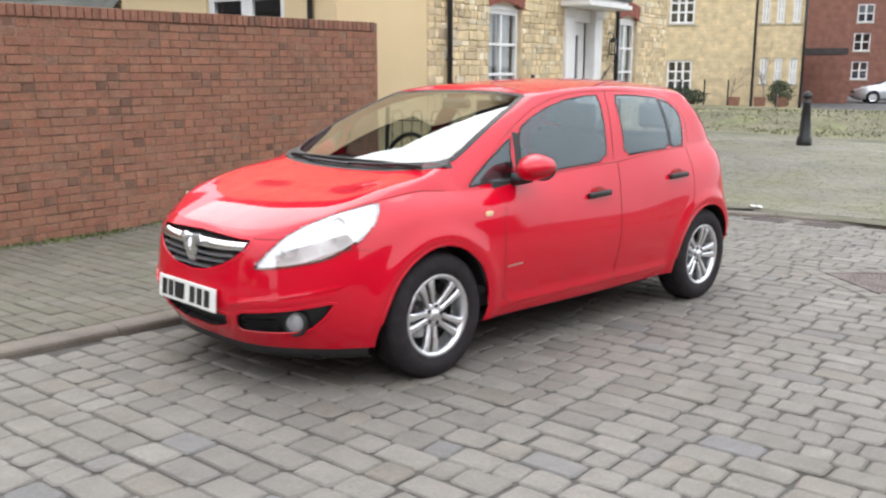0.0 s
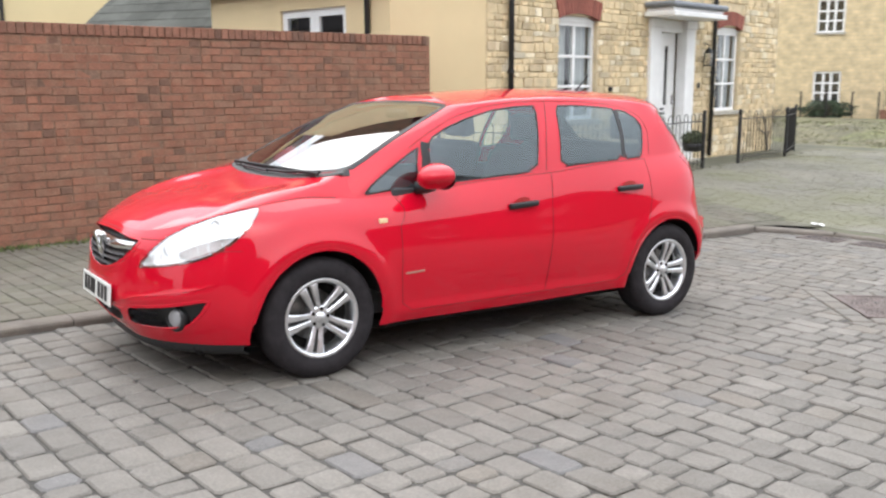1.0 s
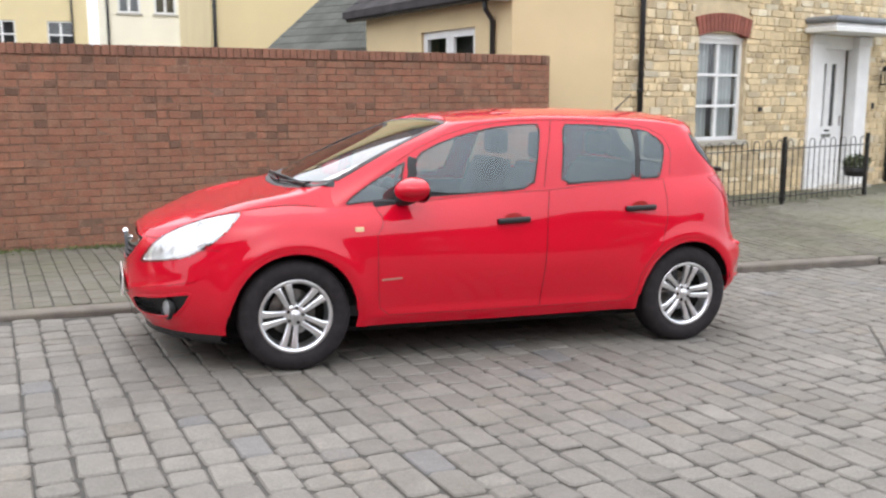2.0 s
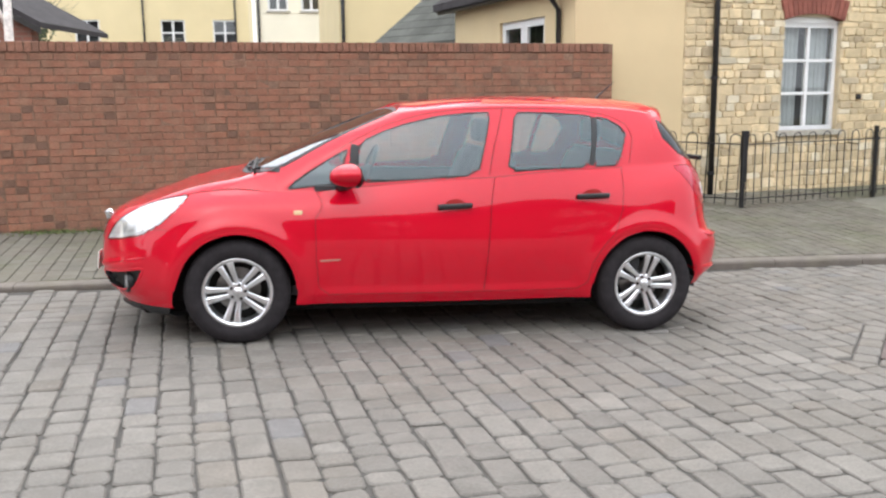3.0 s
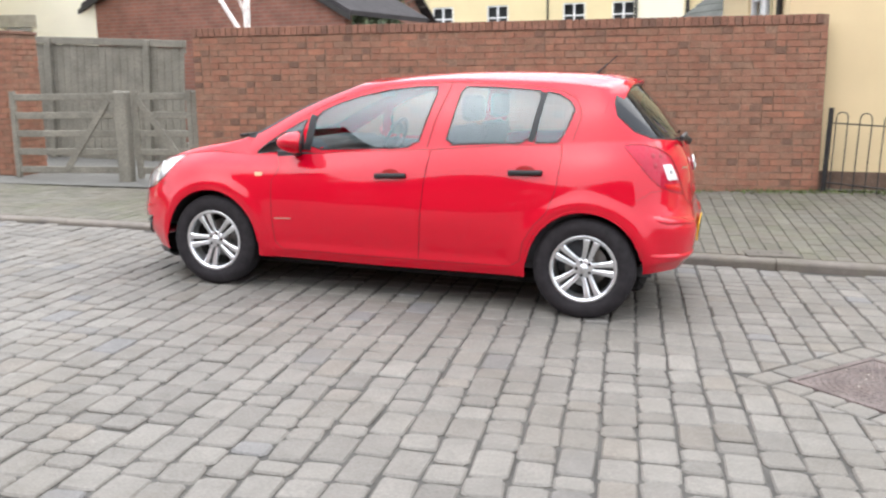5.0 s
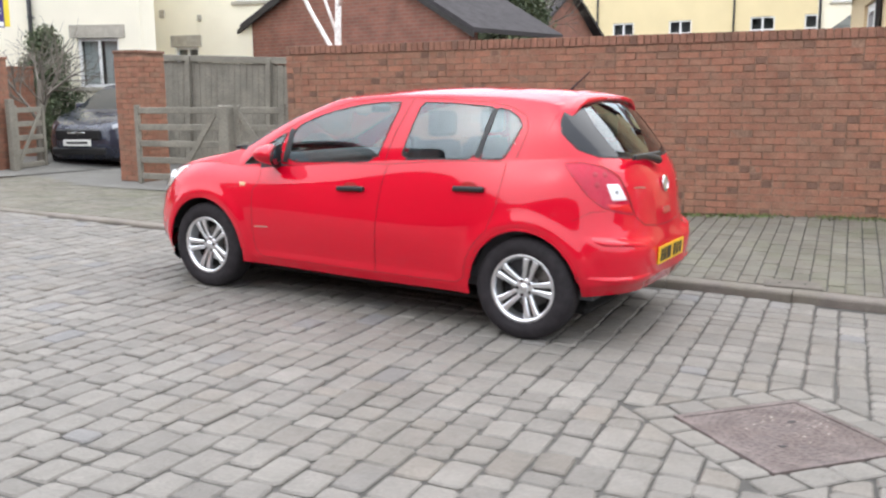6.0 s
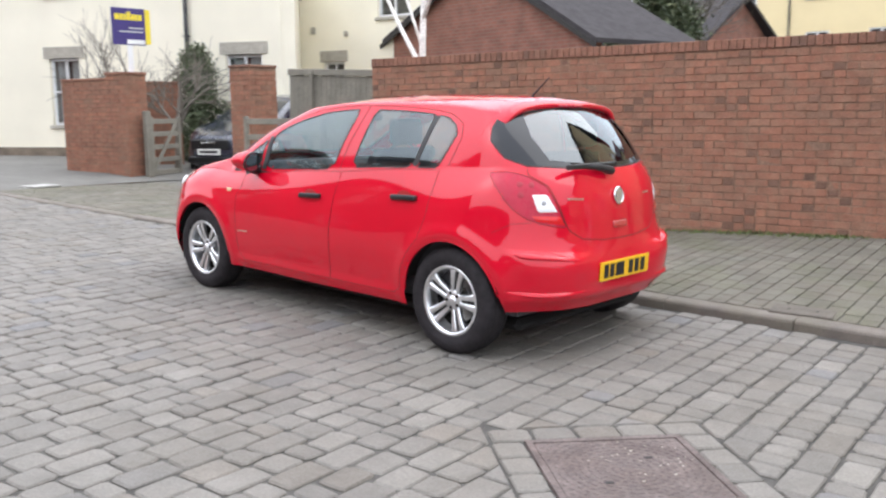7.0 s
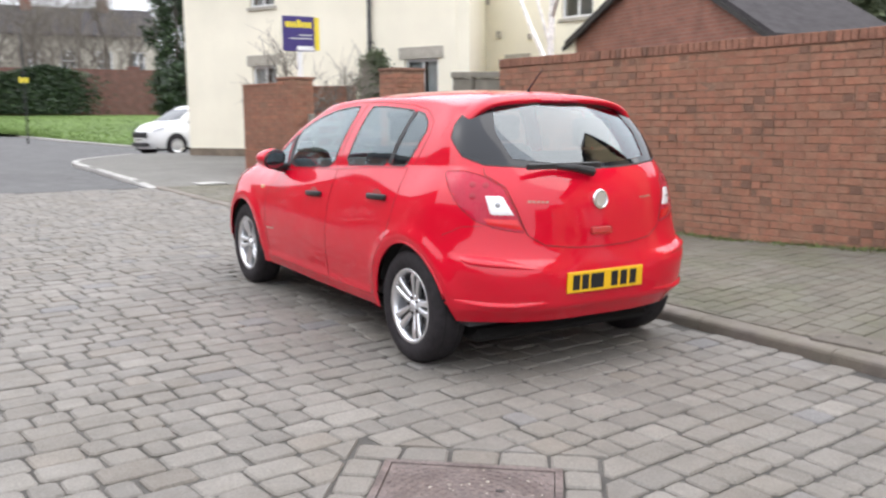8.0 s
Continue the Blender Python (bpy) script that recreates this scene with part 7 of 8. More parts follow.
for k, (x, y, h) in enumerate(((-56, 3.0, 9), (-62, 6.5, 10), (-54, 7.0, 9), (-64, 10.0, 11), (-57, 11.0, 9), (-70, 8, 12), (-50, 4.4, 6), (-51, 8.0, 6.5))):
    bare_tree("bare_tree", pose(x, y, 1.2), h, .13, M_TWIG, "grey leafless tree in the gardens beyond the far wall", 150 + k, spread=.85, levels=4, kids=4, sides=5)
for k, (x, y, h) in enumerate(((-52, 1.5, 11), (-55, 5.0, 12), (-58, 8.5, 13), (-52, 9.5, 10), (-60, 12.5, 13), (-50, -2.5, 11), (-66, 4, 14), (-49, 12.5, 9))):
    bare_tree("bare_tree", pose(x, y, 1.2), h, .2, M_TWIG, "tall leafless tree behind the far wall", 50 + k, spread=.6, levels=5, kids=3, sides=5)
M_VILLA = mat("grey_villa_stone", (0.44, 0.41, 0.34), rough=0.9, vary=0.2, scale=1.5, grain=0.2, gscale=12, bump=0.3, bscale=20)
back_house("far_villa", wall_frame(-72, 5.5, .05, 1), 12, 8.2, 9, M_VILLA, [(u, z) for z in (2.2, 5.4) for u in (1.5, 4.2, 7.0, 9.6)], "distant grey stone villa among bare trees", roof_h=2.6, ww=1.2, wh=1.6)
for y in (8.0, 14.0):
    tagged(part("chimney", boxed(-.5, .5, -.4, .4, 0.0, 13.0, .03), M_BRICK_TEX, m=pose(-72 - 4, y, 0)), "red brick chimney of the distant villa", "chimney")
back_house("far_lodge", wall_frame(-62, -2.5, .05, 1), 6.5, 4.6, 7, M_VILLA, [(1.2, 2.2), (4.4, 2.2)], "distant stone lodge with a slate roof", roof_h=2.4)
post = empty("street_sign_post", pose(-30.5, 1.6, .35))
tagged(post, "dark street post with a small yellow plate", "post")
part("pole", tubed([(0, 0, 0), (0, 0, 4.2)], .035, 8), M_IRON, post)
part("plate", boxed(-.02, .02, -.15, .15, 2.40, 2.60, .004), M_YELLOW, post)

# ---------------------------------------------------------------- other parked cars
def other_car(name, m, scale, paint, label, grille=True, plate_mat=None):
    """A parked car with skin, glass, wheels, lamps and plate, in the proportions of a small hatchback stretched by scale."""
    grids, nose = car_sheets()
    ob = empty(name, m)
    tagged(ob, label, "car")
    sc = np.array(scale)
    step = 4

    def panel(pname, grid, cols, rows, material, parent, lbl="", push=0.0):
        cols, rows = list(cols), list(rows)
        vs = [tuple((grid[i % CELLS, j] + np.array((0, np.sign(grid[i % CELLS, j][1]) * push, 0))) * sc) for i in cols for j in rows]
        k = len(rows)
        fs = [(a * k + b, (a + 1) * k + b, (a + 1) * k + b + 1, a * k + b + 1) for a in range(len(cols) - 1) for b in range(k - 1)]
        return mesh(pname, vs, fs, material, parent, lbl, smooth=True)

    every = list(range(0, CELLS, step)) + [CELLS]
    low = grids["lower"].copy()
    panel("body", low, every, range(0, 49, 4), paint, ob)
    panel("bonnet", grids["bonnet"], list(range(-nose, nose + 1, step)) + [nose], range(0, 29, 4), paint, ob)
    panel("roof", grids["roof"], every, (0, 4, 8, 12, 16), paint, ob)
    g = grids["green"]
    panel("roof_rail", g, every, (22, 24, 26), paint, ob)
    panel("windscreen", g, range(-60, 61, step), range(0, 23, 2), M_TINT2, ob)
    panel("rear_window", g, range(174, 247, step), range(0, 23, 2), M_TINT2, ob)
    for s in (1, -1):
        def cc(lo, hi):
            r = list(range(lo, hi + 1, 3))
            return r if s > 0 else [CELLS - i for i in r][::-1]
        panel("door_window", g, cc(84, 114), range(0, 23, 2), M_TINT2, ob)
        panel("door_window", g, cc(120, 150), range(0, 23, 2), M_TINT2, ob)
        for lo, hi in ((60, 84), (114, 120), (150, 174)):
            panel("pillar", g, cc(lo, hi), range(0, 23, 2), paint, ob)
        r = [24, 28, 32, 36, 39]
        panel("headlight", low + (-.006, 0, 0), r if s > 0 else [CELLS - i for i in r][::-1], (33, 36, 39, 42), M_SILVERLENS, ob, push=.006)
        r = [168, 172, 176, 180, 184]
        panel("tail_light", low + (.006, 0, 0), r if s > 0 else [CELLS - i for i in r][::-1], (32, 36, 40, 44), M_REDLENS, ob, push=.006)
        for cx in (0.0, 2.511):
            y = s * -.80 * sc[1]
            zc = .306
            wheel = part("wheel", lathe(bmesh.new(), [(.001, -.095), (.06, -.10), (.10, -.085), (.19, -.092), (.205, -.10)], "y", 20), M_ALLOY, ob, "silver wheel with a black tyre", smooth=True, m=pose(cx * sc[0], y, zc, 0, 0, 0 if s > 0 else 180))
            part("tyre", lathe(bmesh.new(), [(.2, -.10), (.24, -.112), (.29, -.10), (.309, -.05), (.309, .05), (.29, .09), (.2, .085)], "y", 32), M_RUBBER, wheel, smooth=True)
            bm = bmesh.new()
            bmesh.ops.create_circle(bm, cap_ends=True, segments=28, radius=.345)
            bmesh.ops.rotate(bm, matrix=Matrix.Rotation(math.pi / 2, 3, "X"), verts=bm.verts)
            part("wheel_opening", bm, M_GAP, ob, m=pose(cx * sc[0], s * -(.874 * sc[1]), .315))
        part("door_mirror", boxed(.56 * sc[0], .66 * sc[0], s * .86 * sc[1] - .09, s * .86 * sc[1] + .09, .95 * sc[2], 1.08 * sc[2], .03, seg=2), paint, ob, smooth=True)
    fx = -.862 * sc[0]
    part("grille", boxed(fx - .012, fx + .05, -.42 * sc[1], .42 * sc[1], .50 * sc[2], .68 * sc[2], .03), M_BLACK, ob, "black front grille")
    part("lower_grille", boxed(fx - .006, fx + .05, -.5 * sc[1], .5 * sc[1], .27 * sc[2], .38 * sc[2], .02), M_BLACK, ob)
    pl = part("number_plate", boxed(fx - .022, fx - .012, -.26, .26, .41 * sc[2], .41 * sc[2] + .11, .003), M_PLATE_W, ob, "white number plate with dark bars")
    part("plate_bar", boxed(fx - .025, fx - .021, -.2, .2, .41 * sc[2] + .035, .41 * sc[2] + .075), M_INK, pl)
    part("underbody", boxed(-.6 * sc[0], 2.9 * sc[0], -.66 * sc[1], .66 * sc[1], .16, .25), M_GAP, ob)
    return ob


M_SILVERLENS = mat("dull_headlight", (0.35, 0.36, 0.38), rough=0.15, coat=1.0)
M_TINT2 = mat("dark_car_window", (0.03, 0.032, 0.035), rough=0.08, spec=0.4)
M_NAVY = mat("dark_navy_paint", (0.012, 0.016, 0.035), rough=0.3, coat=1.0, vary=0.05, scale=4)
M_CARWHITE = mat("white_car_paint", (0.75, 0.75, 0.75), rough=0.35, coat=1.0, vary=0.03, scale=3)
M_CARSILVER = mat("silver_car_paint", (0.55, 0.57, 0.6), rough=0.35, metal=0.5, coat=1.0)
M_CARGREEN = mat("pale_green_car_paint", (0.45, 0.60, 0.30), rough=0.35, coat=1.0)
suv = other_car("suv_car", wall_frame(-8.60, 5.42, -.31, .95, z=.13), (1.0, 1.02, 1.06), M_NAVY, "dark navy estate car parked nose-out in the drive")
# four linked rings on the SUV's grille are left as one plain chrome bar
part("grille_bar", boxed(-.895, -.878, -.17, .17, .64, .67, .006), M_CHROME, suv, "plain chrome bar")
other_car("small_white_car", wall_frame(-20.9, 4.05, -.27, .965, z=.26), (.86, .94, 1.04), M_CARWHITE, "small white hatchback parked at the far side of the corner")
other_car("silver_car", wall_frame(47.6, 14.5, .466, -.885, z=-.45), (1.08, 1.02, .96), M_CARSILVER, "distant silver car parked by the brick block")
other_car("pale_green_car", wall_frame(-38.5, .2, -1, .2, z=.42), (.95, .95, 1.0), M_CARGREEN, "pale green car at the edge of the lawn")

# ---------------------------------------------------------------- the far right: bollard, bank, stone houses
M_DRYGRASS = mat("winter_grass", (0.128, 0.118, 0.070), rough=0.95, vary=0.3, scale=1.2, grain=0.35, gscale=12, bump=0.6, bscale=30, stain=(((0.145, 0.155, 0.062), 0.9, 0.5, 0.7), ((0.085, 0.07, 0.05), 2.5, 0.4, 0.5)))
M_DRYBLADE = mat("winter_grass_blade", (0.125, 0.122, 0.065), rough=0.95, island=0.2, tints=((0.3, (0.14, 0.15, 0.065)),))
bol = empty("bollard", pose(13.62, 3.30, pave_z(13.62, 3.3)))
tagged(bol, "black cast-iron bollard with a ringed cap on the paving", "bollard")
part("shaft", lathe(bmesh.new(), [(.13, 0), (.14, .03), (.13, .13), (.105, .17), (.09, .45), (.068, .74), (.08, .76), (.08, .79), (.062, .81), (.060, .86)], "z", 16), M_IRON, bol, smooth=True)
part("cap", lathe(bmesh.new(), [(.060, .86), (.090, .88), (.090, .91), (.055, .97), (.001, 1.0)], "z", 16), M_IRON, bol, smooth=True)

tagged(sheet("grass_bank", list(np.linspace(15.8, 30, 16)), lambda x: list(np.linspace(-8, 24, 33)), lambda x, y: .02 + .34 * math.exp(-((x + .47 * (y - 5) - 20.8) / 1.3) ** 2) - .01 * max(0, x - 24), M_DRYGRASS), "rough grassy bank beyond the paving", "grass", kind="structure")
tv, tf = [], []
for _ in range(9000):
    y = rng.uniform(0, 15)
    x = rng.uniform(16.2, 24) - .3 * (y - 5) * (rng.random() < .5)
    if x < 16.2:
        continue
    z = .02 + .34 * math.exp(-((x + .47 * (y - 5) - 20.8) / 1.3) ** 2)
    h = .015 + .05 * rng.random()
    o = len(tv)
    a = rng.random() * 6.28
    w = .02
    tv += [(x - w * math.cos(a), y - w * math.sin(a), z - .01), (x + w * math.cos(a), y + w * math.sin(a), z - .01), (x + rng.normal() * .04, y + rng.normal() * .04, z + h)]
    tf.append((o, o + 1, o + 2))
tagged(mesh("rough_grass", tv, tf, M_DRYBLADE), "rough grass and weeds on the bank", "grass", kind="stuff")

FARW = wall_frame(29.0, 21.2, .466, -.885)
back_house("far_stone_left", FARW @ pose(-2, 0, -.3), 10.18, 7.2, 7, M_STONE_TEX, [(6.78, .70), (6.78, 3.5), (3.2, .7), (3.2, 3.5)], "distant honey stone house across the green", pipes=(), ww=1.02, wh=1.30, panes=(3, 3))
back_house("far_stone_right", FARW @ pose(8.18, .25, -.3), 2.0, 6.8, 6.5, M_STONE_TEX, [(.32, 1.05), (.88, 1.05), (1.46, 1.05), (.28, 3.5), (.84, 3.5), (1.46, 3.5)], "narrower stone house front with tall windows", pipes=(.06, 1.96), ww=.30, wh=1.05)
back_house("far_brick_left", FARW @ pose(10.3, 12, -.6), 3.0, 7.5, 7, M_BRICK_TEX, [], "red brick end wall beyond the stone houses")
back_house("far_brick_right", FARW @ pose(13.2, 25, -.9), 12, 9.0, 8, M_BRICK_TEX, [(1.7, .9 + .6), (1.7, 3.3), (1.8, 5.0 + .1), (5.0, 1.5), (5.0, 3.3), (8.4, 1.5), (8.4, 3.3)], "distant red brick block with white windows", ww=1.0, wh=1.15)
tagged(part("carport_roof", boxed(10.2, 12.6, 7, 11, 2.0, 2.3), M_SLATE, m=FARW), "low slate porch roof between the houses", "roof", kind="structure")
tagged(part("wall_carport", boxed(10.2, 11.0, 11.2, 11.5, -.6, 2.0), M_BRICK_TEX, m=FARW), "shaded brick wall under the porch", "wall", kind="structure")
evergreen("clipped_hedge", FARW @ pose(5.45, -1.2, -.1), .70, .95, 2600, .05, "dark clipped hedge under the far window", 61, M_IVY, "round")
evergreen("shrub", FARW @ pose(9.3, -.9, -.1), 1.0, .5, 1600, .05, "dark shrub in front of the far stone house", 62, M_LEAF, "round")
for u, v in ((8.55, -1.0), (9.35, -1.1), (7.55, -1.0)):
    pot = part("planter", extruded([(-.20, 0), (.20, 0), (.24, .36), (-.24, .36)], -.2, .2), M_BRICK_DARK, m=FARW @ pose(u, v, -.12))
    tagged(pot, "dark terracotta planter in front of the far stone house", "planter", "planters by the far house")
bare_tree("shrub", FARW @ pose(7.4, -.8, 0), 2.0, .03, M_TWIG, "leafless climber against the far stone wall", 63, spread=.7, levels=3, kids=3, sides=4)
bare_tree("shrub", FARW @ pose(8.7, -.6, 0), 2.4, .03, M_TWIG, "leafless climber against the far stone wall", 64, spread=.7, levels=4, kids=3, sides=4)
bare_tree("shrub", pose(13.6, 6.35, .06), 1.4, .03, M_TWIG, "leafless shrub at the corner of the railings", 65, spread=.7, levels=4, kids=3, sides=4)
for k in range(7):
    a = FARW @ Vector((4.6 + .9 * k, -2.2, -.1))
    tagged(part("rail_post", boxed(-.025, .025, -.025, .025, 0, 1.05, .004), M_IRON, m=pose(a.x, a.y, a.z)), "thin black railing post by the far houses", "post", "far railing posts")

# plain houses across the street, unseen behind the camera, added to close the place
back_house("opposite", wall_frame(24, -21, -1, 0), 40, 5.8, 8, M_BRICK_TEX, [(u, z) for z in (1.0, 3.6) for u in (4, 9, 15, 20, 26, 31, 36)], "row of brick houses across the street", roof_h=2.8, ww=1.1, wh=1.4)
# taller unseen row, added so the car's side windows reflect less sky
back_house("terrace", wall_frame(-8.5, -12.5, -1, 0), 30, 7.8, 8, M_BRICK_TEX, [(u, z) for z in (1.0, 3.5, 5.9) for u in (3, 8, 13, 18, 23)], "row of three-storey brick houses further along the street", roof_h=3.4, ww=1.1, wh=1.4)
# ---------------------------------------------------------------- single pieces: setts, blocks, bricks and stones
def piece_mesh(w, h, depth, bevel, corner, jitter, seed, plane="ground"):
    """Vertices and faces of one worn block, face up at 0, w by h, with rounded corners and eased edges."""
    rng = np.random.default_rng(seed)
    a, b = w / 2, h / 2
    c = min(corner, a * .6, b * .6)
    out = [(-a + c, -b), (a - c, -b), (a, -b + c), (a, b - c), (a - c, b), (-a + c, b), (-a, b - c), (-a, -b + c)] if corner else [(-a, -b), (a, -b), (a, b), (-a, b)]
    out = [(x + rng.normal() * jitter, y + rng.normal() * jitter) for x, y in out]
    return ring_piece(out, depth, bevel, rng.normal() * .0015, plane)


def ring_piece(out, depth, bevel, tilt=0.0, plane="ground"):
    n = len(out)
    cx, cy = sum(p[0] for p in out) / n, sum(p[1] for p in out) / n
    vs = []
    for n_, inset in ((-depth, 0), (-bevel * .8, 0), (0, bevel)):
        for x, y in out:
            d = math.hypot(x - cx, y - cy) or 1
            k = max(0.1, 1 - inset * 1.2 / d)
            vs.append((cx + (x - cx) * k, cy + (y - cy) * k, n_ + (tilt * (x - cx) * 8 if n_ == 0 else 0)))
    fs = [(r * n + i, r * n + (i + 1) % n, (r + 1) * n + (i + 1) % n, (r + 1) * n + i) for r in (0, 1) for i in range(n)]
    fs.append(tuple(range(2 * n, 3 * n)))
    if plane == "wall":
        vs = [(x, -z, y) for x, y, z in vs]
    return vs, fs


def lay(parent, name, items, templates, near_mat, far_mat, label, limit=300):
    """items: (template, pose, nearness). The nearest become parts that share meshes; the rest is one joined part of kind stuff."""
    items = sorted(items, key=lambda it: it[2])
    shared = {}
    for k, m, _ in items[:limit]:
        if k not in shared:
            me = bpy.data.meshes.new(name)
            me.from_pydata(templates[k][0], [], templates[k][1])
            me.materials.append(near_mat)
            shared[k] = me
        ob = new(name, shared[k])
        ob.parent, ob.matrix_basis = parent, m
    if len(items) > limit:
        vs, fs = [], []
        for k, m, _ in items[limit:]:
            o = len(vs)
            arr = np.array(templates[k][0]) @ np.array(m.to_3x3()).T + np.array(m.translation)
            vs += arr.tolist()
            fs += [tuple(i + o for i in q) for q in templates[k][1]]
        ob = mesh(name + "_rest", vs, fs, far_mat, parent, label)
        ob["kind"] = "stuff"


PAVE_TURN = 6.2
pc, ps = math.cos(radians(PAVE_TURN)), math.sin(radians(PAVE_TURN))
rng = np.random.default_rng(17)

# manhole cover, its frame and ring of cut setts
MH_C, MH_TURN = (4.122, -1.526), 50.9
MH_A, MH_B = .348, .332
MAN = Matrix.Translation((MH_C[0], MH_C[1], road_z(*MH_C))) @ STREET @ pose(0, 0, 0, 0, 0, MH_TURN)
man = empty("manhole_cover", MAN)
tagged(man, "square rust-brown cast-iron manhole cover in the setts", "cover")
bm = bmesh.new()
for q in ((-MH_A, MH_A, -MH_B, .03 - MH_B), (-MH_A, MH_A, MH_B - .03, MH_B), (-MH_A, .03 - MH_A, .03 - MH_B, MH_B - .03), (MH_A - .03, MH_A, .03 - MH_B, MH_B - .03)):
    box(bm, *q, -.05, .003, .002)
part("cover_frame", bm, M_CASTIRON, man)
part("cover_plate", boxed(.033 - MH_A, MH_A - .033, .033 - MH_B, MH_B - .033, -.05, -.001, .002), M_CASTIRON, man)
vs, fs = [], []
for ring in range(1, 13):
    r = .032 * ring
    n = max(6, int(2 * math.pi * r / .036))
    for k in range(n):
        turn = 2 * math.pi * (k + .5 * (ring % 2)) / n
        x, y = r * math.cos(turn), r * math.sin(turn)
        if abs(x) > MH_A - .05 or abs(y) > MH_B - .05:
            continue
        c, s = -math.sin(turn), math.cos(turn)
        o = len(vs)
        for z, e in ((-.002, 1), (.0014, .75)):
            vs += [(x + c * u * e - s * v * e, y + s * u * e + c * v * e, z) for u, v in ((-.013, -.007), (.013, -.007), (.013, .007), (-.013, .007))]
        fs += [(o, o + 1, o + 5, o + 4), (o + 1, o + 2, o + 6, o + 5), (o + 2, o + 3, o + 7, o + 6), (o + 3, o, o + 4, o + 7), (o + 4, o + 5, o + 6, o + 7)]
studs = mesh("raised_studs", vs, fs, M_CASTIRON, man)
studs["kind"] = "stuff"
for x, y in ((-.12, -.12), (.12, .10)):
    part("lifting_slot", boxed(x - .017, x + .017, y - .010, y + .010, -.0015, .0018), M_BARREL, man)
# pale flecks of old paint on the cover
vs, fs = [], []
frng = np.random.default_rng(33)
while len(fs) < 30:
    x, y = .12 + frng.normal() * .13, .09 + frng.normal() * .13
    if abs(x) > MH_A - .05 or abs(y) > MH_B - .05:
        continue
    o, r = len(vs), .003 + .004 * frng.random()
    vs += [(x + r * (.5 + frng.random()) * math.cos(1.26 * k), y + r * (.5 + frng.random()) * math.sin(1.26 * k), .0017) for k in range(5)]
    fs.append(tuple(range(o, o + 5)))
flecks = mesh("paint_flecks", vs, fs, M_SILL, man)
flecks["kind"] = "stuff"
ring_items, ring_t = [], [piece_mesh(.15, .135, .05, .008, .014, .003, 900 + k) for k in range(5)]
for side in range(4):
    half_l, half_w = (MH_A, MH_B) if side % 2 == 0 else (MH_B, MH_A)
    nn = 5
    L = 2 * half_l + (.29 if side % 2 == 0 else 0)
    for k in range(nn if side % 2 == 0 else 4):
        cnt = nn if side % 2 == 0 else 4
        u = -L / 2 + L * (k + .5) / cnt
        m = pose(0, 0, 0, 0, 0, 90 * side) @ pose(u, -(half_w + .075), .001 * (k % 2)) @ Matrix.Diagonal((L / cnt / .158, 1, 1, 1))
        ring_items.append((k % 5, Matrix.Translation((MH_C[0], MH_C[1], road_z(*MH_C))) @ STREET @ pose(0, 0, 0, 0, 0, MH_TURN) @ m, k))


def man_ab(x, y):
    c, s = math.cos(radians(MH_TURN)), math.sin(radians(MH_TURN))
    dx, dy = x - MH_C[0], y - MH_C[1]
    return dx * c + dy * s, -dx * s + dy * c


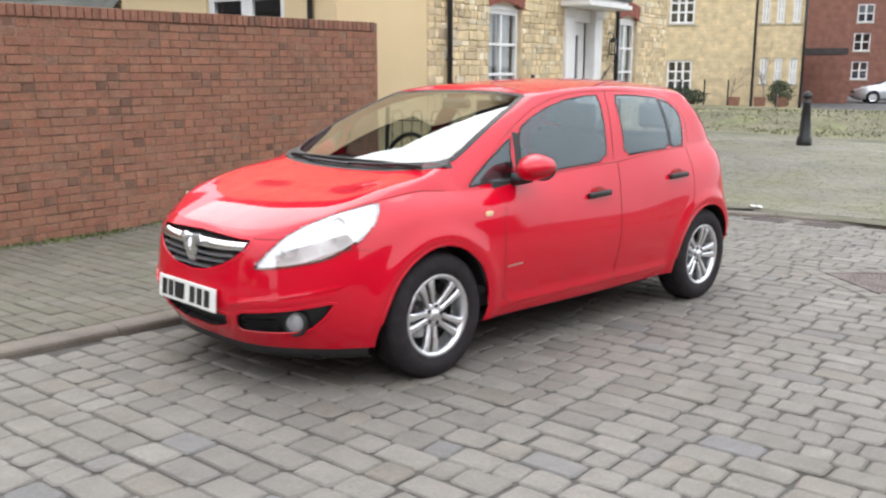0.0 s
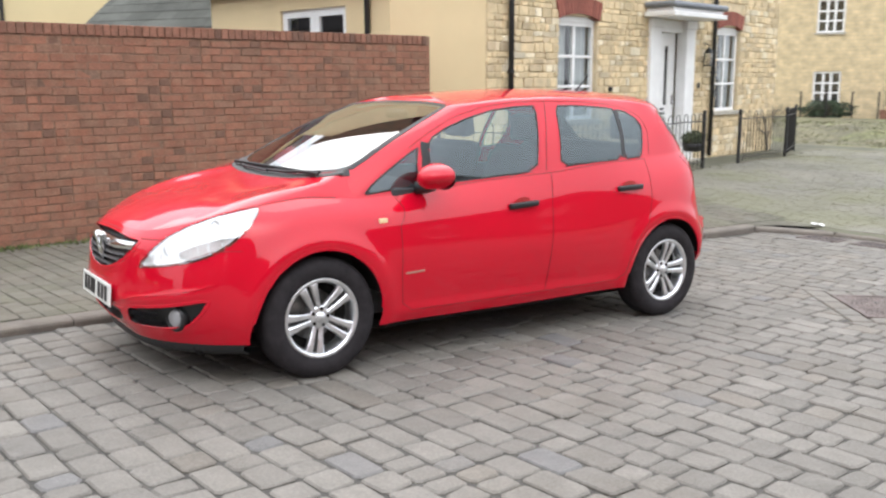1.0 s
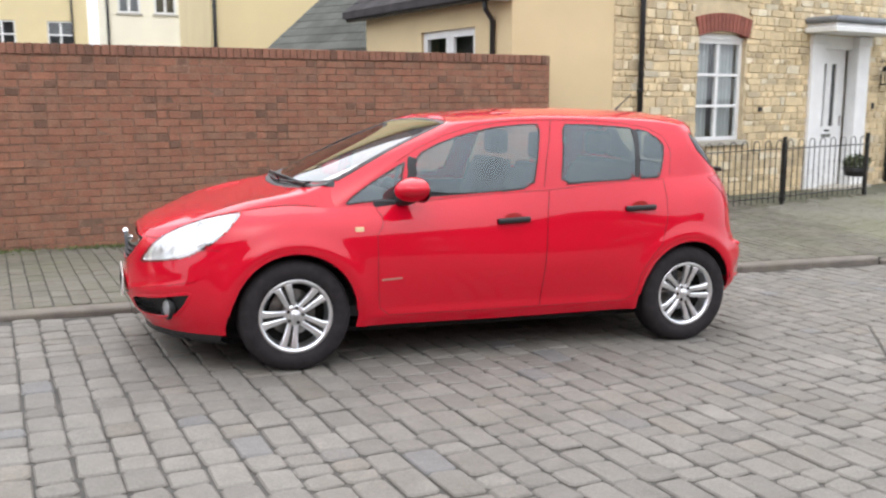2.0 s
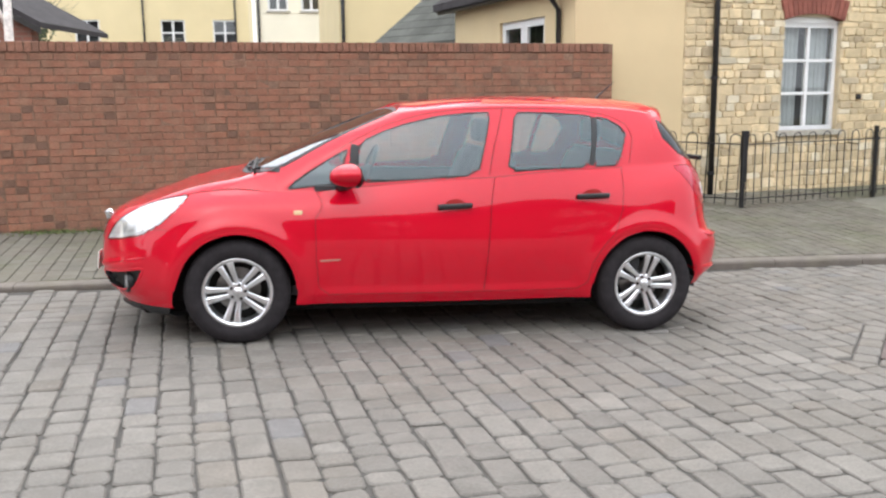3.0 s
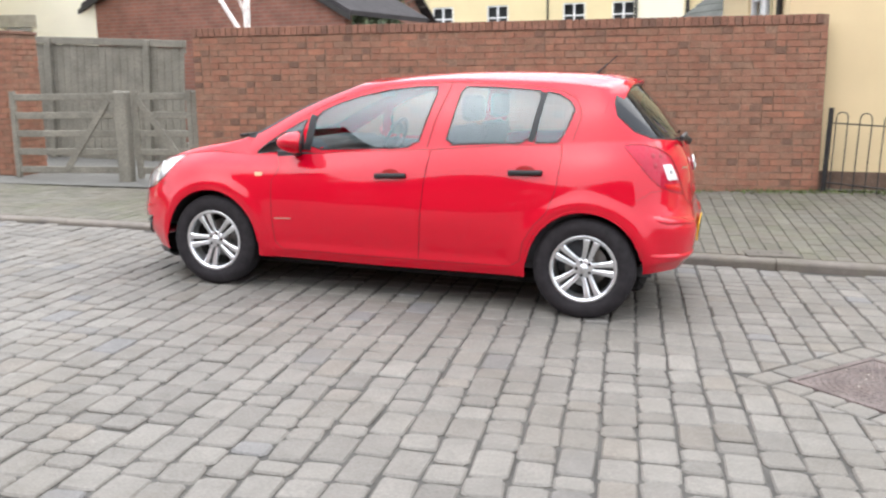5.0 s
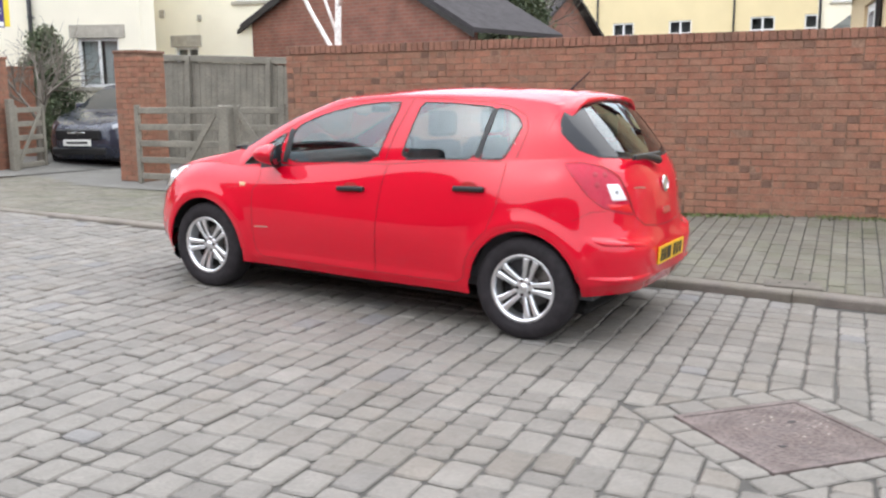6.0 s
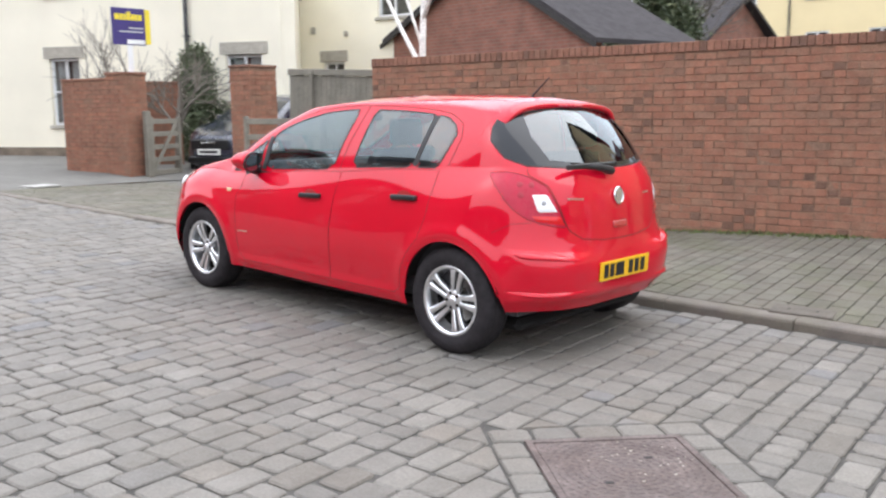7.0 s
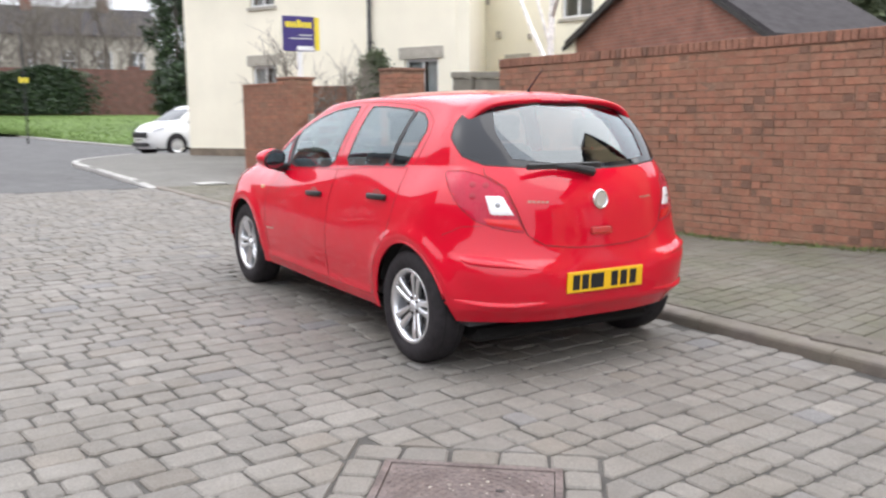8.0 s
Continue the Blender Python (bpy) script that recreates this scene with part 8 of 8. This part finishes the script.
# street setts in courses of one width and mixed lengths
LENGTHS = (.122, .163, .207, .25)
COURSE = .1548
setts_t = [piece_mesh(COURSE - .012, L - .012, .035, .009, .017, .0038, 10 * i + k) for i, L in enumerate(LENGTHS) for k in range(4)]
items, cutv, cutf = [], [], []
for k in range(-60, 52):
    xp = k * COURSE + .02
    yp = -11.0 - rng.random() * .3
    while yp < 2.6:
        i = int(rng.choice(4, p=(.25, .27, .28, .20)))
        L = LENGTHS[i]
        yc = yp + L / 2
        yp += L
        x, y = xp * pc - yc * ps, xp * ps + yc * pc
        end_y = xp * ps + (yc + L / 2) * pc
        if not (-7.9 < x < 6.9 and -9.6 < y) or y > kerb_y(x) - .02:
            continue
        over = end_y - (kerb_y(x) - .006)
        m = Matrix.Translation((x, y, road_z(x, y) + rng.normal() * .0018)) @ STREET @ pose(0, 0, 0, rng.normal() * .5, rng.normal() * .5, PAVE_TURN + rng.normal() * .5)
        if over > 0:
            if L - over < .05:
                continue
            m = m @ pose(0, -over / 2, 0) @ Matrix.Diagonal((1, (L - over) / L, 1, 1))
        a, b = man_ab(x, y)
        ha, hb = MH_A + .155, MH_B + .155
        corners = [(x + u * pc - v * ps, y + u * ps + v * pc) for u, v in ((-COURSE / 2 + .006, -L / 2 + .006), (COURSE / 2 - .006, -L / 2 + .006), (COURSE / 2 - .006, L / 2 - .006), (-COURSE / 2 + .006, L / 2 - .006))]
        ab = [man_ab(*c) for c in corners]
        if any(abs(p) < ha and abs(q) < hb for p, q in ab) or (abs(a) < ha and abs(b) < hb):
            # cut the sett along the nearest side of the frame
            if abs(a) - ha > abs(b) - hb:
                ax, sg, lim = 0, (1 if a > 0 else -1), ha
            else:
                ax, sg, lim = 1, (1 if b > 0 else -1), hb
            keep = []
            for q in range(4):
                p0, p1 = ab[q], ab[(q + 1) % 4]
                d0, d1 = p0[ax] * sg - lim, p1[ax] * sg - lim
                if d0 >= 0:
                    keep.append(corners[q])
                if (d0 >= 0) != (d1 >= 0):
                    t = d0 / (d0 - d1)
                    keep.append(tuple(corners[q][r] + (corners[(q + 1) % 4][r] - corners[q][r]) * t for r in (0, 1)))
            if len(keep) >= 3:
                area = abs(sum(keep[q][0] * keep[(q + 1) % len(keep)][1] - keep[(q + 1) % len(keep)][0] * keep[q][1] for q in range(len(keep)))) / 2
                if area > .0025:
                    v, f = ring_piece(keep, .04, .009)
                    o = len(cutv)
                    cutv += [(p[0], p[1], p[2] + road_z(p[0], p[1])) for p in v]
                    cutf += [tuple(j + o for j in q) for q in f]
            continue
        items.append((i * 4 + int(rng.integers(4)), m, math.hypot(x - 2.2, (y + 2.6))))
lay(road, "sett", items, setts_t, M_SETT, M_SETT_FAR, "worn grey setts of the street")
lay(road, "ring_sett", ring_items, ring_t, M_SETT, M_SETT_FAR, "")
ob = mesh("cut_setts", cutv, cutf, M_SETT_FAR, road, "setts cut to fit the manhole")
ob["kind"] = "stuff"

# pavement blocks and the apron beyond the street
def END_X(y):
    """Where the kerb at the end of the setts runs."""
    return float(np.interp(y, (-12, -1.5, -.5, .4, 1.02), (7.02, 7.0, 6.97, 6.87, 6.80)))


pav_t = [piece_mesh(.124 - .008, L - .008, .03, .006, .009, .002, 300 + 10 * i + k) for i, L in enumerate((.165, .205, .245)) for k in range(3)]
items, items2 = [], []
for k in range(-72, 130):
    xp = k * .124
    yp = -11.0 - rng.random() * .2
    while yp < 7.2:
        i = int(rng.choice(3, p=(.3, .4, .3)))
        L = (.165, .205, .245)[i]
        yc = yp + L / 2
        yp += L
        x, y = xp * pc - yc * ps, xp * ps + yc * pc
        # blocks that meet the kerb are cut to fit it
        cut, edge = 1.0, (kerb_y(x) + .165 - xp * ps) / pc
        if x < 7.2 and yc - L / 2 < edge < yc + L / 2 - .04:
            cut = (yc + L / 2 - edge) / L
            yc = edge + cut * L / 2
            x, y = xp * pc - yc * ps, xp * ps + yc * pc
        if x < 7.2 and -7.9 < x and kerb_y(x) + .145 + L * .4 * cut < y < wall_y(x) + (.5 + (x - 4) * .33 if x > 4.3 else .35 if x < -2.95 else -.02):
            dest = items
        elif END_X(y) + .205 < x < 15.0 and -8.0 < y < 4.0 + (x - 7) * .24:
            dest = items2
        else:
            continue
        nx, ny = (pave_z(x + .1, y) - pave_z(x - .1, y)) / .2, (pave_z(x, y + .1) - pave_z(x, y - .1)) / .2
        tiltm = Vector((0, 0, 1)).rotation_difference(Vector((-nx, -ny, 1))).to_matrix().to_4x4()
        m = Matrix.Translation((x, y, pave_z(x, y) + rng.normal() * .0012)) @ tiltm @ pose(0, 0, 0, rng.normal() * .4, rng.normal() * .4, PAVE_TURN + rng.normal() * .4) @ Matrix.Diagonal((1, cut, 1, 1))
        dest.append((i * 3 + int(rng.integers(3)), m, math.hypot(x - 3.0, y - 2.2)))
lay(pavement, "paving_block", items, pav_t, M_PAVE, M_PAVE_FAR, "small grey paving blocks")
lay(apron, "paving_block", items2, pav_t, M_PAVE_MOSS, M_PAVE_MOSS, "small mossy paving blocks")

# kerb along the street and round its end
pts = [(x, kerb_y(x), road_z(x, kerb_y(x)) + kerb_top(x) - .10) for x in np.arange(-8.0, 6.5, .45)]
kerb_run("kerb_street", pts, "low rounded brownish-grey kerb beside the parked car", w=.145, h=.10, stone=.9)
pts = [pts[-1], (6.66, kerb_y(6.66) - .10, road_z(6.66, 1.2) - .02)] + [(END_X(y), y, road_z(END_X(y), y) - .05) for y in (1.02, .4, -.5, -1.5, -3, -5, -7, -9, -12)]
kerb_run("kerb_end", [(x, y, z) for x, y, z in pts], "flush kerb at the end of the setts", w=.14, h=.085, stone=.9)
corner = sheet("pavement_corner_fill", list(np.linspace(6.40, 7.04, 9)), lambda x: list(np.linspace(float(np.interp(x, (6.4, 6.72, 6.98), (1.36, 1.25, .93))), kerb_y(x) + .16, 5)), lambda x, y: pave_z(min(x, 6.88), max(y, kerb_y(x) + .1)) - .006, M_PAVE)
tagged(corner, "grey paving at the rounded end of the kerb", "pavement", kind="structure")
for gx, gy in ((6.60, .63), (6.68, .06)):
    gully = empty("gully_grate", Matrix.Translation((gx, gy, road_z(gx, gy))) @ STREET @ pose(0, 0, 0, 0, 0, 98))
    tagged(gully, "dark ribbed iron gully grate in the setts at the kerb", "drain", "gully grates")
    bm = bmesh.new()
    for q in ((-.22, .22, -.15, -.12), (-.22, .22, .12, .15), (-.22, -.19, -.12, .12), (.19, .22, -.12, .12)):
        box(bm, *q, -.03, .008, .003)
    part("grate_frame", bm, M_CASTIRON, gully)
    part("grate_well", boxed(-.19, .19, -.12, .12, -.03, .0045), M_GAP, gully)
    for k in range(8):
        part("grate_bar", boxed(-.175 + .047 * k, -.157 + .047 * k, -.12, .12, .002, .0085, .002), M_CASTIRON, gully)
bm = extruded([(-.07, .002), (-.03, .018), (.02, .010), (.07, .022), (.065, .026), (.02, .015), (-.03, .023), (-.072, .006)], -.035, .04)
tagged(part("paper_scrap", bm, M_WHITE, m=pose(7.08, 1.0, pave_z(7.08, 1.0) + .001, 0, 0, 100)), "small crumpled scrap of white paper on the paving", "litter")
box_c = tagged(part("stopcock_cover", boxed(-.20, .20, -.13, .13, -.02, .006, .004), M_COVER, m=Matrix.Translation((3.66, 1.42, pave_z(3.66, 1.42))) @ STREET @ pose(0, 0, 0, 0, 0, 12)), "small dark utility cover in the pavement", "cover")
for u in (-.09, .09):
    part("lifting_hole", lathe(bmesh.new(), [(.001, .008), (.010, .008), (.011, .004)], "z", 12), M_GAP, box_c, m=pose(u, 0, 0))

# moss and weeds along the foot of the wall and in the kerb line
tv, tf = [], []
for _ in range(5200):
    x = rng.uniform(-2.9, 5.4)
    patch = noise.noise(Vector((x * 1.7, 3.1, 0)))
    if rng.random() > .55 + patch:
        continue
    y = wall_y(x) - .02 - abs(rng.normal()) * .10
    z = pave_z(x, y)
    o = len(tv)
    a, w, h = rng.random() * 6.28, .010, .012 + .028 * rng.random() ** 2
    tv += [(x - w * math.cos(a), y - w * math.sin(a), z), (x + w * math.cos(a), y + w * math.sin(a), z), (x + rng.normal() * .02, y + rng.normal() * .02, z + h)]
    tf.append((o, o + 1, o + 2))
tagged(mesh("wall_foot_weeds", tv, tf, M_MOSS), "moss and small weeds along the foot of the wall", "weeds", kind="stuff")

# garden wall
GWALL = wall_frame(WALL_A.x, WALL_A.y, WALL_B.x - WALL_A.x, WALL_B.y - WALL_A.y)
wl_len = (WALL_B - WALL_A).length
garden = part("wall_garden", boxed(.004, wl_len, .006, .215, -.3, 1.885), M_MORTAR, m=GWALL)
tagged(garden, "red brick garden wall with a brick-on-edge top", "wall", kind="structure")
brick_t = [piece_mesh(.2145, .0645, .10, .006, 0, .0028, 500 + k, "wall") for k in range(6)] + [piece_mesh(.102, .0645, .10, .006, 0, .0028, 520 + k, "wall") for k in range(4)]


def course_bricks(w, z0, z1, start=0, full=False, headers=.0):
    """(template, u, z, scale) of the bricks of a wall face in stretcher bond."""
    out = []
    r = 0
    z = z0
    while z + .06 < z1:
        u = -.1125 * ((r + start) % 2)
        while u < w - .02:
            a, b = max(u, 0.0), min(u + .225, w)
            if b - a > .04:
                out.append((a + .005, b - .005, z + .0375))
            u += .225
        z += .075
        r += 1
    return out


items, burnt = [], []
courses = []
for a, b, z in course_bricks(wl_len, -.2225, 1.8775):
    if b - a > .2 and rng.random() < .13:
        mid = (a + b) / 2
        courses += [(a, mid - .005, z, True), (mid + .005, b, z, False)]
    else:
        courses.append((a, b, z, False))
for a, b, z, dark in courses:
    k = int(rng.integers(6)) if b - a > .13 else 6 + int(rng.integers(4))
    base_w = .2145 if k < 6 else .102
    m = pose((a + b) / 2, rng.normal() * .0022, z + rng.normal() * .0015, rng.normal() * .9, rng.normal() * .35, rng.normal() * .4) @ Matrix.Diagonal(((b - a) / base_w, 1, 1, 1))
    (burnt if dark else items).append((k, m, math.hypot((a + b) / 2 - 5.2, z - 1.3)))
lay(garden, "brick", items, brick_t, M_BRICK, M_BRICK_FAR, "weathered red wall bricks")
lay(garden, "header_brick", burnt, brick_t, M_BRICK_BURNT, M_BRICK_BURNT, "dark burnt header bricks")
end_items = []
for _, (a, b, z) in enumerate(course_bricks(.215, -.2225, 1.8775)):
    k = int(rng.integers(6)) if b - a > .13 else 6 + int(rng.integers(4))
    end_items.append((k, pose(.0 + rng.normal() * .001, (a + b) / 2, z, 0, 0, -90) @ Matrix.Diagonal(((b - a) / (.2145 if k < 6 else .102), 1, 1, 1)), 0))
lay(garden, "end_brick", end_items, brick_t, M_BRICK, M_BRICK_FAR, "")
cope_t = []
for k in range(5):
    bm = boxed(-.0325, .0325, -.012, .225, 0, .1025, .005)
    vs = [(v.co.x + rng.normal() * .0012, v.co.y + rng.normal() * .0015, v.co.z + rng.normal() * .0012) for v in bm.verts]
    bm.verts.index_update()
    cope_t.append((vs, [tuple(v.index for v in f.verts) for f in bm.faces]))
    bm.free()
items = [(int(rng.integers(5)), pose(.035 + k * .0752, rng.normal() * .002, 1.888, 0, rng.normal() * .8, rng.normal() * .6), k) for k in range(int(wl_len / .0752))]
lay(garden, "coping_brick", items, cope_t, M_BRICK_DARK, M_BRICK_FAR, "")
tagged(part("coping_bed", boxed(.004, wl_len, .004, .212, 1.884, 1.985), M_MORTAR, m=GWALL), "mortar bed under the wall top", "trim", kind="structure")

# piers and walls by the drive
for core, m, w, d, h in BLOCKS:
    items = []
    for a, b, z in course_bricks(w, -.2225, h):
        k = int(rng.integers(6)) if b - a > .13 else 6 + int(rng.integers(4))
        items.append((k, pose((a + b) / 2, 0, z) @ Matrix.Diagonal(((b - a) / (.2145 if k < 6 else .102), 1, 1, 1)), 0))
    for a, b, z in course_bricks(d, -.2225, h, 1):
        k = int(rng.integers(6)) if b - a > .13 else 6 + int(rng.integers(4))
        items.append((k, pose(w, (a + b) / 2, z, 0, 0, 90) @ Matrix.Diagonal(((b - a) / (.2145 if k < 6 else .102), 1, 1, 1)), 0))
    lay(core, "brick", items, brick_t, M_BRICK, M_BRICK_FAR, "")
    part("coping_slab", boxed(-.01, w + .01, -.01, d + .01, h - .012, h + .03, .006), M_BRICK_DARK, core)

# rubble stones of the house front
stone_t, stone_sizes = [], []
for hi, h in enumerate((.062, .080, .101, .132)):
    for li, L in enumerate((.10, .155, .215, .30)):
        for k in range(2):
            stone_sizes.append((L, h))
            stone_t.append(piece_mesh(L - .009, h - .009, .05, .009, .018, .005, 700 + hi * 20 + li * 4 + k, "wall"))
items = []
z = -.15
while z < 5.5:
    hi = int(rng.choice(4, p=(.25, .33, .27, .15)))
    h = (.062, .080, .101, .132)[hi]
    u = 0.0
    while u < 8.98:
        li = int(rng.choice(4, p=(.2, .35, .3, .15)))
        L = (.10, .155, .215, .30)[li]
        a, b = u, min(u + L, 9.0)
        for h0, h1, y0, y1 in S_HOLES:
            arch = .40 if y1 < 3 and y1 > 2 and h0 != 4.10 else .0
            if a < h1 and b > h0 and z + h > y0 - .08 and z < y1 + arch:
                if a < h0 - .05 and b > h0:
                    b = h0 - (.0 if z < y1 else .09)
                elif a < h1:
                    a = max(a, h1 + (.0 if z < y1 else .09)) if b > h1 + .07 else None
                break
        u = u + L
        if a is None or b - a < .06:
            continue
        t = hi * 8 + li * 2 + int(rng.integers(2))
        m = pose((a + b) / 2, -.017 + rng.normal() * .004, z + h / 2, rng.normal() * 1.2, rng.normal() * .8, rng.normal() * 1.2) @ Matrix.Diagonal(((b - a) / L, 1, 1, 1))
        items.append((t, m, math.hypot((a + b) / 2 - 2.2, z - 1.3)))
    z += h
lay(stone_wall, "stone", items, stone_t, M_STONE, M_STONE_FAR, "rough honey-coloured walling stones")
